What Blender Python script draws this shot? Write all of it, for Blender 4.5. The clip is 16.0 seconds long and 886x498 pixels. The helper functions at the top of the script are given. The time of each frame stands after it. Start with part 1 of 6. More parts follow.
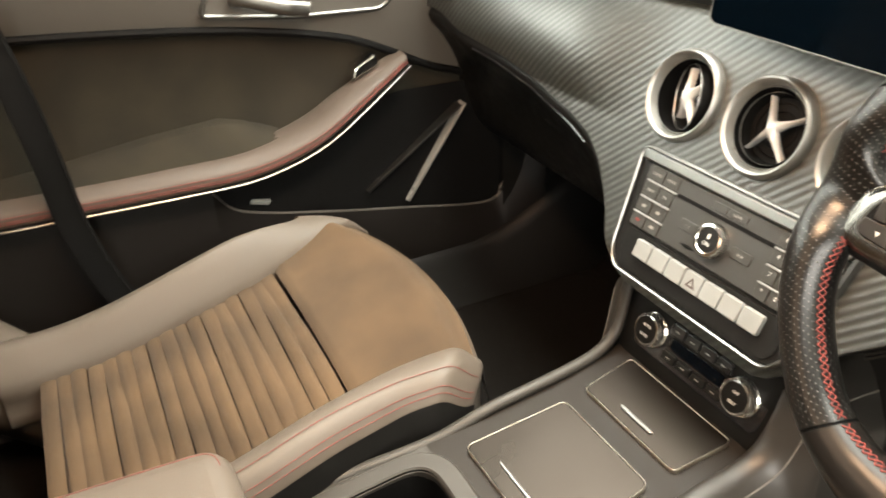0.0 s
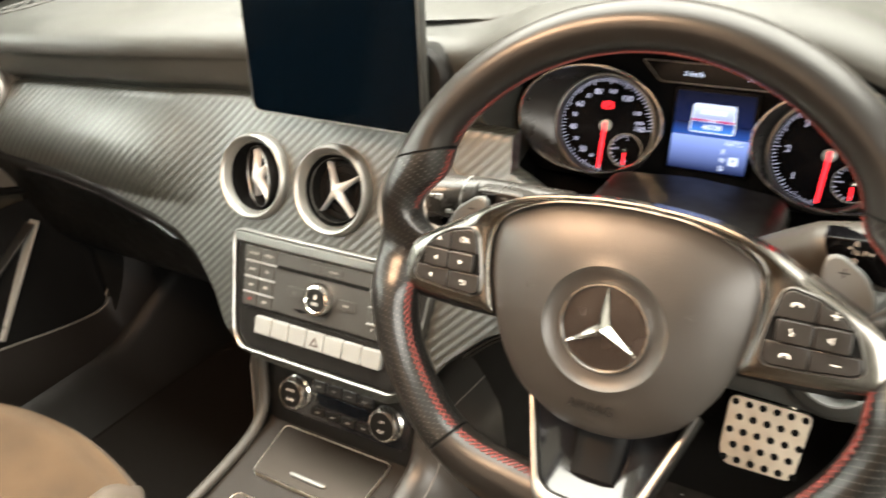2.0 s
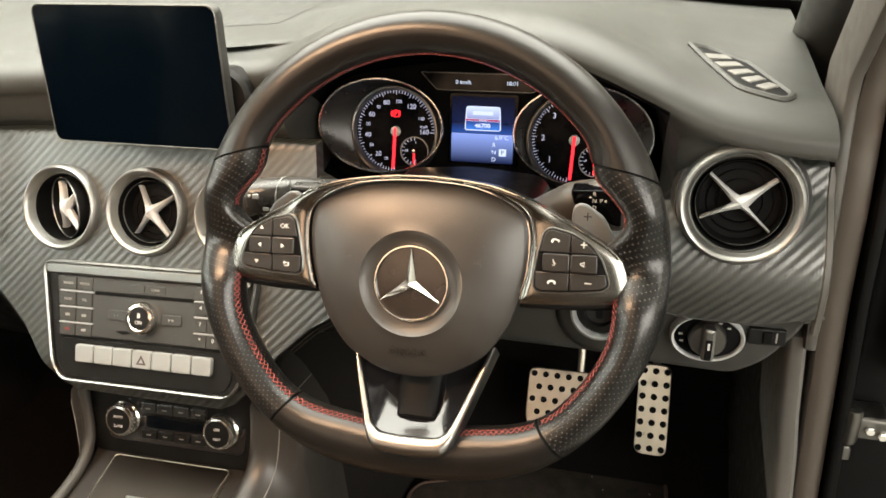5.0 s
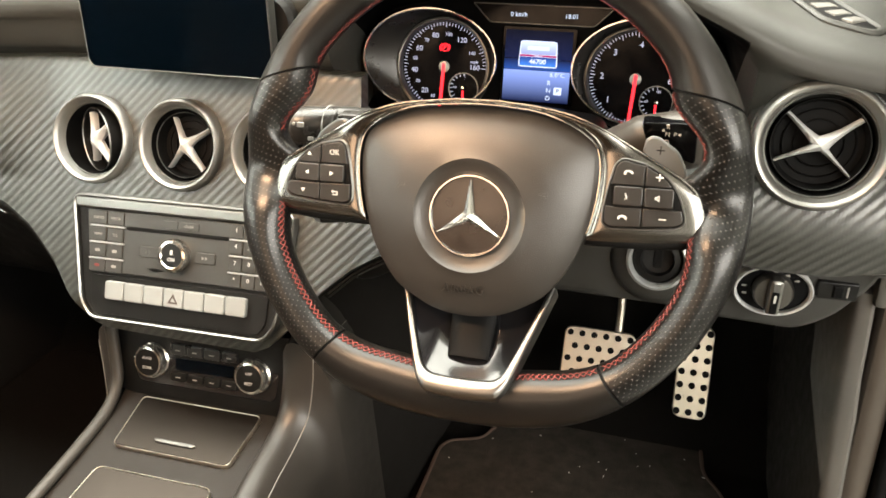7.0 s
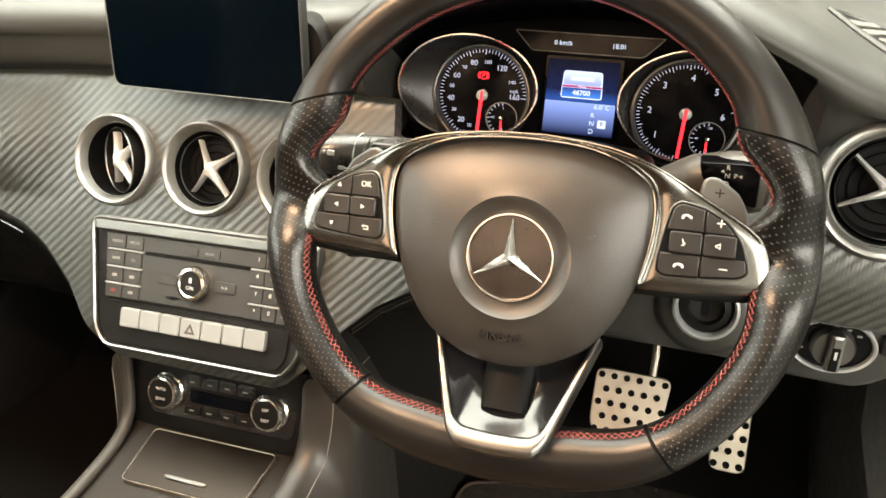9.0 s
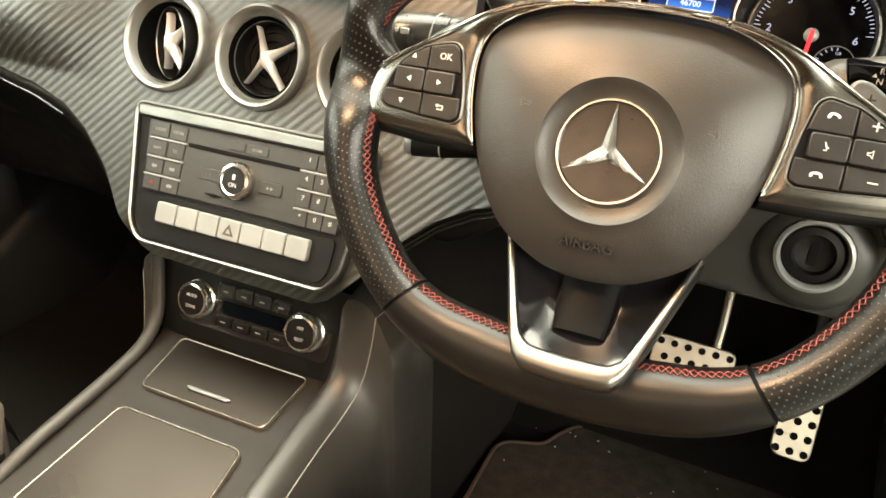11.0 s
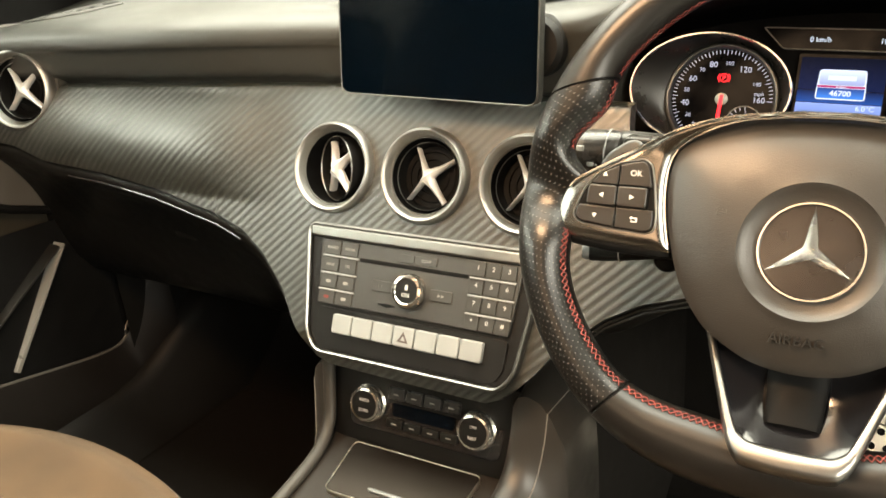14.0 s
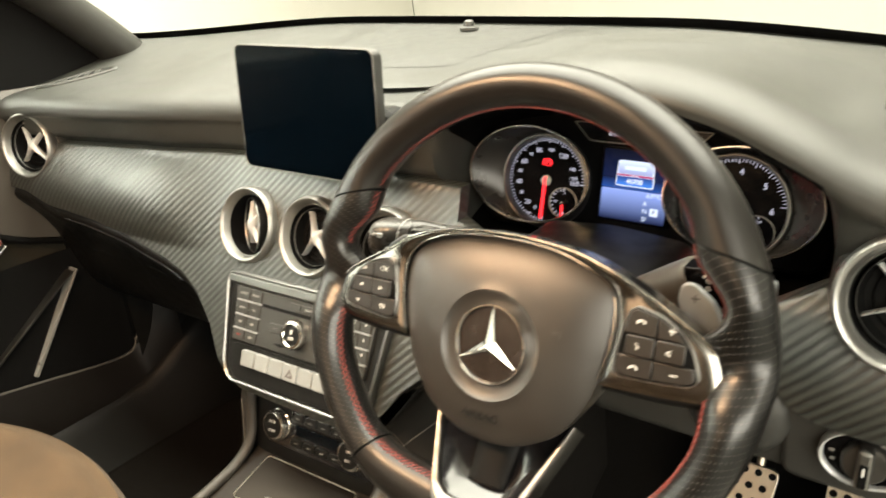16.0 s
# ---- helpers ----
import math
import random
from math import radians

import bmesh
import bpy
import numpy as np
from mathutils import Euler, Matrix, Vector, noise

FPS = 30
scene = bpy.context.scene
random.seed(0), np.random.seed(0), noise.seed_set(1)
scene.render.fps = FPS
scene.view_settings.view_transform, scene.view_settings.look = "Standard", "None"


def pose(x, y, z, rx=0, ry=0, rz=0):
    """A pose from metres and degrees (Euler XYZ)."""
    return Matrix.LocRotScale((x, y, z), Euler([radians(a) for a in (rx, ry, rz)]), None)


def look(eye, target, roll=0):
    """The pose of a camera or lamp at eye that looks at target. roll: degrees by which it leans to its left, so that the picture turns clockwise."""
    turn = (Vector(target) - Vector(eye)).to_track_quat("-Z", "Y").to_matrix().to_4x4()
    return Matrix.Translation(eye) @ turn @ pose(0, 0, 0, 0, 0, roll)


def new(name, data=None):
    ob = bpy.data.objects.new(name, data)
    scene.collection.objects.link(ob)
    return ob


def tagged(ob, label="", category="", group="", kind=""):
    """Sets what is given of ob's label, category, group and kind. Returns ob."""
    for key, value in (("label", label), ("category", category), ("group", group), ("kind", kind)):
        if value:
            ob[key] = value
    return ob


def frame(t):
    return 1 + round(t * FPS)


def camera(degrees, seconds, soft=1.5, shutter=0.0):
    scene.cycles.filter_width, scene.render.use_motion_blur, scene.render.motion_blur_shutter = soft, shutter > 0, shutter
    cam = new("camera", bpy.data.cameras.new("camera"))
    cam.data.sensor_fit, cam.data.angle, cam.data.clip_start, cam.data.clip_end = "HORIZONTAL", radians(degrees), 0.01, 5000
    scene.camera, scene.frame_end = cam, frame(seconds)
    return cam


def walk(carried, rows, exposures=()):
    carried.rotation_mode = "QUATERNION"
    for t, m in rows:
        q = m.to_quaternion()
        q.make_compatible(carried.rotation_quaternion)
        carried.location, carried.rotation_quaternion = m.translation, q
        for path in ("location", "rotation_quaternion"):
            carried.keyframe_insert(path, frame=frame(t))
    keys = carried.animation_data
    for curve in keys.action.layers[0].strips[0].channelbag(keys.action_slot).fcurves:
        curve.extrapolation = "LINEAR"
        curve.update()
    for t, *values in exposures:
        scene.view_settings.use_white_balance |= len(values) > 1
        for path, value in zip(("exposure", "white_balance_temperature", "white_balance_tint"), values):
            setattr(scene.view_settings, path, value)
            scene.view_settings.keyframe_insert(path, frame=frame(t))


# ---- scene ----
cam = camera(60.5, 16.0, soft=1.6, shutter=0.35)
PATH = [
    (0, (0.4383, -0.5502, 0.8023), (-1.0932, 0.2397, -0.2129), 0.13),
    (0.5, (0.4502, -0.6053, 0.8216), (-0.9430, 0.4397, -0.1616), -0.64),
    (1, (0.4318, -0.5790, 0.8224), (-0.8858, 0.5568, -0.1645), -3.02),
    (1.5, (0.4323, -0.5238, 0.8223), (-0.7387, 0.7585, -0.1698), -3.60),
    (2, (0.4660, -0.5442, 0.8535), (-0.4619, 0.9617, -0.0799), -2.60),
    (2.5, (0.5013, -0.5833, 0.8658), (-0.2055, 1.0698, -0.0103), -2.48),
    (3, (0.5198, -0.5931, 0.8770), (-0.0586, 1.1200, 0.0223), -3.16),
    (3.5, (0.5044, -0.6081, 0.8693), (0.0015, 1.1382, 0.0341), -2.73),
    (4, (0.4950, -0.6390, 0.8607), (0.0253, 1.1342, 0.0636), -1.69),
    (4.2, (0.4992, -0.6409, 0.8578), (0.0405, 1.1316, 0.0530), -1.40),
    (6.3, (0.4972, -0.6307, 0.8247), (-0.0249, 1.0910, -0.0489), -1.34),
    (6.5, (0.4836, -0.6314, 0.8228), (-0.0128, 1.0927, -0.0609), -0.73),
    (7, (0.4617, -0.6263, 0.8024), (-0.0438, 1.0858, -0.0994), -0.16),
    (7.5, (0.4512, -0.6051, 0.7921), (-0.0722, 1.1033, -0.1065), 0.16),
    (8, (0.4554, -0.5912, 0.7995), (-0.0889, 1.1203, -0.0806), 0.16),
    (8.2, (0.4544, -0.5920, 0.7988), (-0.1032, 1.1215, -0.0690), 0.15),
    (10.3, (0.4122, -0.5880, 0.7527), (-0.1842, 1.1216, -0.0967), 4.46),
    (10.5, (0.4112, -0.5880, 0.7299), (-0.2014, 1.1074, -0.1364), 5.28),
    (11, (0.4075, -0.5580, 0.7154), (-0.2403, 1.1063, -0.1849), 5.48),
    (11.5, (0.4082, -0.5394, 0.7275), (-0.2981, 1.1017, -0.1715), 4.47),
    (12, (0.3962, -0.5566, 0.7283), (-0.3989, 1.0608, -0.1389), 4.59),
    (12.5, (0.3755, -0.5891, 0.7073), (-0.4717, 1.0179, -0.1293), 3.77),
    (13, (0.3539, -0.6109, 0.7233), (-0.5048, 1.0044, -0.0851), 1.24),
    (13.5, (0.3431, -0.6238, 0.7415), (-0.5245, 1.0087, -0.0214), -0.16),
    (14, (0.3470, -0.6141, 0.7465), (-0.5327, 1.0319, 0.0277), -1.17),
    (14.5, (0.3605, -0.6130, 0.7643), (-0.5452, 1.0331, 0.0787), -2.44),
    (15, (0.4193, -0.6364, 0.7875), (-0.5622, 0.9690, 0.1095), -2.30),
    (15.5, (0.5151, -0.6361, 0.8232), (-0.5349, 0.9101, 0.1114), -2.33),
    (16, (0.6030, -0.5572, 0.8479), (-0.5056, 0.9354, 0.1111), -3.15),
]
EXPOSURES = [(0.0, 0.12, 6500, 10), (1.0, 0.08, 6500, 10), (2.0, 0.28, 6500, 10), (2.8, 0.12, 6500, 10), (3.5, -0.10, 6500, 10), (4.0, -0.32, 6500, 10), (6.5, 0.10, 6500, 10),
             (8.0, 0.12, 6500, 10), (11.0, 0.12, 6850, 6), (14.5, 0.10, 6850, 6), (16.0, 0.0, 6850, 7)]
walk(cam, [(t, look(eye, target, roll)) for t, eye, target, roll in PATH], EXPOSURES)

# ---- light: a bright garage outside, the cabin's dome lamp inside ----
world = bpy.data.worlds.new("world")
scene.world = world
world.use_nodes = True
world.node_tree.nodes["Background"].inputs[0].default_value = (0.95, 0.90, 0.78, 1)
world.node_tree.nodes["Background"].inputs[1].default_value = 0.05


def area_lamp(name, m, w, h, watts, colour):
    d = bpy.data.lights.new(name, "AREA")
    d.shape, d.size, d.size_y, d.energy, d.color = "RECTANGLE", w, h, watts, colour
    ob = new(name, d)
    ob.matrix_world = m
    return ob


area_lamp("garage_ceiling_light", look((-0.25, 0.85, 2.95), (-0.25, 0.85, 0.0)), 4.4, 2.6, 520, (1.0, 0.98, 0.86))
area_lamp("garage_side_light", look((1.75, -1.35, 1.15), (0.50, 0.0, 0.45)), 1.4, 0.9, 61, (1.0, 0.95, 0.86))
area_lamp("garage_rear_light", look((-1.9, -2.0, 1.55), (0.0, 0.1, 0.55)), 1.6, 0.9, 20, (0.96, 1.0, 0.89))
area_lamp("garage_left_light", look((-2.4, -1.15, 1.40), (-0.35, 0.0, 0.58)), 2.8, 1.1, 76, (0.95, 1.0, 0.90))
area_lamp("dome_light", look((0.05, -0.48, 1.07), (0.05, -0.25, 0.2)), 0.30, 0.14, 10.4, (1.0, 0.62, 0.36))
# warm lamp added inside the closed rear cabin, for reflections on the wheel
area_lamp("rear_fill_light", look((0.12, -1.20, 0.92), (0.30, 0.0, 0.55)), 0.62, 0.26, 2.4, (1.0, 0.66, 0.42))


# ---- mesh helpers ----
def mesh(name, verts, faces, uvs=None, smooth=True):
    me = bpy.data.meshes.new(name)
    me.from_pydata([tuple(v) for v in verts], [], faces)
    if uvs is not None:
        layer = me.uv_layers.new(name="UVMap")
        flat = np.array([uvs[v] for f in faces for v in f], dtype=np.float32).ravel()
        layer.data.foreach_set("uv", flat)
    if smooth:
        me.polygons.foreach_set("use_smooth", [True] * len(me.polygons))
        me.set_sharp_from_angle(angle=radians(38))
    me.update()
    return me


def recalc(me):
    bm = bmesh.new()
    bm.from_mesh(me)
    bmesh.ops.recalc_face_normals(bm, faces=bm.faces)
    bm.to_mesh(me)
    bm.free()
    return me


def part(name, me, material, parent=None, label="", m=None):
    """One mesh object, under a thing or a part when parent is given."""
    ob = new(name, me)
    me.name = name
    if not me.materials:
        me.materials.append(material)
    if parent is not None:
        ob.parent = parent
    if m is not None:
        ob.matrix_basis = m
    if label:
        ob["label"] = label
    return ob


def thing(name, m=None, label="", category="", group="", kind=""):
    ob = new(name)
    ob.empty_display_size = 0.02
    if m is not None:
        ob.matrix_basis = m
    return tagged(ob, label, category, group, kind)


def rounded(poly, r, seg=5):
    """A polygon with its corners rounded off."""
    out, n = [], len(poly)
    for i in range(n):
        a, b, c = (np.array(poly[(i + k) % n], float) for k in (-1, 0, 1))
        da, dc = a - b, c - b
        la, lc = np.linalg.norm(da), np.linalg.norm(dc)
        k = min(r, 0.45 * la, 0.45 * lc)
        p, q = b + da / la * k, b + dc / lc * k
        for s in range(seg + 1):
            f = s / seg
            out.append(tuple((1 - f) ** 2 * p + 2 * f * (1 - f) * b + f * f * q))
    return out


def inset(poly, d):
    """The outline moved inwards by d (counter-clockwise outlines)."""
    p = np.array(poly, float)
    if np.sum(p[:, 0] * np.roll(p[:, 1], -1) - np.roll(p[:, 0], -1) * p[:, 1]) < 0:
        d = -d
    e = np.roll(p, -1, 0) - p
    e = e / np.maximum(np.linalg.norm(e, axis=1), 1e-9)[:, None]
    nrm = np.stack([-e[:, 1], e[:, 0]], 1)
    v = nrm + np.roll(nrm, 1, 0)
    v = v / np.maximum(np.linalg.norm(v, axis=1), 1e-6)[:, None]
    k = 1 / np.maximum(np.sum(v * nrm, 1), 0.5)
    return [tuple(a) for a in p + v * (d * k)[:, None]]


def rings_mesh(name, rings, cap0=True, cap1=True, closed=True, uvs=None, smooth=True):
    """Joins rings of points, one after the other, with quads."""
    n = len(rings[0])
    verts = [v for r in rings for v in r]
    faces = []
    for i in range(len(rings) - 1):
        for j in range(n if closed else n - 1):
            a, b = i * n + j, i * n + (j + 1) % n
            faces.append((a, b, b + n, a + n))
    if cap0:
        faces.append(tuple(reversed(range(n))))
    if cap1:
        faces.append(tuple(range((len(rings) - 1) * n, len(rings) * n)))
    me = mesh(name, verts, faces, uvs, smooth)
    for f in me.polygons:
        if len(f.vertices) > 4:
            f.use_smooth = False
    return me


def plate(name, outline, z0, z1, bev=0.001):
    """A flat piece with that outline in x and y, from z0 up to z1, its upper edge rounded."""
    p = np.array(outline, float)
    if np.sum(p[:, 0] * np.roll(p[:, 1], -1) - np.roll(p[:, 0], -1) * p[:, 1]) < 0:
        outline = list(reversed([tuple(a) for a in outline]))
    i1, i2 = inset(outline, bev * 0.3), inset(outline, bev)
    return rings_mesh(name, [[(x, y, z0) for x, y in outline], [(x, y, z1 - bev) for x, y in outline],
                             [(x, y, z1 - bev * 0.3) for x, y in i1], [(x, y, z1) for x, y in i2]])


def band(name, outline, w, z0, z1, bev=0.0008):
    """A frame: a closed strip of width w inside the outline."""
    p = np.array(outline, float)
    if np.sum(p[:, 0] * np.roll(p[:, 1], -1) - np.roll(p[:, 0], -1) * p[:, 1]) < 0:
        outline = list(reversed([tuple(a) for a in outline]))
    o1, i1, i0 = inset(outline, bev), inset(outline, w - bev), inset(outline, w)
    rings = [[(x, y, z0) for x, y in outline], [(x, y, z1 - bev) for x, y in outline], [(x, y, z1) for x, y in o1],
             [(x, y, z1) for x, y in i1], [(x, y, z1 - bev) for x, y in i0], [(x, y, z0) for x, y in i0]]
    return rings_mesh(name, rings + [rings[0]], False, False)


def lathe(name, profile, seg=48, sx=1.0, sy=1.0):
    """Turns (radius, z) round the z axis."""
    rings = [[(r * sx * math.cos(2 * math.pi * k / seg), r * sy * math.sin(2 * math.pi * k / seg), z) for k in range(seg)] for r, z in profile]
    return rings_mesh(name, rings, False, False)


def smooth_path(points, n):
    """A Catmull-Rom line through the points, n samples."""
    p = np.array(points, float)
    p = np.vstack([2 * p[0] - p[1], p, 2 * p[-1] - p[-2]])
    out = []
    for t in np.linspace(0, len(p) - 3 - 1e-6, n):
        i, f = int(t), t - int(t)
        a, b, c, d = p[i:i + 4]
        out.append(0.5 * (2 * b + (c - a) * f + (2 * a - 5 * b + 4 * c - d) * f * f + (3 * b - a - 3 * c + d) * f ** 3))
    return np.array(out)


def tube(name, path, ra, rb=None, up=(0, 0, 1), seg=8, taper=None):
    """A round or oval bar along a path."""
    p = np.array(path, float)
    rb = ra if rb is None else rb
    tang = np.gradient(p, axis=0)
    tang /= np.linalg.norm(tang, axis=1)[:, None]
    rings = []
    for i in range(len(p)):
        side = np.cross(tang[i], up)
        side /= max(np.linalg.norm(side), 1e-9)
        top = np.cross(side, tang[i])
        k = 1.0 if taper is None else taper[i]
        rings.append([tuple(p[i] + k * (ra * math.cos(a) * side + rb * math.sin(a) * top)) for a in np.linspace(0, 2 * math.pi, seg, endpoint=False)])
    return rings_mesh(name, rings)


def sheet(name, rows, uv=None, skip=None):
    """An open surface through rows of points; skip leaves out faces at places for openings."""
    n = len(rows[0])
    verts = [v for r in rows for v in r]
    faces = [(i * n + j, i * n + j + 1, (i + 1) * n + j + 1, (i + 1) * n + j) for i in range(len(rows) - 1) for j in range(n - 1)]
    if skip:
        faces = [f for f in faces if not skip(np.mean([verts[k] for k in f], axis=0))]
    return mesh(name, verts, faces, uv)


def box(name, x0, x1, y0, y1, z0, z1, r=0.004):
    return plate(name, rounded([(x0, y0), (x1, y0), (x1, y1), (x0, y1)], r, 3), z0, z1, min(r, (z1 - z0) * 0.4))


def joined(name, pieces):
    """Several (mesh, matrix) as one mesh; the source meshes are removed."""
    verts, faces = [], []
    for me, m in pieces:
        k = len(verts)
        verts += [tuple((m @ v.co) if m is not None else v.co) for v in me.vertices]
        faces += [tuple(i + k for i in p.vertices) for p in me.polygons]
        bpy.data.meshes.remove(me)
    return mesh(name, verts, faces)


def lettering(name, text, size, m, material, parent, depth=0.0002, bold=0.0, align="CENTER"):
    """Raised writing with the built-in font, lying in the x-y plane of m."""
    c = bpy.data.curves.new(name, "FONT")
    c.body, c.size, c.extrude, c.align_x, c.align_y, c.offset, c.resolution_u = text, size, depth, align, "CENTER", bold, 3
    o = bpy.data.objects.new(name, c)
    me = bpy.data.meshes.new_from_object(o)
    bpy.data.objects.remove(o)
    bpy.data.curves.remove(c)
    me.materials.clear()
    return part(name, me, material, parent, "", m)


def ease(a, b, x):
    f = min(1.0, max(0.0, (x - a) / (b - a)))
    return f * f * (3 - 2 * f)


def spline(x, xs, ys):
    """A smooth curve through the points (xs, ys)."""
    i = min(max(int(np.searchsorted(xs, x)) - 1, 0), len(xs) - 2)
    h = xs[i + 1] - xs[i]
    f = (x - xs[i]) / h
    f = min(max(f, 0.0), 1.0)
    def slope(k):
        if k == 0 or k == len(xs) - 1:
            return 0.0
        return (ys[k + 1] - ys[k - 1]) / (xs[k + 1] - xs[k - 1])
    a, b = slope(i) * h, slope(i + 1) * h
    return ((2 * f ** 3 - 3 * f * f + 1) * ys[i] + (f ** 3 - 2 * f * f + f) * a + (3 * f * f - 2 * f ** 3) * ys[i + 1] + (f ** 3 - f * f) * b)


# ---- materials ----
def material(name, colour, rough=0.5, metal=0.0, vary=0.15, scale=60.0, bump=0.15, grain=700.0, coat=0.0, sheen=0.0, rough_vary=0.08, spec=0.5, depth=0.0004, contrast=0.0):
    """A surface with soft stains and fine grain."""
    m = bpy.data.materials.new(name)
    m.use_nodes = True
    nt = m.node_tree
    b = nt.nodes["Principled BSDF"]
    b.inputs["Metallic"].default_value = metal
    b.inputs["Coat Weight"].default_value = coat
    b.inputs["Coat Roughness"].default_value = 0.08
    b.inputs["Sheen Weight"].default_value = sheen
    b.inputs["Sheen Roughness"].default_value = 0.45
    b.inputs["Specular IOR Level"].default_value = spec
    co = nt.nodes.new("ShaderNodeTexCoord")
    big, fine = nt.nodes.new("ShaderNodeTexNoise"), nt.nodes.new("ShaderNodeTexNoise")
    big.inputs["Scale"].default_value, big.inputs["Detail"].default_value = scale, 4
    fine.inputs["Scale"].default_value, fine.inputs["Detail"].default_value = grain, 2
    nt.links.new(co.outputs["Object"], big.inputs["Vector"])
    nt.links.new(co.outputs["Object"], fine.inputs["Vector"])
    mix = nt.nodes.new("ShaderNodeMix")
    mix.data_type = "RGBA"
    mix.inputs["A"].default_value = (*[c * (1 - vary) for c in colour], 1)
    mix.inputs["B"].default_value = (*[min(1, c * (1 + vary)) for c in colour], 1)
    stain = big.outputs["Fac"]
    if contrast:
        cr = nt.nodes.new("ShaderNodeMapRange")
        cr.inputs["From Min"].default_value, cr.inputs["From Max"].default_value = 0.5 - contrast, 0.5 + contrast
        nt.links.new(stain, cr.inputs["Value"])
        stain = cr.outputs["Result"]
    nt.links.new(stain, mix.inputs["Factor"])
    nt.links.new(mix.outputs["Result"], b.inputs["Base Color"])
    rr = nt.nodes.new("ShaderNodeMapRange")
    rr.inputs["From Min"].default_value, rr.inputs["From Max"].default_value = 0.3, 0.7
    rr.inputs["To Min"].default_value, rr.inputs["To Max"].default_value = max(0.02, rough - rough_vary), min(1, rough + rough_vary)
    nt.links.new(big.outputs["Fac"], rr.inputs["Value"])
    nt.links.new(rr.outputs["Result"], b.inputs["Roughness"])
    if bump:
        bp = nt.nodes.new("ShaderNodeBump")
        bp.inputs["Strength"].default_value, bp.inputs["Distance"].default_value = bump, depth
        nt.links.new(fine.outputs["Fac"], bp.inputs["Height"])
        nt.links.new(bp.outputs["Normal"], b.inputs["Normal"])
    return m


def glowing(name, colour, strength, base=(0.01, 0.01, 0.01)):
    m = material(name, base, 0.3, bump=0, spec=0.05)
    b = m.node_tree.nodes["Principled BSDF"]
    b.inputs["Emission Color"].default_value, b.inputs["Emission Strength"].default_value = (*colour, 1), strength
    return m


def math_node(nt, op, a, b=None):
    n = nt.nodes.new("ShaderNodeMath")
    n.operation = op
    for i, v in enumerate((a, b)):
        if v is None:
            continue
        if isinstance(v, (int, float)):
            n.inputs[i].default_value = v
        else:
            nt.links.new(v, n.inputs[i])
    return n.outputs[0]


def weave_material():
    """Carbon-look trim: a twill of small raised strands."""
    m = material("carbon_weave", (0.03, 0.03, 0.028), 0.40, 0.0, 0.1, 20, 0, coat=1.0)
    nt = m.node_tree
    b = nt.nodes["Principled BSDF"]
    b.inputs["Coat Roughness"].default_value = 0.40
    uv = nt.nodes.new("ShaderNodeTexCoord").outputs["UV"]
    sep = nt.nodes.new("ShaderNodeSeparateXYZ")
    nt.links.new(uv, sep.inputs[0])
    cell = 1 / 0.0027
    u, v = math_node(nt, "MULTIPLY", sep.outputs[0], cell), math_node(nt, "MULTIPLY", sep.outputs[1], cell)
    k = math_node(nt, "SUBTRACT", math_node(nt, "FLOOR", u), math_node(nt, "FLOOR", v))
    diag = math_node(nt, "MULTIPLY", math_node(nt, "SUBTRACT", u, v), 0.5 * math.pi)
    stripe = math_node(nt, "ADD", math_node(nt, "MULTIPLY", math_node(nt, "SINE", diag), 0.5), 0.5)
    over = math_node(nt, "LESS_THAN", math_node(nt, "FLOORED_MODULO", k, 4.0), 2.0)
    hu = math_node(nt, "SINE", math_node(nt, "MULTIPLY", math_node(nt, "FRACT", u), math.pi))
    height = math_node(nt, "ADD", math_node(nt, "MULTIPLY", stripe, 0.9), math_node(nt, "MULTIPLY", math_node(nt, "ADD", hu, over), 0.16))
    shade = math_node(nt, "ADD", math_node(nt, "MULTIPLY", stripe, 0.75), math_node(nt, "MULTIPLY", over, 0.25))
    bp = nt.nodes.new("ShaderNodeBump")
    bp.inputs["Strength"].default_value, bp.inputs["Distance"].default_value = 0.7, 0.0005
    nt.links.new(height, bp.inputs["Height"])
    nt.links.new(bp.outputs["Normal"], b.inputs["Normal"])
    nt.links.new(bp.outputs["Normal"], b.inputs["Coat Normal"])
    mix = nt.nodes.new("ShaderNodeMix")
    mix.data_type = "RGBA"
    mix.inputs["A"].default_value, mix.inputs["B"].default_value = (0.0022, 0.0025, 0.0022, 1), (0.022, 0.0255, 0.0215, 1)
    nt.links.new(shade, mix.inputs["Factor"])
    nt.links.new(mix.outputs["Result"], b.inputs["Base Color"])
    return m


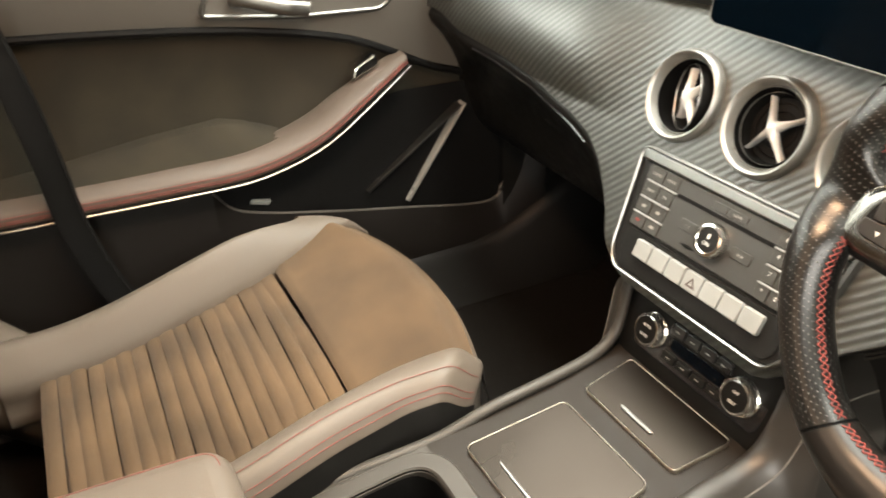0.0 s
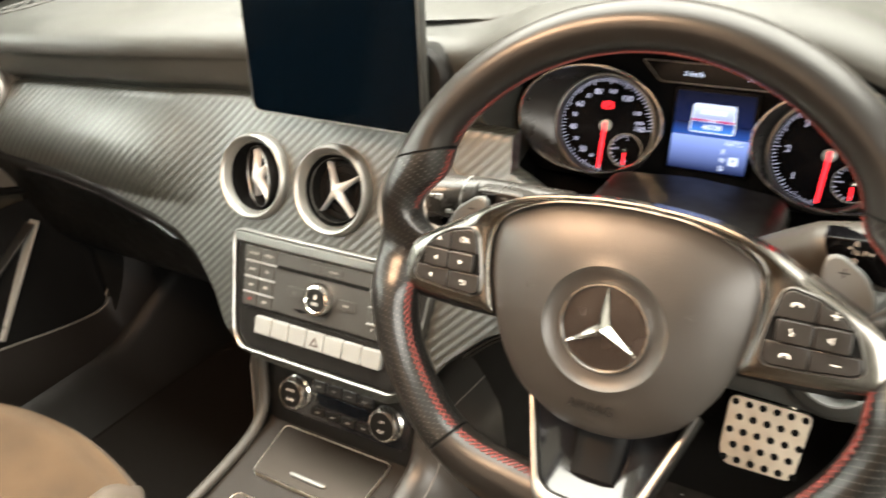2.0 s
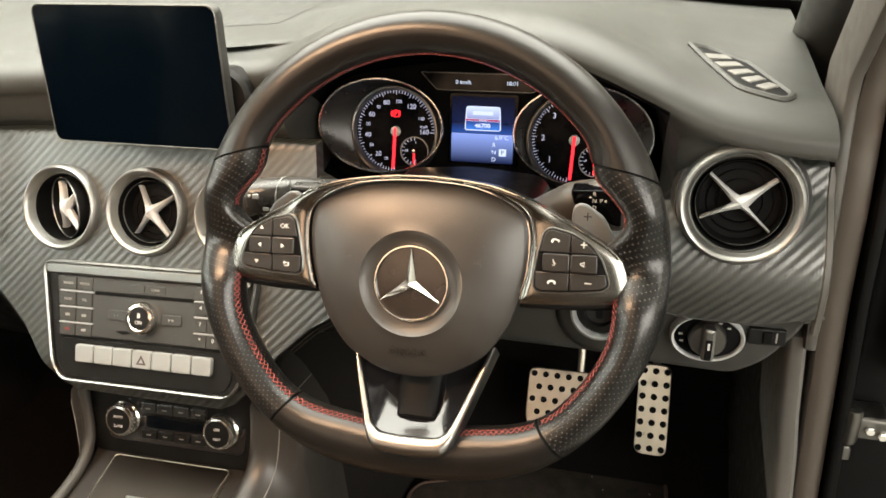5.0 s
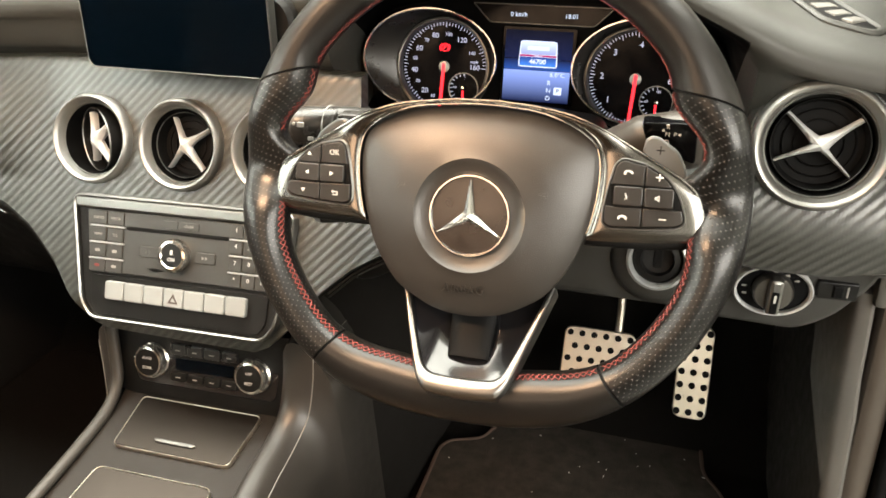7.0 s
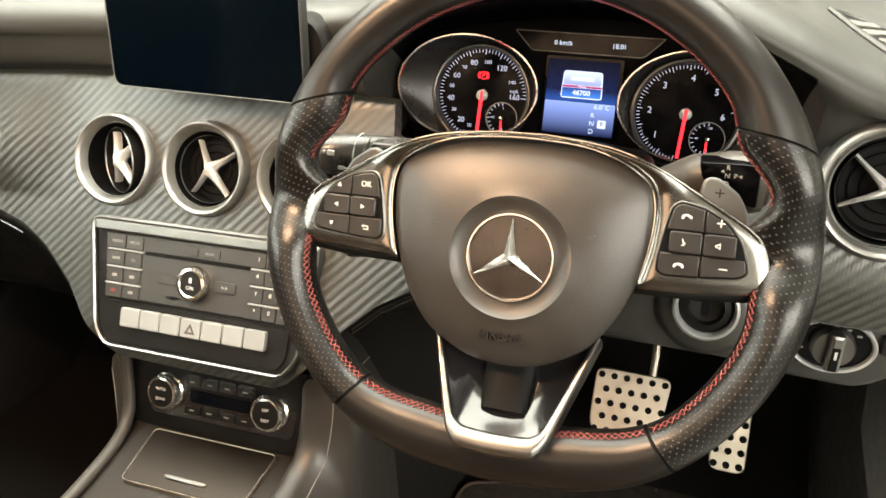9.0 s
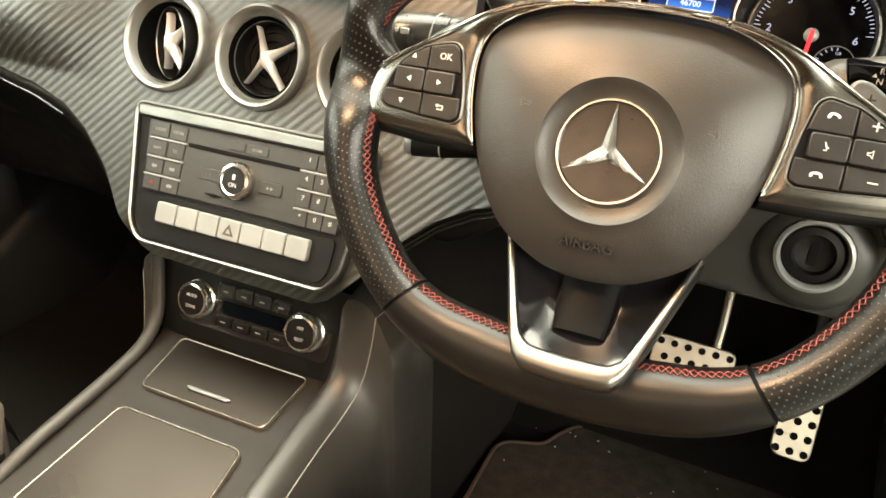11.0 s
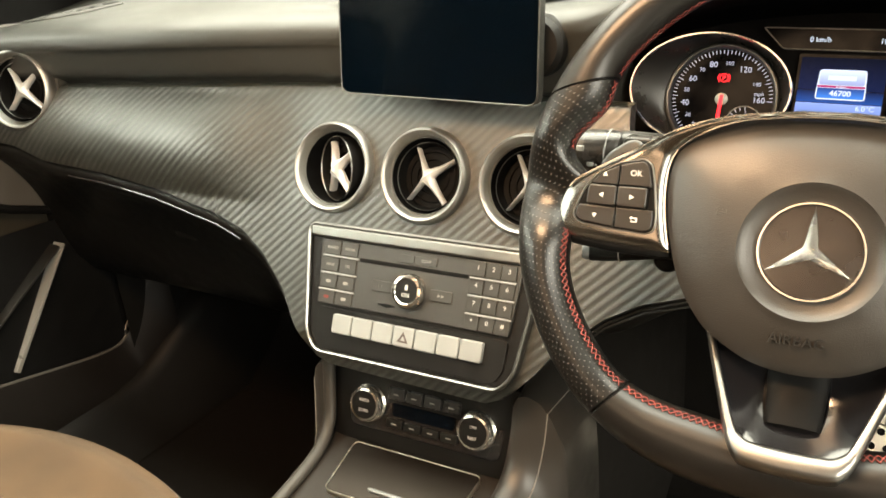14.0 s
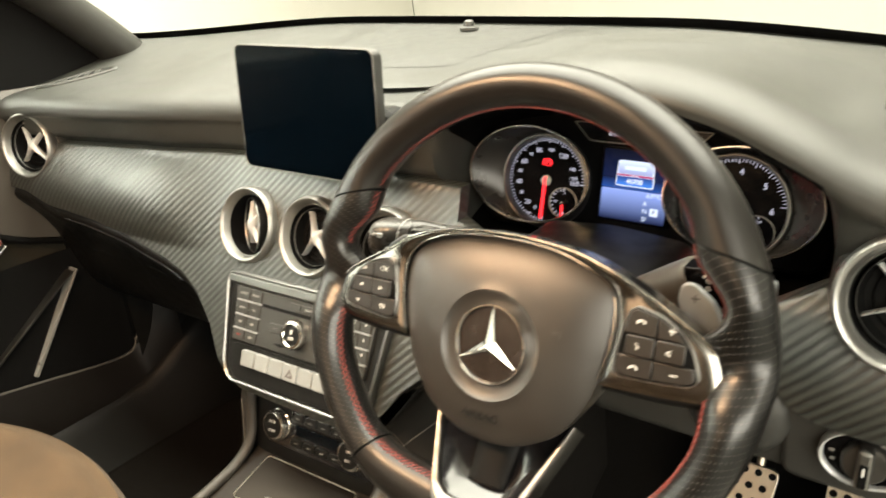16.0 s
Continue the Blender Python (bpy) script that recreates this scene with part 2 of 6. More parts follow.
def perforated_material():
    """Black leather with rows of small round holes."""
    m = material("perforated_leather", (0.02, 0.019, 0.018), 0.30, bump=0, spec=0.42, rough_vary=0.0)
    nt = m.node_tree
    b = nt.nodes["Principled BSDF"]
    mp = nt.nodes.new("ShaderNodeMapping")
    mp.inputs["Rotation"].default_value = (0, 0, radians(45))
    nt.links.new(nt.nodes.new("ShaderNodeTexCoord").outputs["UV"], mp.inputs["Vector"])
    vo = nt.nodes.new("ShaderNodeTexVoronoi")
    vo.voronoi_dimensions, vo.inputs["Scale"].default_value, vo.inputs["Randomness"].default_value = "2D", 1 / 0.0036, 0.0
    nt.links.new(mp.outputs[0], vo.inputs["Vector"])
    hole = nt.nodes.new("ShaderNodeMapRange")
    hole.inputs["From Min"].default_value, hole.inputs["From Max"].default_value = 0.085, 0.15
    hole.inputs["To Min"].default_value, hole.inputs["To Max"].default_value = 1.0, 0.0
    nt.links.new(vo.outputs["Distance"], hole.inputs["Value"])
    mix = nt.nodes.new("ShaderNodeMix")
    mix.data_type = "RGBA"
    # holes coloured paler than the leather, for light caught on their rims
    mix.inputs["A"].default_value, mix.inputs["B"].default_value = (0.0038, 0.0036, 0.0034, 1), (0.062, 0.059, 0.053, 1)
    nt.links.new(hole.outputs["Result"], mix.inputs["Factor"])
    nt.links.new(mix.outputs["Result"], b.inputs["Base Color"])
    bp = nt.nodes.new("ShaderNodeBump")
    bp.invert = True
    bp.inputs["Strength"].default_value, bp.inputs["Distance"].default_value = 0.6, 0.0005
    nt.links.new(hole.outputs["Result"], bp.inputs["Height"])
    nt.links.new(bp.outputs["Normal"], b.inputs["Normal"])
    return m


def glass_material():
    m = bpy.data.materials.new("clear_glass")
    m.use_nodes = True
    b = m.node_tree.nodes["Principled BSDF"]
    b.inputs["Transmission Weight"].default_value, b.inputs["Roughness"].default_value, b.inputs["IOR"].default_value = 1.0, 0.0, 1.1
    return m


LEATHER = material("black_leather", (0.0055, 0.0048, 0.0041), 0.33, spec=0.43, vary=0.1, rough_vary=0.0, bump=0.16, grain=900, depth=0.0003)
PERF = perforated_material()
CARBON = weave_material()
DASH = material("soft_dash_skin", (0.0215, 0.022, 0.0195), 0.46, spec=0.38, vary=0.08, scale=9, bump=0.5, grain=1300, depth=0.0003)
PAD = material("airbag_skin", (0.021, 0.0185, 0.0158), 0.36, vary=0.08, scale=15, bump=0.5, grain=1300, depth=0.0003)
PLASTIC = material("dark_plastic", (0.0048, 0.0047, 0.0044), 0.42, spec=0.2, bump=0.4, grain=1200, depth=0.0003)
GREY = material("grey_plastic", (0.0215, 0.0215, 0.0195), 0.42, vary=0.08, bump=0.4, grain=1200, depth=0.0003)
GLOSS = material("gloss_black", (0.006, 0.006, 0.007), 0.12, vary=0.1, bump=0, coat=0.6, rough_vary=0.04)
SCREEN = material("screen_glass", (0.0005, 0.0016, 0.0032), 0.10, vary=0.1, bump=0, rough_vary=0.03, spec=0.16)
COWL = material("cowl_plastic", (0.017, 0.017, 0.0165), 0.30, 0.3, vary=0.1, bump=0)
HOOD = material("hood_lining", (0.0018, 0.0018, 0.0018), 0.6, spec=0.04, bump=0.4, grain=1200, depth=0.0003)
SILVER = material("satin_silver", (0.20, 0.199, 0.191), 0.36, 1.0, vary=0.05, bump=0.08, grain=1500, depth=0.0002)
DARKMETAL = material("smoked_metal", (0.20, 0.192, 0.178), 0.22, 1.0, vary=0.03, bump=0, rough_vary=0.02)
CHROME = material("chrome", (0.72, 0.71, 0.68), 0.19, 1.0, vary=0.03, bump=0, rough_vary=0.03)
STEEL = material("brushed_steel", (0.66, 0.61, 0.52), 0.35, 1.0, vary=0.1, bump=0.2)
SATIN = material("silver_paint", (0.46, 0.47, 0.47), 0.34, 0.35, vary=0.04, bump=0.05)
MIDMETAL = material("satin_grey_metal", (0.125, 0.12, 0.113), 0.38, 1.0, vary=0.05, bump=0.05)
BRONZE = material("graphite_lid", (0.029, 0.0240, 0.0200), 0.33, 0.85, vary=0.06, scale=6, bump=0.03, grain=1500, depth=0.0001)
SUEDE = material("brown_suede", (0.049, 0.0308, 0.0166), 0.95, vary=0.38, contrast=0.22, scale=11, bump=0.6, grain=1600, sheen=0.06, depth=0.0005, spec=0.2)
SEATSKIN = material("seat_leather", (0.066, 0.0545, 0.0435), 0.54, spec=0.32, vary=0.1, scale=25, bump=0.5, grain=900, depth=0.0004)
REDTHREAD = material("red_thread", (0.135, 0.022, 0.017), 0.75, vary=0.2, bump=0.3)
CARPET = material("carpet", (0.0055, 0.0049, 0.0043), 0.95, vary=0.3, scale=90, bump=1.0, grain=900, depth=0.002, spec=0.08)
RUBBER = material("rubber", (0.0022, 0.0022, 0.0022), 0.6, bump=0.2, spec=0.1)
WHITE = material("white_print", (0.45, 0.445, 0.42), 0.6, vary=0.03, bump=0)
DIMPRINT = material("grey_print", (0.20, 0.195, 0.18), 0.6, vary=0.03, bump=0)
LIGHTGREY = material("silver_key", (0.235, 0.243, 0.24), 0.38, 0.35, vary=0.04, bump=0.1)
FLANK = material("flank_skin", (0.023, 0.0212, 0.0187), 0.40, vary=0.08, bump=0.4, grain=1100, depth=0.0003)
PAINT = material("body_paint", (0.068, 0.055, 0.044), 0.38, 0.2, vary=0.06, bump=0.1, coat=0.3)
TRIMGREY = material("grey_trim", (0.150, 0.141, 0.127), 0.45, vary=0.08, bump=0.4, grain=1100, depth=0.0003)
BADGE = material("badge_ground_gloss", (0.016, 0.012, 0.010), 0.22, vary=0.1, bump=0)
DIAL = material("dial_black", (0.002, 0.002, 0.0024), 0.16, vary=0.1, bump=0, spec=0.12)
PADDLE = material("paddle_paint", (0.12, 0.125, 0.125), 0.35, 0.4, vary=0.05, bump=0.05)
STALK = material("stalk_plastic", (0.021, 0.0190, 0.0168), 0.30, vary=0.08, bump=0.2)
DOORTOP = material("door_top_skin", (0.048, 0.0445, 0.039), 0.45, vary=0.08, bump=0.4, grain=1200, depth=0.0003)
MATPILE = material("mat_pile", (0.031, 0.0272, 0.0234), 0.95, vary=0.35, scale=60, contrast=0.25, bump=1.0, grain=700, depth=0.002, spec=0.05)
KICK = material("kick_trim_grey", (0.115, 0.109, 0.10), 0.45, vary=0.08, bump=0.4, grain=1100, depth=0.0003)
CONTOP = material("console_top_skin", (0.0125, 0.0102, 0.0082), 0.50, spec=0.2, vary=0.1, bump=0.5, grain=1200, depth=0.0003)
ROCKER = material("rocker_satin", (0.018, 0.018, 0.0175), 0.30, 0.2, vary=0.05, bump=0.05)
VENTRING = material("vent_satin", (0.30, 0.299, 0.288), 0.42, 1.0, rough_vary=0.01, vary=0.05, bump=0.05, grain=1500, depth=0.0002)
LITSLAT = material("lit_vent_slat", (0.085, 0.082, 0.074), 0.5, vary=0.08, bump=0.3, grain=1100, depth=0.0003)
BLADE = material("blade_silver", (0.24, 0.235, 0.22), 0.35, 0.35, vary=0.05, bump=0.05)
GRILLE = material("speaker_grille_skin", (0.0185, 0.0188, 0.0168), 0.50, spec=0.38, vary=0.05, bump=0.8, grain=900, depth=0.0004)
LINING = material("roof_cloth", (0.085, 0.080, 0.07), 0.9, vary=0.08, bump=0.5, grain=1500, depth=0.0005)
OLIVE = material("door_suede", (0.0165, 0.0140, 0.0098), 0.9, contrast=0.2, vary=0.26, scale=14, bump=0.6, grain=1500, depth=0.0005, spec=0.15)
WALL = material("garage_wall", (0.86, 0.845, 0.79), 0.8, vary=0.05, scale=1.5, bump=0.3, grain=60, depth=0.002)
CONCRETE = material("garage_floor", (0.30, 0.29, 0.27), 0.6, vary=0.2, scale=2.0, bump=0.3, grain=80, depth=0.002)
REDGLOW = glowing("red_glow", (1.0, 0.02, 0.03), 3.6)
WHITEGLOW = glowing("dial_white", (0.78, 0.78, 1.0), 0.85)
PALEGLOW = glowing("screen_pale", (0.70, 0.80, 1.0), 1.35)
GLASS = glass_material()

KNEESOFT = material("knee_pad_skin", (0.0100, 0.0094, 0.0082), 0.50, spec=0.3, vary=0.1, bump=0.4, grain=1100, depth=0.0003)
POCKET = material("door_pocket_skin", (0.0045, 0.0037, 0.0032), 0.5, spec=0.14, vary=0.1, bump=0.4, grain=1100, depth=0.0003)
ARMSKIN = material("armrest_leather", (0.056, 0.0435, 0.035), 0.5, spec=0.3, vary=0.1, scale=25, bump=0.5, grain=900, depth=0.0004)
KEYSKIN = material("key_skin", (0.010, 0.0085, 0.0072), 0.38, spec=0.4, vary=0.06, bump=0.2, grain=1200, depth=0.0002)
SPOKEMETAL = material("satin_spoke", (0.235, 0.228, 0.216), 0.34, 1.0, vary=0.03, bump=0.03, rough_vary=0.02)
GEARSKIN = material("gear_stalk_skin", (0.030, 0.0265, 0.022), 0.40, vary=0.06, bump=0.2)

LEVEL = Matrix.Translation((0, 0, 0.55)) @ Matrix.Rotation(radians(-1.6), 4, "Y") @ Matrix.Translation((0, 0, -0.55))

# ---- the garage round the car ----
part("ground", box("g", -4, 4, -4, 6, -0.40, -0.35, 0.01), CONCRETE)
tagged(bpy.data.objects["ground"], "grey concrete garage floor under the car", "floor", kind="structure")
for nm, dims in (("wall_north", (-4, 4, 6, 6.2, -0.35, 3.0)), ("wall_south", (-4, 4, -4.2, -4, -0.35, 3.0)),
                 ("wall_east", (4, 4.2, -4, 6, -0.35, 3.0)), ("wall_west", (-4.2, -4, -4, 6, -0.35, 3.0))):
    tagged(part(nm, box(nm, *dims, 0.01), WALL), "cream painted plain garage wall", "wall", kind="structure")
tagged(part("ceiling", box("c", -4.2, 4.2, -4.2, 6.2, 3.0, 3.1, 0.01), WALL), "cream painted plain garage ceiling", "ceiling", kind="structure")

# ---- dashboard: outlines across the car ----
XS_LIP = [-0.76, -0.66, -0.58, -0.42, -0.30, -0.15, -0.07, 0.13, 0.20, 0.27, 0.345, 0.40, 0.45, 0.50, 0.55, 0.60, 0.66, 0.72]
ZS_LIP = [0.648, 0.656, 0.666, 0.674, 0.680, 0.684, 0.685, 0.697, 0.722, 0.738, 0.746, 0.742, 0.730, 0.708, 0.684, 0.673, 0.667, 0.66]


def lip_z(x):
    return spline(x, XS_LIP, ZS_LIP)


def lip_y(x):
    return spline(x, [-0.76, -0.58, -0.42, -0.30, -0.10, 0.06, 0.15, 0.25, 0.72], [-0.004, -0.004, -0.002, 0.005, 0.045, 0.05, 0.035, 0.0, -0.005])


def rear_y(x):
    return 0.435 - 0.32 * max(0.0, abs(x - 0.05) - 0.08) ** 2.0


def rear_z(x):
    return 0.738 - 0.02 * ease(0.25, 0.70, abs(x))


def cave(x):
    """1 where the instruments' hollow opens under the hood."""
    return ease(0.150, 0.185, x) * (1 - ease(0.505, 0.535, x))


TRIM_X = [-0.76, -0.60, -0.545, -0.44, -0.35, -0.26, -0.22, -0.19, -0.156, -0.135, -0.117, -0.105, -0.09, 0.0,
          0.09, 0.105, 0.117, 0.135, 0.156, 0.19, 0.22, 0.26, 0.35, 0.462, 0.49, 0.502, 0.516, 0.535, 0.56, 0.61, 0.66, 0.74]
TRIM_Z = [0.535, 0.528, 0.513, 0.509, 0.499, 0.484, 0.471, 0.452, 0.42, 0.39, 0.370, 0.358, 0.353, 0.353,
          0.354, 0.361, 0.373, 0.392, 0.42, 0.450, 0.468, 0.482, 0.49, 0.556, 0.545, 0.535, 0.5126, 0.504, 0.501, 0.501, 0.514, 0.520]


def trim_low(x):
    return float(np.interp(x, TRIM_X, TRIM_Z))


def trim_top(x):
    if 0.05 < x < 0.40:
        return float(np.interp(x, [0.05, 0.183, 0.187, 0.24, 0.40], [0.6195, 0.6195, 0.590, 0.575, 0.56]))
    return spline(x, [-0.76, -0.50, -0.32, -0.16, -0.05, 0.05, 0.40, 0.45, 0.53, 0.60, 0.74],
                  [0.590, 0.603, 0.612, 0.619, 0.620, 0.6195, 0.56, 0.56, 0.60, 0.628, 0.63])


def trim_y(x, z):
    """The face of the carbon-look trim: near upright at the sides, leaning back in the middle."""
    side = 0.024 + (z - 0.605) * 0.37 - 0.019 * math.sin(math.pi * min(1, max(0, (z - 0.50) / 0.11)))
    mid = -0.0295 + (z - 0.444) * 0.4245 + 0.012 * ease(0.386, 0.352, z)
    w = 1 - ease(0.15, 0.30, abs(x))
    return side * (1 - w) + mid * w


dashboard = thing("dashboard", None, "soft dark dashboard with carbon-look trim under a hooded instrument cluster", "dashboard")

rows = []
for x in np.linspace(-0.76, 0.650, 142):
    lz, ly, ry, rz, c = lip_z(x), lip_y(x), rear_y(x), rear_z(x), cave(x)
    tz = trim_top(x)
    ty = trim_y(x, tz)
    top = [(ry + 0.02, rz - 0.02), (ry, rz), (ry - 0.03, rz + 0.002), (0.22, 0.5 * (rz + lz) + 0.014), (0.10, lz + 0.020 * (1 - 0.4 * c)),
           (ly + 0.045, lz + 0.013), (ly + 0.016, lz + 0.006), (ly + 0.003, lz - 0.003), (ly, lz - 0.012)]
    plain = [(ly + 0.001, lz - 0.020), (ly * 0.75 + ty * 0.25 + 0.002, lz * 0.6 + tz * 0.4), (ly * 0.4 + ty * 0.6 + 0.004, lz * 0.25 + tz * 0.75), (ty + 0.008, tz + 0.008), (ty + 0.014, tz + 0.003), (ty + 0.022, tz - 0.012), (ty + 0.03, tz - 0.05)]
    hollow = [(ly + 0.008, lz - 0.020), (0.05, lz - 0.026), (0.115, lz - 0.045), (0.145, 0.64), (0.148, 0.575), (0.10, 0.562), (0.02, 0.552)]
    pts = top + [tuple(np.array(p) * (1 - c) + np.array(h) * c) for p, h in zip(plain, hollow)]
    pts = smooth_path(pts, 60)
    rows.append([(x, float(p[0]), float(p[1])) for p in pts])


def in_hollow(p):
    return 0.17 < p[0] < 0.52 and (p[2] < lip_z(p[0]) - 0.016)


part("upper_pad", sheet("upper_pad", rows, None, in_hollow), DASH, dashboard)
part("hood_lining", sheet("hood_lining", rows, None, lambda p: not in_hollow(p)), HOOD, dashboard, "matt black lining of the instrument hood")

# grey grained insert and light sensor on top, in front of the windscreen


def top_height(x, y):
    """Height of the pad's top at a place between lip and windscreen."""
    lz, ly, ry, rz, c = lip_z(x), lip_y(x), rear_y(x), rear_z(x), cave(x)
    p = smooth_path([(ry, rz), (ry - 0.03, rz + 0.002), (0.22, 0.5 * (rz + lz) + 0.014), (0.10, lz + 0.020 * (1 - 0.4 * c)), (ly + 0.045, lz + 0.013), (ly + 0.016, lz + 0.006)], 60)
    return float(np.interp(y, p[::-1, 0], p[::-1, 1]))


def on_top(name, outline, lift, n=14):
    """A thin skin laid on the pad inside a four-sided outline."""
    a, b, c, d = (np.array(v, float) for v in outline)
    rws = []
    for i in range(n + 1):
        f = i / n
        p, q = a + (d - a) * f, b + (c - b) * f
        row = []
        for j in range(n + 1):
            s = p + (q - p) * j / n
            row.append((s[0], s[1], top_height(s[0], s[1]) + lift))
        rws.append(row)
    return sheet(name, rws)


part("speaker_grille", on_top("speaker_grille", [(-0.04, 0.150), (0.10, 0.160), (0.135, 0.395), (-0.20, 0.395)], 0.0004), GRILLE, dashboard, "grey grained centre speaker insert")
sensor = part("light_sensor", lathe("light_sensor", [(0.013, -0.002), (0.013, 0.002), (0.008, 0.004), (0.007, 0.010), (0.004, 0.012), (0.0, 0.0125)], 20), GREY, dashboard)
sensor.location = (-0.012, 0.360, top_height(-0.012, 0.36) + 0.003)

# carbon-look trim
rows, uvs = [], []
xs = sorted(set([round(float(v), 4) for v in np.linspace(-0.655, 0.655, 200)] + [round(s * float(v), 4) for v in np.linspace(0.088, 0.20, 40) for s in (-1, 1)] + [0.1825, 0.1832, 0.1868]))
for x in xs:
    lo, hi = trim_low(x), trim_top(x)
    row = []
    for j in range(41):
        z = lo + (hi - lo) * j / 40
        row.append((x, trim_y(x, z), z))
        uvs.append((x, z * 1.02))
    edge = 0.006
    row = [(x, trim_y(x, lo) + 0.012, lo + 0.001), (x, trim_y(x, lo) + 0.003, lo - 0.0012)] + row + [(x, trim_y(x, hi) + 0.003, hi + 0.002), (x, trim_y(x, hi) + edge + 0.012, hi + 0.003)]
    k = len(uvs) - 41
    uvs[k:k] = [(x, lo - 0.012), (x, lo - 0.003)]
    uvs += [(x, hi * 1.02 + 0.003), (x, hi * 1.02 + 0.014)]
    rows.append(row)
VENTS = [(-0.1135, 0.5440, 0.0400), (-0.0060, 0.5470, 0.0400), (0.1015, 0.5498, 0.0400), (-0.586, 0.598, 0.045), (0.584, 0.607, 0.045)]


def in_vent(p):
    return 0.285 < p[0] < 0.462 or any(math.hypot(p[0] - a, p[2] - b) < r for a, b, r in VENTS)


part("carbon_trim", sheet("carbon_trim", rows, uvs, in_vent), CARBON, dashboard, "dark carbon-weave trim panel")

# glovebox face under the passenger trim and the dark lower panels
rows = []
for x in np.linspace(-0.70, -0.155, 56):
    lo = trim_low(max(x, -0.60))
    y0 = trim_y(x, lo)
    s = ease(-0.30, -0.16, x)
    prof = [(y0 + 0.02, lo + 0.004), (y0 + 0.004, lo - 0.006), (y0 + 0.006, lo - 0.022), (y0 + 0.03, lo - 0.05), (y0 + 0.06, lo - 0.10), (y0 + 0.11 + 0.03 * s, 0.31), (0.22, 0.255), (0.34, 0.24)]
    rows.append([(x, a, b) for a, b in smooth_path(prof, 26)])
glove = part("glovebox_lid", sheet("glovebox_lid", rows), PLASTIC, dashboard, "black glovebox front")
pts = [(x, trim_y(x, trim_low(x)) - 0.002, trim_low(x) - 0.012) for x in np.linspace(-0.50, -0.222, 26)]
part("glove_edge", tube("glove_edge", pts, 0.0012, 0.0012, seg=6), GLOSS, glove, "glossy edge line of the glovebox")
part("glove_catch", box("glove_catch", -0.385, -0.325, -0.004, 0.008, -0.005, 0.005, 0.003), PLASTIC, glove, "", pose(0, 0.035, 0.425, 20, 0, 0))


def twisted(profile_at, x0, x1, n, name):
    return sheet(name, [[(x, a, b) for a, b in smooth_path(profile_at(x), 24)] for x in np.linspace(x0, x1, n)])


def knee(x):
    lo = trim_low(x)
    y0 = trim_y(x, lo)
    d = 0.05 * ease(0.36, 0.24, x)
    zl = 0.434 + 0.055 * ease(0.61, 0.66, x) - 0.05 * ease(0.26, 0.16, x)
    return [(y0 + 0.02, lo + 0.004), (y0 + 0.006, lo - 0.004), (0.010 + d, lo - 0.014), (0.012 + d, zl + 0.016), (0.016 + d, zl + 0.003), (0.035 + d, zl - 0.002), (0.10, zl), (0.22, zl + 0.015), (0.40, zl + 0.02)]


part("knee_pad", twisted(knee, 0.155, 0.352, 24, "knee_pad"), KNEESOFT, dashboard, "soft dark pad between console and steering column")
part("knee_panel", twisted(knee, 0.352, 0.664, 34, "knee_panel"), GREY, dashboard, "grey plastic panel under the steering column")
for d in (0.0075, 0.0125):
    part("pad_seam", tube("pad_seam", [(x, trim_y(x, trim_low(x)) + 0.006 + 0.3 * d, trim_low(x) - d) for x in np.linspace(0.165, 0.345, 30)], 0.0010, 0.0010, up=(0, 0, 1), seg=6), GREY, dashboard, "raised stitched seam under the trim")

# right lower switch panel
panel_r = plate("switch_panel", rounded([(0.512, 0.512), (0.514, 0.436), (0.600, 0.434), (0.627, 0.452), (0.653, 0.488), (0.66, 0.524)], 0.012), 0.0, 0.02, 0.004)
part("switch_panel", panel_r, GREY, dashboard, "grey plastic light-switch panel", pose(0, 0.026, 0, 90, 0, 0))

# windscreen vent on the driver's corner of the dash


def draped(me, lift=0.0):
    """Lays a flat mesh, drawn in plan, onto the pad's top."""
    for v in me.vertices:
        v.co.z += top_height(v.co.x, max(v.co.y, 0.02)) + lift
    me.update()
    return me


def demister(side, n):
    fv = rounded([(side * x, y) for x, y in FV], 0.010, 5)
    demist = part("demister_vent", draped(band("demister_vent", fv, 0.007, -0.004, 0.0035, 0.002)), DASH, dashboard, "sunken windscreen vent, its driver side slats coloured as lit")
    part("vent_shaft", draped(plate("vent_shaft", inset(fv, 0.006), -0.003, 0.0012, 0.0003)), RUBBER, demist, "dark vent opening")
    for k in range(n):
        f = (k + 0.75) / 5.3
        a, b = np.array((0.540, 0.118)) * (1 - f) + np.array((0.600, 0.050)) * f, np.array((0.566, 0.136)) * (1 - f) + np.array((0.612, 0.066)) * f
        d = (b - a)
        w = np.array((d[1], -d[0])) / np.linalg.norm(d) * 0.0052
        quad = rounded([(side * q[0], q[1]) for q in (a + w, b + w, b - w, a - w)], 0.0015, 2)
        # slats on the driver's side: light from above put into a paler colour
        part("slat", draped(plate("slat", quad, 0.0, 0.0034, 0.0014)), LITSLAT if side > 0 else DASH, demist)


FV = [(0.531, 0.136), (0.556, 0.148), (0.594, 0.128), (0.626, 0.056), (0.614, 0.036), (0.574, 0.046), (0.552, 0.094)]
demister(1, 5)
demister(-1, 5)

# left and right end caps of the dash
cap_rows = []
for z in np.linspace(0.497, 0.632, 20):
    y0 = trim_y(0.655, z)
    cap_rows.append([(0.653, y0 + 0.002, z), (0.656, y0 - 0.001, z), (0.661, y0 + 0.002, z), (0.664, y0 + 0.012, z), (0.664, y0 + 0.05, z)])
part("end_cap", sheet("end_cap", cap_rows), DOORTOP, dashboard, "grey edge strip of the trim")


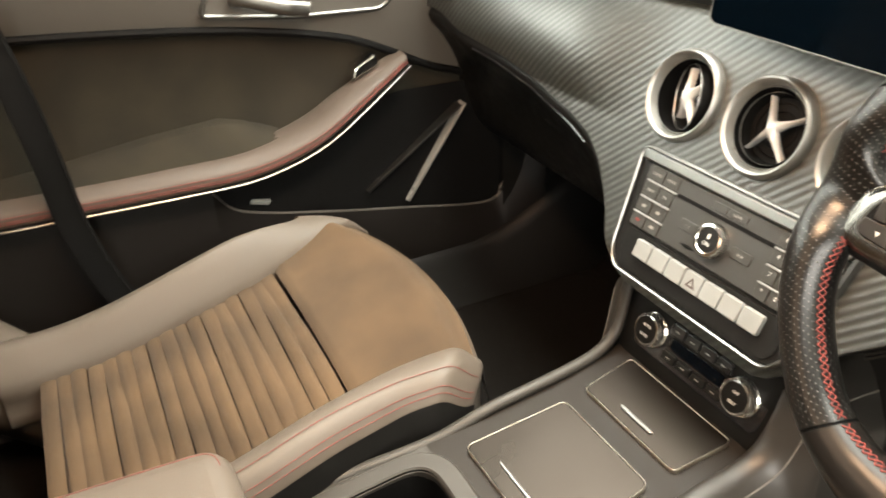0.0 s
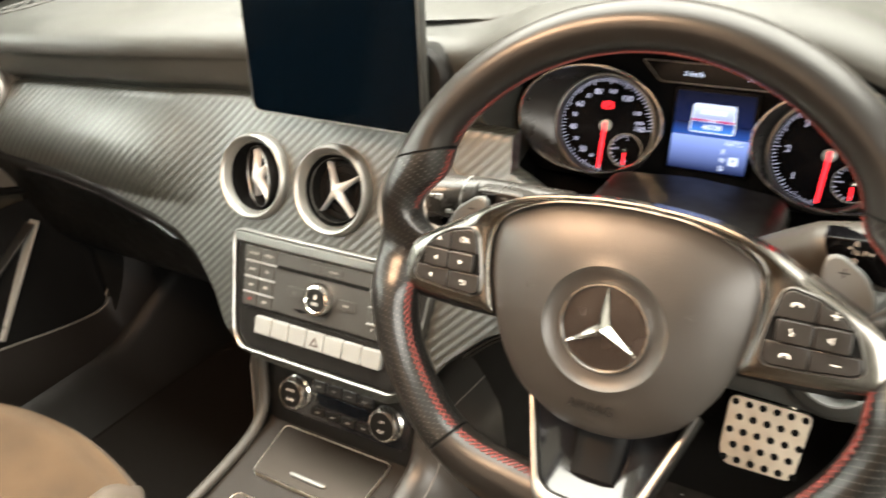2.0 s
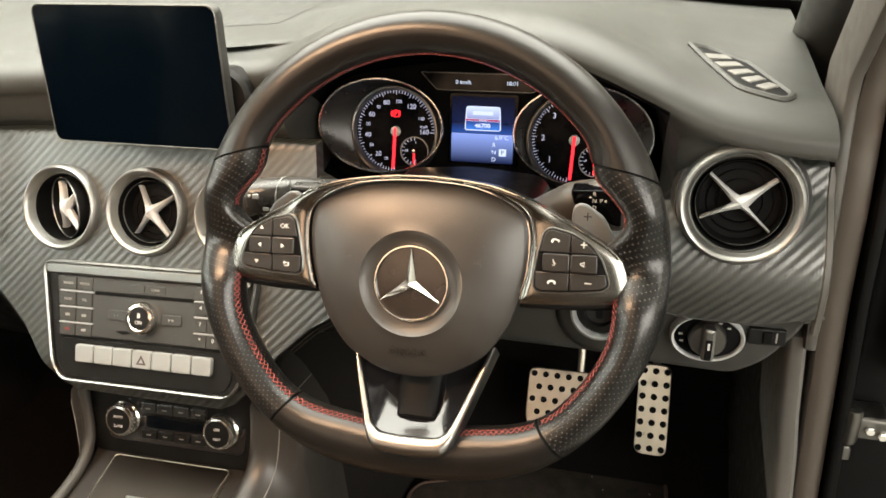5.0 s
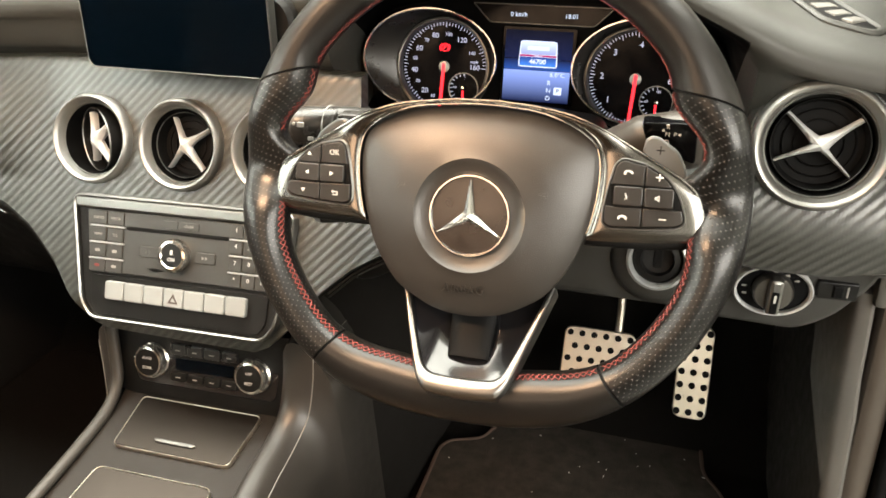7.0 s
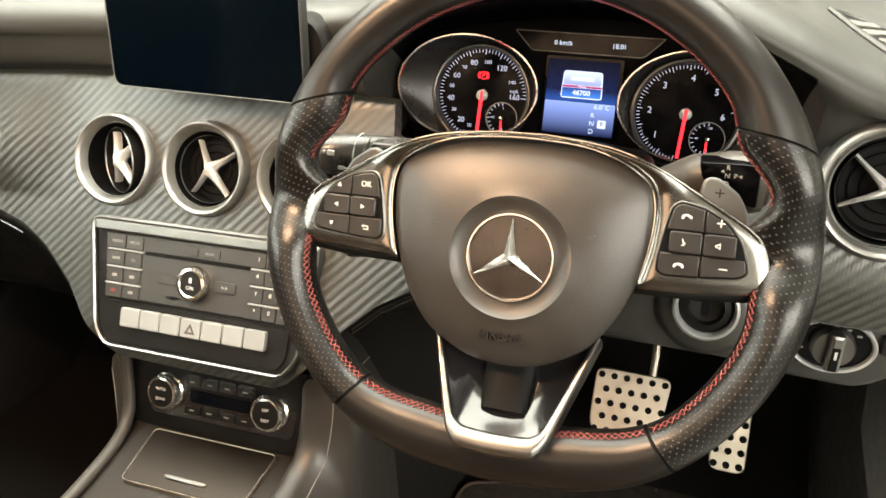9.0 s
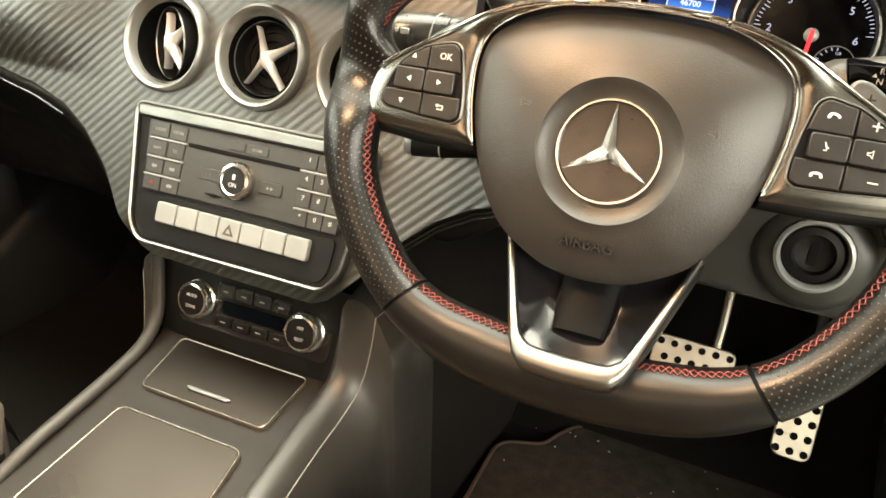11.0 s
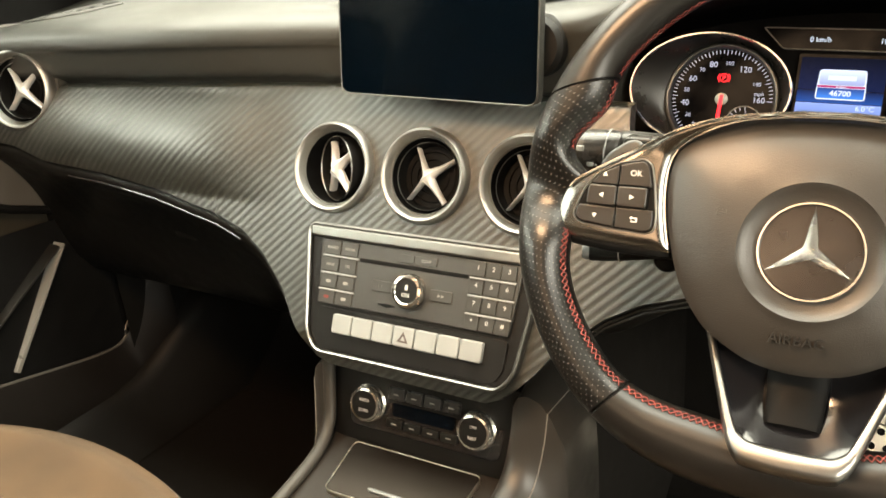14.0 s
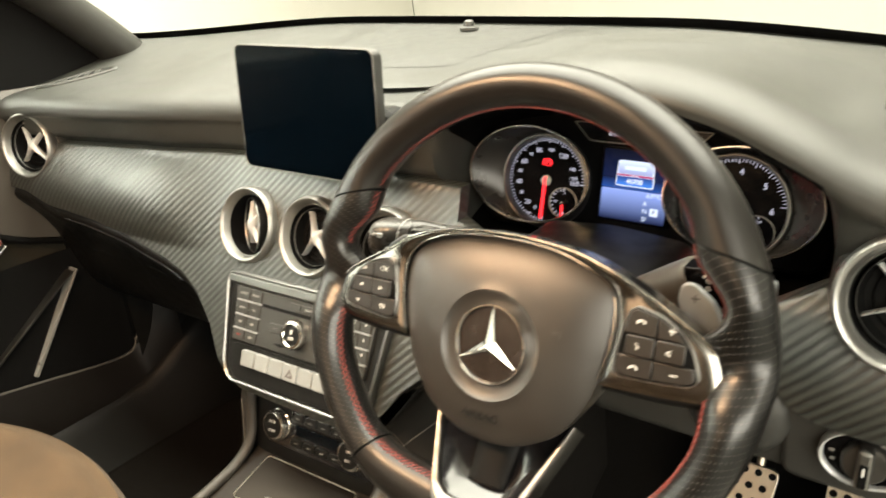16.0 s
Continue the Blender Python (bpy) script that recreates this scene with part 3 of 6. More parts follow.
# ---- round air vents ----
def air_vent(name, m, size, parent, arms, turn=0.0, nod=0.0):
    """A round vent: a bright ring, a dark gap and a basket with a four-armed cross; m looks along +z out of the dash. The basket may be turned."""
    v = part(name, lathe(name, [(0.96 * size, -0.030), (1.0 * size, -0.012), (1.0 * size, 0.0), (0.985 * size, 0.0042), (0.955 * size, 0.0072), (0.918 * size, 0.0086), (0.880 * size, 0.0078), (0.848 * size, 0.0050),
                                (0.825 * size, 0.0010), (0.805 * size, -0.0010), (0.785 * size, 0.0002), (0.772 * size, -0.0015)], 64), VENTRING, parent, "round air vent with a satin silver ring", m)
    part("shaft", lathe("shaft", [(0.773 * size, -0.0013), (0.755 * size, -0.010), (0.745 * size, -0.034), (0.0, -0.036)], 40), RUBBER, v)
    b = pose(0, 0, -0.010, nod, turn, 0)
    part("basket", lathe("basket", [(0.60 * size, -0.022), (0.70 * size, -0.008), (0.715 * size, 0.0025), (0.705 * size, 0.0045), (0.685 * size, 0.0030), (0.67 * size, -0.004), (0.64 * size, -0.008), (0.0, -0.009)], 56), RUBBER, v, "black swivelling basket", b)
    part("basket_edge", lathe("basket_edge", [(0.710 * size, 0.0035), (0.703 * size, 0.0050), (0.692 * size, 0.0038)], 56), SILVER, v, "", b)
    for r in (0.38, 0.54):
        part("fin", lathe("fin", [(r * size, -0.0088), (r * size, -0.0072), ((r - 0.02) * size, -0.0066), ((r - 0.03) * size, -0.0088)], 40), RUBBER, v, "", b)
    for deg, fat in arms:
        a = radians(deg)
        w0, w1, r = 0.130 * size * fat, 0.040 * size * fat, 0.69 * size
        sec = []
        for f in np.linspace(0, 1, 9):
            w = w1 + (w0 - w1) * (1 - f) ** 2.8
            zt = 0.0085 * (1 - f) ** 1.3 + 0.0015
            q = r * f
            sec.append([(q * math.cos(a) - t * w * math.sin(a), q * math.sin(a) + t * w * math.cos(a), zt + dz) for t, dz in ((-0.8, -0.0085), (-1, -0.0048), (-0.70, -0.0018), (0, 0.0), (0.70, -0.0018), (1, -0.0048), (0.8, -0.0085))])
        part("cross_arm", rings_mesh("cross_arm", sec, False, False, False), SATIN, v, "", b)
    return v


VENT_UP = 90 - 19
CROSS = [(35, 1.2), (121, 0.80), (228, 0.70), (306, 1.3)]
for xv, turn, nod in ((-0.1135, -27, 7), (-0.0060, 0, 0), (0.1015, 0, 0)):
    air_vent("air_vent", LEVEL @ pose(xv, trim_y(0, 0.547) - 0.003, 0.547, VENT_UP, 0, 0), 0.0480, dashboard, [(d, f * 1.35) for d, f in CROSS] if turn else CROSS, turn, nod)
for xv, yv, zv, yaw, arms in ((-0.586, 0.000, 0.598, 14, [(52, 1.2), (130, 1.1), (225, 1.1), (318, 1.2)]), (0.584, 0.0, 0.607, -4, [(38, 1.15), (140, 0.85), (208, 0.70), (318, 0.55)])):
    pod = part("vent_pod", lathe("vent_pod", [(0.058, -0.05), (0.0565, -0.012), (0.053, -0.004), (0.047, -0.002)], 48), DASH, dashboard, "dark cup round the outer vent", pose(xv, yv, zv, 80, 0, yaw))
    air_vent("air_vent", pose(xv, yv - 0.004, zv, 80, 0, yaw), 0.0515, dashboard, arms)

# ---- centre screen ----
screen = thing("display_screen", pose(0.008, 0.010, 0.6915, 88, 0, 0), "free-standing dark tablet display with a thin silver frame on the dashboard", "screen")
out = rounded([(-0.103, -0.069), (0.103, -0.069), (0.101, 0.069), (-0.101, 0.069)], 0.011, 6)
part("housing", plate("housing", out, -0.012, 0.0, 0.002), GREY, screen)
part("frame", band("frame", out, 0.0013, -0.001, 0.0014, 0.0004), MIDMETAL, screen, "thin silver frame")
part("glass", plate("glass", inset(out, 0.0012), -0.001, 0.0008, 0.0004), SCREEN, screen, "black glass front")
part("stand", box("stand", -0.03, 0.03, -0.072, -0.04, -0.045, -0.012, 0.006), GLOSS, screen)
part("side_bulge", lathe("side_bulge", [(0.028, -0.03), (0.028, -0.010), (0.024, -0.005), (0.0, -0.004)], 30), PLASTIC, screen, "", pose(0.088, -0.02, -0.012))

HAZARD = material("hazard_print", (0.045, 0.030, 0.027), 0.6, bump=0)
# ---- radio and control panel in the middle of the dash ----
STACK = LEVEL @ pose(0.0, -0.0355, 0.444, 67, 0, 0)
radio = thing("radio_panel", STACK, "dark radio panel with silver frame, keys and round knob", "radio")
outer = rounded([(-0.132, 0.055), (-0.117, -0.060), (-0.103, -0.078), (0.103, -0.078), (0.117, -0.060), (0.132, 0.055)], 0.014, 6)
part("frame", band("frame", outer, 0.0034, -0.006, 0.0045, 0.0015), SILVER, radio, "satin silver frame")
part("backing", plate("backing", inset(outer, 0.004), -0.006, -0.0012, 0.0005), PLASTIC, radio)
part("top_bar", plate("top_bar", rounded([(-0.1265, 0.0515), (-0.125, 0.0405), (0.125, 0.0405), (0.1265, 0.0515)], 0.003, 3), -0.002, 0.005, 0.002), SILVER, radio, "broad silver bar")
part("faceplate", plate("faceplate", rounded([(-0.112, 0.039), (-0.106, -0.026), (0.106, -0.026), (0.112, 0.039)], 0.003, 3), -0.002, 0.0022, 0.0008), GREY, radio, "dark grey radio front")
part("lower_tray", plate("lower_tray", rounded([(-0.106, -0.030), (-0.104, -0.060), (-0.096, -0.071), (0.096, -0.071), (0.104, -0.060), (0.106, -0.030)], 0.006, 4), -0.002, 0.0006, 0.0004), PLASTIC, radio)
part("disc_slot", plate("disc_slot", rounded([(-0.0625, 0.0245), (-0.0625, 0.0205), (0.0585, 0.0205), (0.0585, 0.0245)], 0.0012, 3), 0.0018, 0.0027, 0.0002), RUBBER, radio, "black disc slot")
for x0, x1 in ((-0.018, -0.001), (0.001, 0.024)):
    part("key", plate("key", rounded([(x0, 0.0345), (x0, 0.0265), (x1, 0.0265), (x1, 0.0345)], 0.001, 2), 0.0016, 0.0032, 0.0005), GREY, radio)
lettering("clear_text", "CLEAR", 0.0036, pose(0.0125, 0.0305, 0.0034), DIMPRINT, radio)
for word, x, y in (("RADIO", -0.0965, 0.031), ("MEDIA", -0.0755, 0.031), ("NAVI", -0.0965, 0.0135), ("TEL", -0.0755, 0.0135)):
    lettering("key_text", word, 0.0042, pose(x, y, 0.0036), DIMPRINT, radio)
for r, y in enumerate((0.031, 0.0135, -0.0035, -0.0195)):
    for c, x in enumerate((-0.0965, -0.0755)):
        part("key", plate("key", rounded([(x - 0.0098, y + 0.0072), (x - 0.0098, y - 0.0068), (x + 0.0098, y - 0.0068), (x + 0.0098, y + 0.0072)], 0.0012, 2), 0.0016, 0.0034, 0.0006), GREY, radio)
        if r > 1:
            part("icon", plate("icon", rounded([(x - 0.003, y + 0.0015), (x - 0.003, y - 0.0015), (x + 0.003, y - 0.0015), (x + 0.003, y + 0.0015)], 0.001, 2), 0.0034, 0.0037, 0.0001), REDTHREAD if (r, c) == (3, 0) else DIMPRINT, radio)
    if r < 3:
        part("key_rail", box("key_rail", -0.107, -0.064, y - 0.0095, y - 0.0078, 0.002, 0.0044, 0.0006), LIGHTGREY, radio, "thin silver line")
for r, y in enumerate((0.031, 0.0145, -0.0025, -0.0190)):
    for c, x in enumerate((0.0675, 0.0832, 0.0988)):
        part("key", plate("key", rounded([(x - 0.0072, y + 0.0072), (x - 0.0072, y - 0.0068), (x + 0.0072, y - 0.0068), (x + 0.0072, y + 0.0072)], 0.0012, 2), 0.0016, 0.0034, 0.0006), GREY, radio)
        lettering("digit", "123456789*0#"[r * 3 + c], 0.0060, pose(x, y + 0.0015, 0.0036), WHITE, radio)
    if r < 3:
        part("key_rail", box("key_rail", 0.060, 0.107, y - 0.0095, y - 0.0078, 0.002, 0.0044, 0.0006), LIGHTGREY, radio, "thin silver line")
knob = part("volume_knob", lathe("volume_knob", [(0.0168, 0.002), (0.0168, 0.009), (0.0155, 0.0125), (0.0130, 0.0132), (0.0118, 0.012)], 48), CHROME, radio, "round knob with a knurled chrome rim")
part("knob_face", lathe("knob_face", [(0.0125, 0.008), (0.0120, 0.0122), (0.0, 0.0126)], 36), PLASTIC, knob)
lettering("on_text", "ON", 0.0055, pose(0, -0.004, 0.0128), WHITE, knob)
part("mark", box("mark", -0.0015, 0.0015, 0.001, 0.006, 0.0126, 0.0130, 0.0005), WHITE, knob)
for k in range(40):
    a = 2 * math.pi * k / 40
    part("ridge", box("ridge", -0.0004, 0.0004, 0.0155, 0.0174, 0.004, 0.0105, 0.0002), DARKMETAL, knob, "", pose(0, 0, 0, 0, 0, math.degrees(a)))
for s in (-1, 1):
    part("skip_key", plate("skip_key", rounded([(s * 0.033 - 0.012, 0.0055), (s * 0.033 - 0.012, -0.0055), (s * 0.033 + 0.012, -0.0055), (s * 0.033 + 0.012, 0.0055)], 0.002, 3), 0.0018, 0.0034, 0.0006), GREY, radio)
    for d in (-0.002, 0.002):
        part("icon", plate("icon", [(s * 0.033 + d - 0.0015, 0.0016), (s * 0.033 + d - 0.0015, -0.0016), (s * 0.033 + d + 0.0015 * s, 0)], 0.0034, 0.0037, 0.0001), DIMPRINT, radio)
part("card_slot", plate("card_slot", rounded([(-0.036, -0.0175), (-0.025, -0.0205), (-0.014, -0.0175), (-0.025, -0.0160)], 0.002, 3), 0.0018, 0.0030, 0.0005), RUBBER, radio)
for k in range(7):
    w = 0.0240
    x = (k - 3) * w
    key = part("toggle_key", plate("toggle_key", rounded([(x - 0.0115, -0.0350), (x - 0.0115, -0.0545), (x + 0.0115, -0.0545), (x + 0.0115, -0.0350)], 0.0026, 3), 0.000, 0.0058, 0.0013), LIGHTGREY, radio, "light silver toggle key")
    if k == 3:
        tri3 = [(-0.0062, -0.0500), (0.0062, -0.0500), (0, -0.0395)]
        part("hazard_mark", band("hazard_mark", tri3, 0.0019, 0.0056, 0.0062, 0.0002), HAZARD, key, "dark outlined warning triangle")

# ---- climate panel ----
clima = thing("climate_panel", LEVEL @ pose(0.0030, -0.034, 0.306, 72, 0, 0), "gloss black climate panel with two knurled chrome dials", "climate control")
part("faceplate", plate("faceplate", rounded([(-0.095, 0.044), (-0.088, -0.030), (0.088, -0.030), (0.095, 0.044)], 0.010, 5), -0.01, -0.001, 0.001), GLOSS, clima)
part("display", plate("display", rounded([(-0.038, 0.004), (-0.036, -0.010), (0.036, -0.010), (0.038, 0.004)], 0.003, 3), -0.002, 0.0002, 0.0003), SCREEN, clima)
for k in range(4):
    x = (k - 1.5) * 0.0215
    part("rocker", plate("rocker", rounded([(x - 0.010, 0.021), (x - 0.010, 0.008), (x + 0.010, 0.008), (x + 0.010, 0.021)], 0.002, 3), -0.002, 0.0035, 0.0015), ROCKER, clima, "satin rocker key")
    part("mark", box("mark", x - 0.003, x + 0.003, 0.013, 0.0145, 0.0033, 0.0038, 0.0003), DIMPRINT, clima)
    part("rocker", plate("rocker", rounded([(x - 0.010, -0.013), (x - 0.010, -0.023), (x + 0.010, -0.023), (x + 0.010, -0.013)], 0.002, 3), -0.002, 0.0025, 0.0015), PLASTIC, clima, "black rocker key")
    part("mark", box("mark", x - 0.003, x + 0.003, -0.0185, -0.0172, 0.0024, 0.0028, 0.0003), DIMPRINT, clima)
for s, words in ((-1, ("AUTO", "ZONE")), (1, ("OFF", "REST"))):
    dial = part("dial", lathe("dial", [(0.0200, -0.002), (0.0198, 0.003), (0.0180, 0.0045), (0.0180, 0.012), (0.0170, 0.0142), (0.0150, 0.0147)], 48), CHROME, clima, "knurled chrome dial", pose(s * 0.0635, -0.001, 0))
    part("dial_face", lathe("dial_face", [(0.0153, 0.009), (0.0150, 0.0143), (0.0, 0.0149)], 36), PLASTIC, dial)
    for w, y in zip(words, (0.005, -0.006)):
        lettering("dial_text", w, 0.0044, pose(0, y, 0.0150), WHITE, dial)
    for k in range(44):
        part("ridge", box("ridge", -0.0005, 0.0005, 0.0172, 0.0188, 0.005, 0.0122, 0.0002), CHROME, dial, "", pose(0, 0, 0, 0, 0, 360 * k / 44))
part("lamp_dot", box("lamp_dot", 0.083, 0.086, 0.026, 0.0275, -0.001, 0.0002, 0.0004), REDTHREAD, clima)

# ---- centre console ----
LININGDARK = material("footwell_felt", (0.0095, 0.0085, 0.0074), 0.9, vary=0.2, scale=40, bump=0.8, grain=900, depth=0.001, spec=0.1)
RAILSKIN = material("grey_rail", (0.027, 0.0245, 0.021), 0.48, spec=0.35, vary=0.06, scale=15, bump=0.3, grain=1100, depth=0.0003)

console = thing("centre_console", LEVEL, "dark centre console with rails and two lidded trays", "console")


def con_z(y):
    return 0.259 + 0.20 * (y + 0.05)


rail_pts = [(0.112, -0.030, 0.345), (0.110, -0.036, 0.310), (0.106, -0.048, 0.276), (0.102, -0.075, 0.258), (0.101, -0.12, 0.248), (0.104, -0.19, 0.235), (0.112, -0.29, 0.214), (0.128, -0.40, 0.194), (0.138, -0.52, 0.172), (0.14, -0.75, 0.15)]
rail = smooth_path(rail_pts, 60)
for s in (-1, 1):
    pts = [(s * a, b, c) for a, b, c in rail]
    if s < 0:
        part("rail", tube("rail", [(a + s * 0.003, b, c + 0.0005 - 0.009 * ease(-0.20, -0.29, b)) for a, b, c in pts], 0.0070, 0.0060, seg=16), RAILSKIN, console, "smooth grey edge rail")
    rows = []
    for a, b, c in rail:
        c -= 0.008 * ease(-0.20, -0.29, b)
        if s > 0:
            prof = [(a - 0.010, c - 0.007), (a - 0.004, c + 0.0035), (a + 0.006, c + 0.0060), (a + 0.020, c - 0.001), (a + 0.035, c - 0.026), (a + 0.046, c - 0.065), (a + 0.054, 0.10), (a + 0.058, 0.02)]
        else:
            prof = [(a + 0.002, c + 0.001), (a + 0.014, c - 0.008), (a + 0.027, c - 0.04), (a + 0.042, 0.12), (a + 0.050, 0.02)]
        rows.append([(s * float(p[0]), b, float(p[1])) for p in smooth_path(prof, 20)])
    front = rows[0]
    ahead = [[(x + s * 0.004 * k, 0.05 * k - 0.030, z + 0.02 * k * max(0.0, 1 - j / 9)) for j, (x, y, z) in enumerate(front)] for k in (8, 7, 6, 5, 4, 3, 2, 1.5, 1)]
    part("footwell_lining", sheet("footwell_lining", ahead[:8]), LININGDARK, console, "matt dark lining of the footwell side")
    part("flank", sheet("flank", ahead[7:] + rows), FLANK, console, "padded dark flank")
    part("flank_seam", tube("flank_seam", [(r[9][0] + s * 0.0003, r[9][1], r[9][2]) for r in ahead[7:] + rows], 0.0007, 0.0007, seg=5), TRIMGREY, console, "pale seam line along the flank")
# top skin with the holes left for the trays
top_rows = [[(f * float(np.interp(-y, -rail[:, 1], rail[:, 0])) , y, con_z(y) - 0.0015) for f in np.linspace(-1, 1, 9)] for y in np.linspace(-0.040, -0.292, 40)]
part("top_panel", sheet("top_panel", top_rows), CONTOP, console, "dark grey grained console top")
part("climate_surround", sheet("climate_surround", [[(-0.112, -0.018 - 0.022 * f, 0.350 - 0.090 * f), (-0.095, -0.022 - 0.022 * f, 0.350 - 0.090 * f), (0.105, -0.022 - 0.022 * f, 0.350 - 0.090 * f), (0.118, -0.018 - 0.022 * f, 0.350 - 0.090 * f)] for f in np.linspace(0, 1, 8)]), PLASTIC, console, "black surround of the climate panel")
TOP = pose(0, -0.05, 0.2595, math.degrees(math.atan(0.20)), 0, 0)


def lid(name, x0a, x1a, y0, x0b, x1b, y1, r, lift):
    o = rounded([(x0a, y0), (x0b, y1), (x1b, y1), (x1a, y0)], r, 5)
    l = part(name, plate(name, o, -0.004, lift, 0.0015), BRONZE, console, "smoked metallic tray lid", TOP)
    part("lid_edge", band("lid_edge", inset(o, -0.0006), 0.0009, -0.004, lift + 0.0005, 0.0005), STEEL, l, "thin bright edge")
    return l


front_lid = lid("tray_lid", -0.074, 0.076, 0.000, -0.069, 0.071, -0.068, 0.007, 0.003)
part("lid_grip", plate("lid_grip", rounded([(-0.026, -0.053), (-0.022, -0.0565), (0.022, -0.0565), (0.026, -0.053), (0.022, -0.0515), (-0.022, -0.0515)], 0.002, 3), 0.002, 0.0055, 0.0012), SILVER, front_lid, "bright grip bar")
rear_lid = lid("tray_lid", -0.067, 0.069, -0.096, -0.078, 0.080, -0.215, 0.009, 0.003)
part("lid_grip", plate("lid_grip", rounded([(-0.040, -0.195), (-0.036, -0.1985), (0.036, -0.1985), (0.040, -0.195)], 0.0015, 3), 0.002, 0.005, 0.001), SILVER, rear_lid, "bright grip bar")
# cup tray: a long rounded well behind the lids
well = rounded([(-0.098, -0.246), (-0.112, -0.435), (0.112, -0.435), (0.098, -0.246)], 0.045, 8)
part("cup_rim", band("cup_rim", inset(well, -0.014), 0.026, -0.012, 0.001, 0.004), RAILSKIN, console, "grey rim of the open tray", TOP)
inner = inset(well, 0.011)
part("cup_well", rings_mesh("cup_well", [[(x, y, 0.0) for x, y in inner], [(x * 0.97, y, -0.02) for x, y in inner], [(x * 0.94, y, -0.065) for x, y in inner]], False, True), RUBBER, console, "black open tray", TOP)
fill = [[(f * (0.150 if abs(f) == 1 else 0.125), y, con_z(y) - (0.012 if abs(f) == 1 else 0.003)) for f in (-1, -0.9, 0.9, 1)] for y in (-0.478, -0.50, -0.76)]
part("rear_panel", sheet("rear_panel", fill), GREY, console)
for s in (-1, 1):
    part("side_fill", sheet("side_fill", [[(s * float(np.interp(-y, -rail[:, 1], rail[:, 0])), y, con_z(y) - 0.002), (s * (0.096 + 0.014 * ease(-0.29, -0.48, y)), y, con_z(y) - 0.0030)] for y in np.linspace(-0.280, -0.485, 14)]), RAILSKIN, console)

armrest = thing("armrest_box", LEVEL @ pose(-0.02, -0.66, 0.222), "padded leather centre armrest with red stitching", "armrest")
o = rounded([(-0.105, 0.170), (-0.115, -0.17), (0.115, -0.17), (0.105, 0.170)], 0.035, 7)
part("cushion", rings_mesh("cushion", [[(x, y, z) for x, y in inset(o, d)] for z, d in ((0.02, 0.002), (0.045, 0.0), (0.062, 0.003), (0.072, 0.010), (0.076, 0.018), (0.077, 0.026))]), SEATSKIN, armrest)
part("bin", plate("bin", inset(o, 0.006), -0.06, 0.02, 0.002), PLASTIC, armrest)
st = inset(o, 0.014)
part("stitching", tube("stitching", [(x, y, 0.0744) for x, y in st], 0.0004, 0.0004, seg=5), REDTHREAD, armrest, "red stitched seam")

# ---- steering wheel: x right, y up in its plane, z to the driver ----
WHEEL = pose(0.342, -0.157, 0.585, 71, 0, 0) @ pose(0, -0.0012, -0.004, 0, 0, 1.6)
wheel = thing("steering_wheel", WHEEL, "flat-bottomed black leather steering wheel with red stitching and silver spokes", "steering wheel")
RC, RIM_Z = (0.0, 0.0135), -0.014


def rim_outer(a):
    s = -math.sin(a)
    r = 0.1870 + 0.0020 * max(0.0, -s) ** 2
    if s > 0.02:
        f = 0.1755 / s
        k = 14
        r = ((r - 0.006 * s) ** -k + f ** -k) ** (-1 / k)
    return r


def rim_half(a):
    """Half width and half depth of the rim's section and its centre's depth: thumb rests above the spokes, a broad flat foot."""
    d = math.degrees(a) % 360
    mid = min(abs(d - 153), abs(d - 28))
    neck = min(abs(d - 165), abs(d - 15))
    up = min(abs(d - 173.5), abs(d - 6.5))
    down = min(abs(d - 185), abs(d - 355))
    cross = max(math.exp(-((d - 177) / 8.0) ** 2), math.exp(-((d - 3) / 8.0) ** 2), math.exp(-((d - 363) / 8.0) ** 2))
    bump = 0.0085 * math.exp(-(up / 4.2) ** 2) + 0.0036 * math.exp(-(mid / 6.5) ** 2) - 0.0016 * math.exp(-(neck / 4.5) ** 2) + 0.0030 * math.exp(-(down / 9.0) ** 2)
    low = 0.0055 * ease(222, 250, d) * (1 - ease(290, 318, d))
    return 0.0160 + bump + low, 0.0185 - 0.0060 * cross, RIM_Z - 0.0090 * cross


def rim_ring(mid, seg=28, swell=0.0, slant=0.0):
    """One section of the rim; slant turns its outer side on by so many degrees, its inner side back."""
    ring = []
    for k in range(seg):
        b = 2 * math.pi * k / seg
        a = mid + radians(slant) * math.cos(b)
        w, h, zc = rim_half(a)
        w, h = w + swell, h + swell
        q = rim_outer(a) - w + swell + w * math.cos(b)
        ring.append((RC[0] + q * math.cos(a), RC[1] + q * math.sin(a), zc + h * math.sin(b)))
    return ring


def rim_piece(name, a0, a1, n, mat, label="", s0=0.0, s1=0.0):
    rings, uvs = [], []
    seg = 28
    for i in range(n + 1):
        a = radians(a0 + (a1 - a0) * i / n)
        ring = rim_ring(a, seg, 0.0, s0 + (s1 - s0) * i / n)
        rings.append(ring + ring[:1])
        for k in range(seg + 1):
            uvs.append((a * 0.168, 0.100 * k / seg))
    return part(name, rings_mesh(name, rings, False, False, False, uvs), mat, wheel, label)


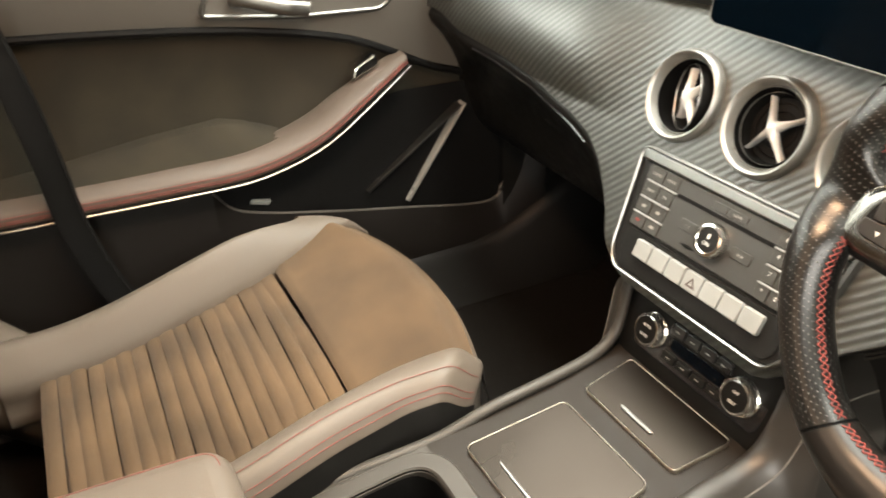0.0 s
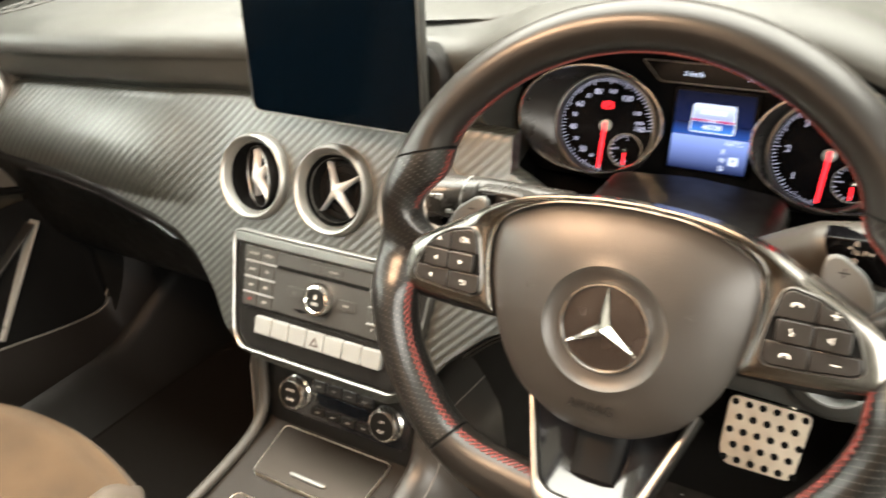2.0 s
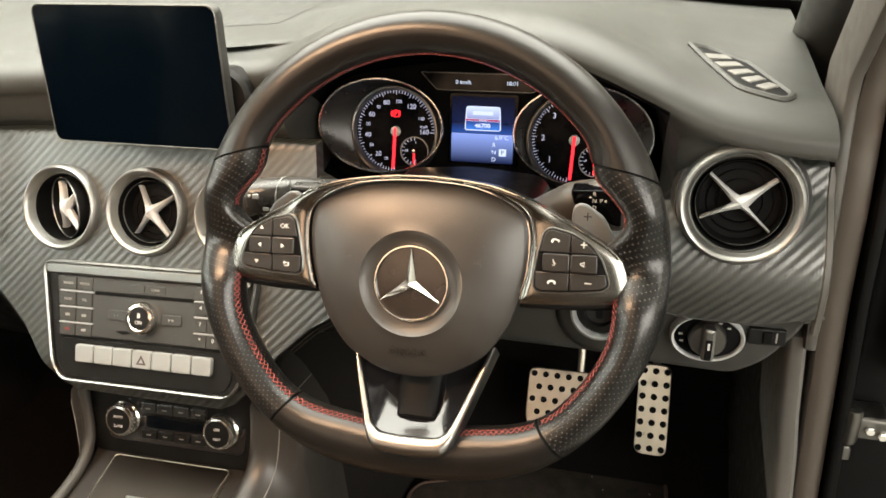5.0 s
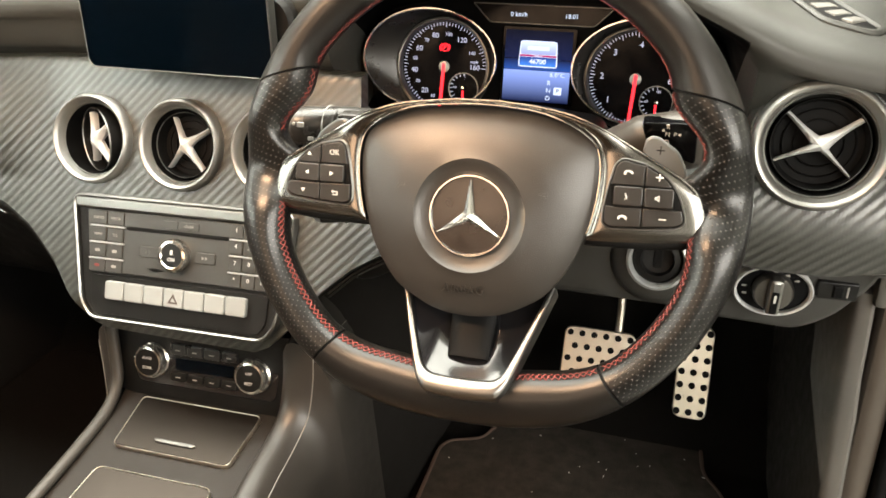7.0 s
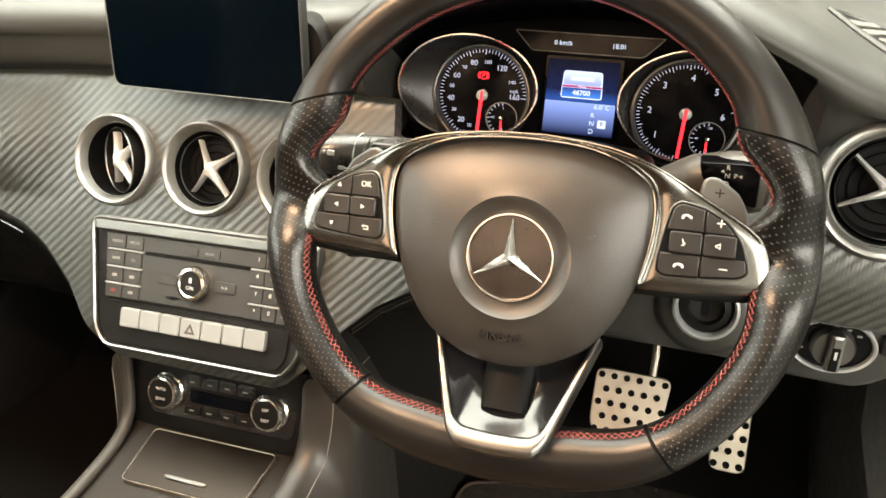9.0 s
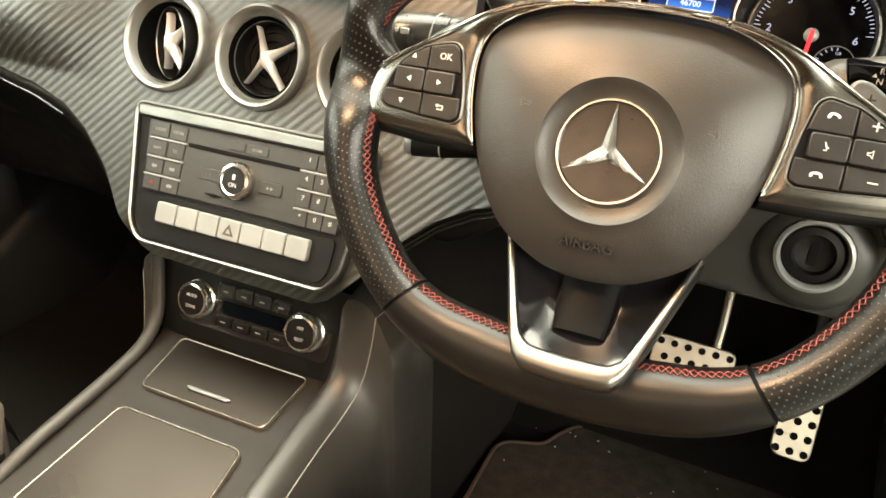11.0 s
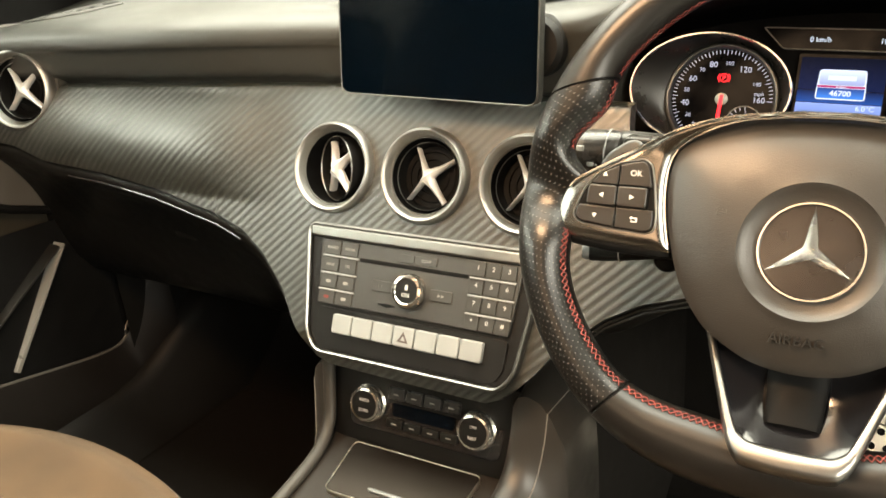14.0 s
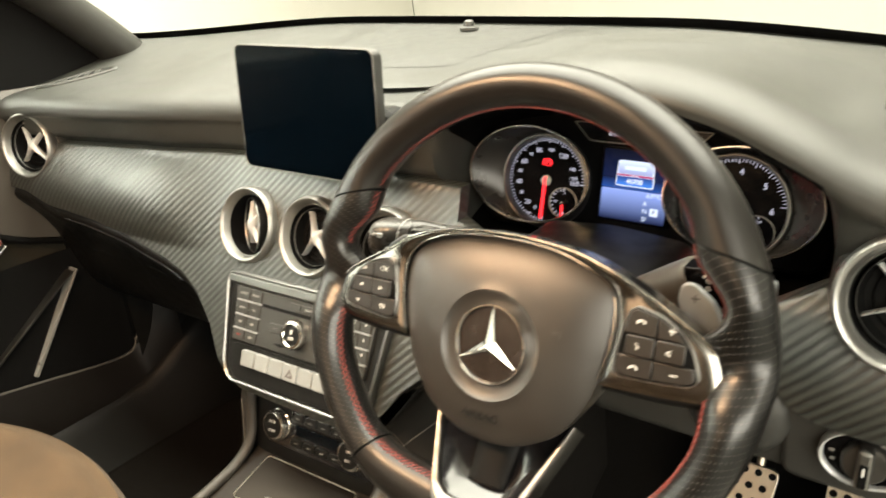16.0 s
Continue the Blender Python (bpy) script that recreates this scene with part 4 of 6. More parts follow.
SEAMS = ((26.3, -5.6), (151.9, 5.8), (229.3, 0.0), (310.7, 0.0))
rim_piece("rim_top", 26.7, 151.5, 70, LEATHER, "smooth black leather", -5.6, 5.8)
rim_piece("grip", 152.3, 228.9, 68, PERF, "perforated black leather grip", 5.8, 0.0)
rim_piece("grip", -48.9, 25.9, 68, PERF, "perforated black leather grip", 0.0, -5.6)
rim_piece("rim_bottom", 229.7, 310.3, 44, LEATHER, "smooth black leather")
for a, slant in SEAMS:
    r0 = [rim_ring(radians(a + d), 28, s, slant) for d, s in ((-0.42, -0.0001), (-0.16, -0.0010), (0.16, -0.0010), (0.42, -0.0001))]
    part("seam", rings_mesh("seam", r0, False, False), RUBBER, wheel, "stitched joint in the leather")


def rim_point(a, b, lift=0.0004):
    w, h, zc = rim_half(a)
    c = rim_outer(a) - w
    q = c + (w + lift) * math.cos(b)
    return np.array((RC[0] + q * math.cos(a), RC[1] + q * math.sin(a), zc + (h + lift) * math.sin(b)))


def stitches(a0, a1, thick=0.00042, b=2.52, wide=0.30):
    """Crossed red thread along the inner side of the rim."""
    pieces = []
    n = int(abs(a1 - a0) * 0.60)
    for i in range(n):
        p, q = radians(a0 + (a1 - a0) * i / n), radians(a0 + (a1 - a0) * (i + 1) / n)
        for b0, b1 in ((b, b + wide), (b + wide, b)):
            line = [rim_point(p + (q - p) * f, b0 + (b1 - b0) * f, 0.0004 + 0.0003 * math.sin(math.pi * f)) for f in (0, 0.25, 0.5, 0.75, 1)]
            pieces.append((tube("s", line, thick, thick, seg=5), None))
    part("stitching", joined("stitching", pieces), REDTHREAD, wheel, "crossed red thread")


stitches(32.5, 145, 0.00026, 2.88, 0.22)
stitches(147, 166, 0.00034, 2.80, 0.26)
stitches(13, 31, 0.00034, 2.80, 0.26)
stitches(186, 228.5)
stitches(230, 257)
stitches(283, 310)
stitches(-48, -6)


def soft_plate(name, outline, z0, z1, bev, steps=5):
    """A plate whose upper edge is a quarter round."""
    p = np.array(outline, float)
    if np.sum(p[:, 0] * np.roll(p[:, 1], -1) - np.roll(p[:, 0], -1) * p[:, 1]) < 0:
        outline = list(reversed([tuple(a) for a in outline]))
    rings = [[(x, y, z0) for x, y in outline]]
    for k in range(steps + 1):
        a = 0.5 * math.pi * k / steps
        rings.append([(x, y, z1 - bev * (1 - math.sin(a))) for x, y in inset(outline, bev * (1 - math.cos(a)))])
    return rings_mesh(name, rings)


# airbag cover
half = [(0.0, 0.0768), (0.015, 0.0764), (0.0415, 0.0738), (0.0625, 0.0672), (0.0768, 0.0588), (0.0830, 0.0515), (0.0857, 0.042), (0.0862, 0.030), (0.0850, 0.015), (0.0827, 0.003), (0.0795, -0.0095), (0.0715, -0.0305), (0.0575, -0.051), (0.044, -0.0615), (0.024, -0.071), (0.0, -0.0742)]
cover = smooth_path(half + [(-x, y) for x, y in half[-2:0:-1]] + [half[0]], 121)[:-1]


def bulge(f):
    return -0.0090 + 0.0166 * (1 - f ** 2.7) ** 0.8


rings = [[(x * 0.93, y * 0.93, -0.052) for x, y in cover], [(x * 0.985, y * 0.985, -0.026) for x, y in cover], [(x, y, -0.0125) for x, y in cover]]
for f in (0.996, 0.985, 0.96, 0.92, 0.86, 0.79, 0.71, 0.63, 0.57):
    rings.append([(x * f, y * f, bulge(f)) for x, y in cover])
c0 = np.array(cover) * 0.57
ang = np.arctan2(c0[:, 1], c0[:, 0])
for r, z in ((0.0400, 0.0061), (0.0393, 0.0055), (0.0384, 0.0044), (0.0340, 0.0026), (0.0298, 0.0016)):
    rings.append([(r * math.cos(a), r * math.sin(a), z) for a in ang])
pad = part("airbag_cover", rings_mesh("airbag_cover", rings, True, True), PAD, wheel, "dark grained airbag cover")
lettering("airbag_text", "AIRBAG", 0.0088, pose(-0.001, -0.0525, 0.0030, -13, 0, 0), PLASTIC, pad, 0.0006)
for s in (-1, 1):
    horn = [(0.0480, 0.0180), (0.0480, 0.0196), (0.0510, 0.0196), (0.0535, 0.0212), (0.0535, 0.0164), (0.0510, 0.0180), (0.0480, 0.0180)]
    part("horn_mark", tube("horn_mark", [(s * x, y, bulge(math.hypot(x, y) / 0.0905) + 0.0001) for x, y in horn], 0.00028, 0.00022, up=(0, 0, 1), seg=5), PAD, pad, "embossed horn sign")
badge = part("badge", lathe("badge", [(0.0290, 0.0013), (0.0290, 0.0038), (0.0286, 0.0047), (0.0277, 0.0047), (0.0272, 0.0038), (0.0270, 0.0024)], 64), CHROME, wheel, "round chrome badge ring")
part("badge_ground", lathe("badge_ground", [(0.0272, 0.0014), (0.0272, 0.0022), (0.0, 0.0026)], 48), BADGE, badge)
star_faces, star_verts = [], [(0, 0, 0.0090)]
for k in range(3):
    a, b = radians(90 + 120 * k), radians(90 + 120 * k + 60)
    star_verts += [(0.0266 * math.cos(a), 0.0266 * math.sin(a), 0.0044), (0.0045 * math.cos(b), 0.0045 * math.sin(b), 0.0036)]
for k in range(3):
    t, n0, n1 = 1 + 2 * k, 2 + 2 * ((k + 2) % 3), 2 + 2 * k
    star_faces += [(0, n0, t), (0, t, n1)]
part("badge_star", mesh("badge_star", star_verts, star_faces, None, False), CHROME, badge, "three-armed chrome emblem")


def clip(poly, nx, ny, d):
    """The part of a convex outline with nx*x + ny*y <= d."""
    out = []
    for i in range(len(poly)):
        p, q = poly[i], poly[(i + 1) % len(poly)]
        fp, fq = nx * p[0] + ny * p[1] - d, nx * q[0] + ny * q[1] - d
        if fp <= 0:
            out.append(p)
        if fp * fq < 0:
            k = fp / (fp - fq)
            out.append((p[0] + (q[0] - p[0]) * k, p[1] + (q[1] - p[1]) * k))
    return out


def icon_shapes(kind):
    t = 0.0021
    return {"up": [(-t, -t * 0.8), (t, -t * 0.8), (0, t)], "down": [(-t, t * 0.8), (t, t * 0.8), (0, -t)], "left": [(t * 0.8, -t), (t * 0.8, t), (-t, 0)], "right": [(-t * 0.8, -t), (-t * 0.8, t), (t, 0)],
            "plus": [(-0.5e-3, 3e-3), (-0.5e-3, 0.5e-3), (-3e-3, 0.5e-3), (-3e-3, -0.5e-3), (-0.5e-3, -0.5e-3), (-0.5e-3, -3e-3), (0.5e-3, -3e-3), (0.5e-3, -0.5e-3), (3e-3, -0.5e-3), (3e-3, 0.5e-3), (0.5e-3, 0.5e-3), (0.5e-3, 3e-3)],
            "minus": [(-3e-3, 0.5e-3), (-3e-3, -0.5e-3), (3e-3, -0.5e-3), (3e-3, 0.5e-3)],
            "phone": [(-3.2e-3, 1.2e-3), (-2.2e-3, 2.4e-3), (0.6e-3, 2.6e-3), (3.4e-3, 1.4e-3), (4.2e-3, 0.2e-3), (3.0e-3, -1.0e-3), (1.9e-3, 0.4e-3), (-0.2e-3, 1.2e-3), (-1.4e-3, 0.6e-3), (-1.8e-3, -1.2e-3), (-3.2e-3, -1.4e-3), (-3.8e-3, 0.0)],
            "hang": [(-4e-3, -0.6e-3), (-3e-3, 1.2e-3), (0, 2.0e-3), (3e-3, 1.2e-3), (4e-3, -0.6e-3), (3.6e-3, -2e-3), (2e-3, -1.6e-3), (1.8e-3, 0), (-1.8e-3, 0), (-2e-3, -1.6e-3), (-3.6e-3, -2e-3)],
            "back": [(-3.4e-3, 1.2e-3), (-1.4e-3, 2.8e-3), (-1.4e-3, 1.7e-3), (3e-3, 1.7e-3), (3e-3, -2e-3), (-2e-3, -2e-3), (-2e-3, -1.1e-3), (2e-3, -1.1e-3), (2e-3, 0.7e-3), (-1.4e-3, 0.7e-3), (-1.4e-3, -0.4e-3)],
            "voice": [(-3e-3, 2.9e-3), (-2.2e-3, 2.9e-3), (-1.2e-3, 0.4e-3), (0.4e-3, -0.4e-3), (-0.8e-3, -1.0e-3), (-0.9e-3, -2.4e-3), (-3e-3, -2.4e-3), (-3e-3, -1.8e-3), (-1.6e-3, -1.7e-3), (-1.6e-3, -0.6e-3), (-2.2e-3, 0.4e-3)],
            "mute": [(-3e-3, 1e-3), (-1.4e-3, 1e-3), (0.4e-3, 2.6e-3), (0.4e-3, -2.6e-3), (-1.4e-3, -1e-3), (-3e-3, -1e-3)]}[kind]


# one satin metal frame: two wings round the key pads, joined by a thin arch over the airbag cover
SPOKE = pose(0, 0, -0.0060)
wing_out = [(0.0805, -0.0105), (0.1208, -0.0088), (0.1525, -0.0060), (0.1580, -0.0030), (0.1588, 0.002), (0.1563, 0.013), (0.1515, 0.0254), (0.1428, 0.0340), (0.1263, 0.0438), (0.1009, 0.0579), (0.0845, 0.0663), (0.0625, 0.0742), (0.0415, 0.0780), (0.015, 0.0806)]
wing_in = [(0.015, 0.0774), (0.0415, 0.0748), (0.0632, 0.0682), (0.0779, 0.0597), (0.0842, 0.0522), (0.0869, 0.042), (0.0874, 0.030), (0.0862, 0.015), (0.0839, 0.003)]
ring_o = smooth_path(wing_out, 56)
ring_i = smooth_path(wing_in, 40)
outline = [tuple(p) for p in ring_o] + [(-float(x), float(y)) for x, y in ring_o[::-1]] + [(-float(x), float(y)) for x, y in ring_i[::-1]] + [tuple(p) for p in ring_i]


def wing_drop(x):
    """The wings fall away from the hub to the rim."""
    return 0.0045 * max(0.0, (abs(x) - 0.086) / 0.074) ** 1.3


def domed_plate(name, outline, z0, top, wide, drop):
    """A plate whose face rolls down by drop towards its outline over the given width."""
    bm = bmesh.new()
    vs = [bm.verts.new((x, y, 0)) for x, y in outline]
    bm.faces.new(vs)
    xs, ys = [p[0] for p in outline], [p[1] for p in outline]
    for lo, hi, step, axis in ((min(xs), max(xs), 0.0026, (1, 0, 0)), (min(ys), max(ys), 0.0020, (0, 1, 0))):
        for v in np.arange(lo + step, hi, step):
            bmesh.ops.bisect_plane(bm, geom=bm.verts[:] + bm.edges[:] + bm.faces[:], plane_co=Vector(axis) * float(v), plane_no=axis, dist=1e-6)
    bmesh.ops.triangulate(bm, faces=[f for f in bm.faces if len(f.verts) > 4])
    bm.normal_update()
    if sum(f.normal.z for f in bm.faces) < 0:
        bmesh.ops.reverse_faces(bm, faces=bm.faces[:])
    p = np.array(outline, float)
    d = np.roll(p, -1, 0) - p
    for v in bm.verts:
        w = np.array((v.co.x, v.co.y)) - p
        k = np.clip((w * d).sum(1) / np.maximum((d * d).sum(1), 1e-12), 0, 1)
        near = math.sqrt(float((((w - d * k[:, None]) ** 2).sum(1)).min()))
        v.co.z = top - drop * max(0.0, 1 - near / wide) ** 2.2
    rim = [e for e in bm.edges if e.is_boundary]
    wall = bmesh.ops.extrude_edge_only(bm, edges=rim)["geom"]
    for v in wall:
        if isinstance(v, bmesh.types.BMVert):
            v.co.z = z0
    bmesh.ops.recalc_face_normals(bm, faces=bm.faces[:])
    me = bpy.data.meshes.new(name)
    bm.to_mesh(me)
    bm.free()
    me.polygons.foreach_set("use_smooth", [True] * len(me.polygons))
    me.set_sharp_from_angle(angle=radians(50))
    return me


frame_mesh = domed_plate("spoke_frame", outline, -0.020, 0.0015, 0.0075, 0.0024)
for v in frame_mesh.vertices:
    v.co.z -= wing_drop(v.co.x) - 0.0065 * ease(0.050, 0.074, v.co.y)
spoke = part("spoke_frame", frame_mesh, DARKMETAL, wheel, "satin metal frame of the two side spokes", SPOKE)
part("chrome_lip", tube("chrome_lip", [(x * 1.004, y * 1.004, 0.0016 + 0.0065 * ease(0.050, 0.074, y)) for x, y in list(cover[81:120]) + list(cover[0:40])], 0.0005, 0.0008, seg=6), CHROME, spoke, "thin bright line beside the airbag cover")
top_line = list(ring_o[26:]) + [(-x, y) for x, y in ring_o[:25:-1]]
part("top_lip", tube("top_lip", [(x, y - 0.0006, 0.0012 + 0.0065 * ease(0.050, 0.074, y) - wing_drop(x)) for x, y in top_line], 0.0006, 0.0010, seg=6), CHROME, spoke, "bright upper edge of the frame")
for s in (-1, 1):
    under = [(s * x, y) for x, y in ((0.079, -0.0155), (0.118, -0.0150), (0.146, -0.0125), (0.155, -0.0075), (0.155, -0.001), (0.100, 0.004), (0.082, 0.002))]
    part("spoke_back", soft_plate("spoke_back", under, -0.034, -0.0085, 0.004, 3), PLASTIC, spoke, "dark back of the spoke")
    keys = rounded([(s * x, y) for x, y in [(0.0912, 0.003), (0.0911, 0.012), (0.0938, 0.029), (0.0968, 0.0427), (0.1012, 0.0462), (0.1168, 0.0428), (0.1302, 0.0350), (0.1380, 0.0245), (0.1425, 0.012), (0.1434, 0.0068), (0.1390, 0.0035), (0.115, 0.0012), (0.0952, 0.0003)]], 0.004, 3)
    tilt = Matrix.Identity(4)
    tilt[2][0] = -s * 0.062
    tilt[2][3] = 0.0052
    padk = part("key_pad", soft_plate("key_pad", inset(keys, -0.0004), -0.006, 0.0010, 0.0006, 2), RUBBER, spoke, "black key surround", tilt)
    part("key_edge", band("key_edge", inset(keys, -0.0013), 0.0009, -0.004, 0.0015, 0.0003), SILVER, padk, "thin bright line round the keys")
    hull = inset(keys, 0.0004)
    if s < 0:
        icons = {(0, 0): "up", (1, 0): "ok", (0, 1): "left", (1, 1): "right", (0, 2): "down", (1, 2): "back"}
    else:
        icons = {(0, 0): "phone", (1, 0): "plus", (0, 1): "voice", (1, 1): "mute", (0, 2): "hang", (1, 2): "minus"}
    split = s * 0.1160
    for (c, r), kind in icons.items():
        g = 0.0003
        inner_side = (c == 1) if s < 0 else (c == 0)
        poly = clip(hull, 1, 0, split - g) if c == 0 else clip(hull, -1, 0, -split - g)
        up, lo = 0.0288, 0.0150
        if r == 0:
            poly = clip(poly, 0, -1, -up - g)
        elif r == 1:
            poly = clip(clip(poly, 0, 1, up - g), 0, -1, -lo - g)
            lim = 0.0965 if inner_side else 0.1355
            poly = clip(poly, -s, 0, -lim) if inner_side else clip(poly, s, 0, lim)
            poly = rounded(poly, 0.0022, 3)
        else:
            poly = clip(poly, 0, 1, lo - g)
        poly = [p for i, p in enumerate(poly) if math.hypot(p[0] - poly[i - 1][0], p[1] - poly[i - 1][1]) > 2e-4]
        top = 0.0044 if r == 1 else 0.0028
        key = part("key", soft_plate("key", poly, 0.0005, top, 0.0009, 3), KEYSKIN, padk)
        mx, my = np.mean([min(p[0] for p in poly), max(p[0] for p in poly)]), np.mean([min(p[1] for p in poly), max(p[1] for p in poly)])
        if kind == "ok":
            lettering("ok_text", "OK", 0.0054, pose(mx, my, top + 0.0001), WHITE, key)
        elif kind == "mute":
            part("icon", band("icon", [(x * 0.85 + mx, y * 0.85 + my) for x, y in icon_shapes(kind)], 0.0005, top - 0.0001, top + 0.0003, 0.0001), WHITE, key)
        else:
            part("icon", plate("icon", [(x * 0.8 + mx, y * 0.8 + my) for x, y in icon_shapes(kind)], top - 0.0001, top + 0.0003, 0.0001), WHITE, key)

# lower spoke: a bright V with a dark gloss insert
LOW = pose(0.003, -0.055, -0.0265, -29, 0, 0)
v_out = [(-0.0590, 0.004), (-0.0520, -0.018), (-0.0435, -0.0440), (-0.0372, -0.0630), (-0.0330, -0.0730), (-0.0290, -0.0785), (-0.0230, -0.0818), (0.0, -0.0832)]
v_in = [(-0.0540, 0.004), (-0.0466, -0.018), (-0.0382, -0.0420), (-0.0318, -0.0585), (-0.0292, -0.0632), (-0.0255, -0.0662), (-0.0200, -0.0684), (0.0, -0.0694)]
v_out, v_in = (smooth_path(v + [(-x, y) for x, y in v[-2::-1]], 57) for v in (v_out, v_in))
secs = []
for p, q in zip(v_out, v_in):
    secs.append([(*p, -0.014), (*p, 0.0), *[(*(p + (q - p) * f), z) for f, z in ((0.06, 0.0016), (0.16, 0.0030), (0.34, 0.0040), (0.60, 0.0040), (0.84, 0.0032), (0.96, 0.0014))], (*q, -0.001), (*q, -0.014)])
low = part("lower_spoke", recalc(rings_mesh("lower_spoke", secs)), SPOKEMETAL, wheel, "satin silver V-shaped lower spoke", LOW)
rws = []
for f in np.linspace(0, 1, 14):
    y, w = 0.004 - 0.0735 * f, 0.0547 - 0.0262 * f
    rws.append([(x * w, y, -0.003 - 0.013 * math.sin(math.pi * min(1, f * 0.92)) ** 0.8 * (1 - abs(x) ** 2.4)) for x in np.linspace(-1, 1, 25)])
part("spoke_insert", sheet("spoke_insert", rws), GLOSS, low, "glossy black hollowed insert")
rib = [[(x * (0.0185 - 0.0030 * f), 0.004 - 0.0560 * f, z - 0.006 * f) for x, z in ((-1.08, -0.030), (-1, -0.006), (-0.86, -0.0035), (-0.4, -0.0022), (0.4, -0.0022), (0.86, -0.0035), (1, -0.006), (1.08, -0.030))] for f in np.linspace(0, 1, 8)]
rib.append([(x, y - 0.002, z - 0.012) for x, y, z in rib[-1]])
part("spoke_rib", sheet("spoke_rib", rib), RUBBER, low, "black centre rib")

for s in (-1, 1):
    pd = [(0.1120, 0.0500), (0.1135, 0.0610), (0.1175, 0.0638), (0.1235, 0.0630), (0.1370, 0.0535), (0.1440, 0.0405), (0.1445, 0.030), (0.125, 0.025)]
    pdl = part("shift_paddle", soft_plate("shift_paddle", rounded([(s * x, y) for x, y in pd], 0.004, 3), -0.051, -0.045, 0.002, 3), PADDLE, wheel, "silver grey shift paddle")
    part("mark", plate("mark", [(s * 0.1245 + a, 0.0535 + b) for a, b in ((-0.003, -0.0004), (0.003, -0.0004), (0.003, 0.0004), (-0.003, 0.0004))], -0.0452, -0.0448, 0.0001), PLASTIC, pdl)
    if s > 0:
        part("mark", plate("mark", [(0.1245 + a, 0.0535 + b) for a, b in ((-0.0004, -0.003), (0.0004, -0.003), (0.0004, 0.003), (-0.0004, 0.003))], -0.0452, -0.0448, 0.0001), PLASTIC, pdl)

# ---- column and stalks behind the wheel, in world axes ----
column = thing("steering_column", None, "dark plastic steering column shroud with stalks", "steering column")
COL = pose(0.342, -0.10, 0.585, 70, 0, 0)
part("shroud", rings_mesh("shroud", [[(0.056 * k * math.cos(a), -0.010 + 0.046 * k * math.sin(a), z) for a in np.linspace(0, 2 * math.pi, 40, endpoint=False)] for z, k in ((0.010, 0.85), (0.002, 1.0), (-0.07, 1.12), (-0.17, 1.2))]), PLASTIC, column, "", COL)
part("shroud_bridge", rings_mesh("shroud_bridge", [[(x, y + 0.02 * abs(x - 0.342), z) for x, z in rounded([(0.262, 0.575), (0.272, 0.598), (0.342, 0.604), (0.412, 0.598), (0.422, 0.575)], 0.012, 4)] for y in (-0.050, 0.060)]), PLASTIC, column, "black shroud between the stalks")


def stalk(name, stations, mat, label, seg=20):
    """A body along x; stations are (x, y, z, half height, half depth)."""
    n = 26
    st = np.array(stations, float)
    xs_, out = np.linspace(0, len(st) - 1, n), []
    for v in xs_:
        x, y, z, h, d = (float(np.interp(v, range(len(st)), st[:, k])) for k in range(5))
        out.append([(x, y + d * math.copysign(abs(math.cos(a)) ** 0.8, math.cos(a)), z + h * math.copysign(abs(math.sin(a)) ** 0.8, math.sin(a))) for a in np.linspace(0, 2 * math.pi, seg, endpoint=False)])
    return part(name, recalc(rings_mesh(name, out)), mat, column, label)


FACE = pose(0, 0, 0, 90, 0, 0)
st1 = stalk("wiper_stalk", [(0.275, -0.045, 0.606, 0.013, 0.012), (0.245, -0.050, 0.607, 0.0135, 0.012), (0.205, -0.056, 0.608, 0.0145, 0.013), (0.2045, -0.058, 0.607, 0.0155, 0.015), (0.195, -0.060, 0.6065, 0.0165, 0.0165), (0.172, -0.064, 0.6045, 0.0175, 0.0175), (0.166, -0.065, 0.604, 0.0165, 0.0165), (0.1640, -0.0652, 0.604, 0.012, 0.012)], STALK, "wiper stalk with printed symbols")
part("ring_line", tube("ring_line", [(0.1955, -0.060 + 0.0168 * math.cos(a), 0.6065 + 0.0168 * math.sin(a)) for a in np.linspace(1.2, 5.1, 22)], 0.0008, 0.0008, up=(1, 0, 0), seg=5), DIMPRINT, st1, "pale ring line")
part("dark_sleeve", lathe("dark_sleeve", [(0.0158, 0.0), (0.0166, 0.004), (0.0150, 0.014), (0.010, 0.016), (0.0, 0.016)], 24), RUBBER, st1, "black lower sleeve", pose(0.178, -0.062, 0.594, 0, -90, 0))
block = part("switch_block", soft_plate("switch_block", rounded([(0.206, 0.600), (0.2085, 0.6215), (0.243, 0.6225), (0.258, 0.6185), (0.256, 0.600)], 0.003, 3), 0.060, 0.0735, 0.002, 3), STALK, st1, "dark grey switch block", FACE)
part("rocker", soft_plate("rocker", rounded([(0.2130, 0.6060), (0.2130, 0.6195), (0.2250, 0.6200), (0.2250, 0.6060)], 0.0015, 2), 0.072, 0.0750, 0.001, 2), RUBBER, block, "black rocker")
for x, z, w in ((0.2325, 0.6175, 0.0030), (0.2325, 0.6125, 0.0018), (0.2400, 0.6130, 0.0030)):
    part("icon", plate("icon", [(x - w, z - 0.0006), (x + w, z - 0.0006), (x + w, z + 0.0006), (x - w, z + 0.0006)], 0.0733, 0.0739, 0.0001), DIMPRINT, block)
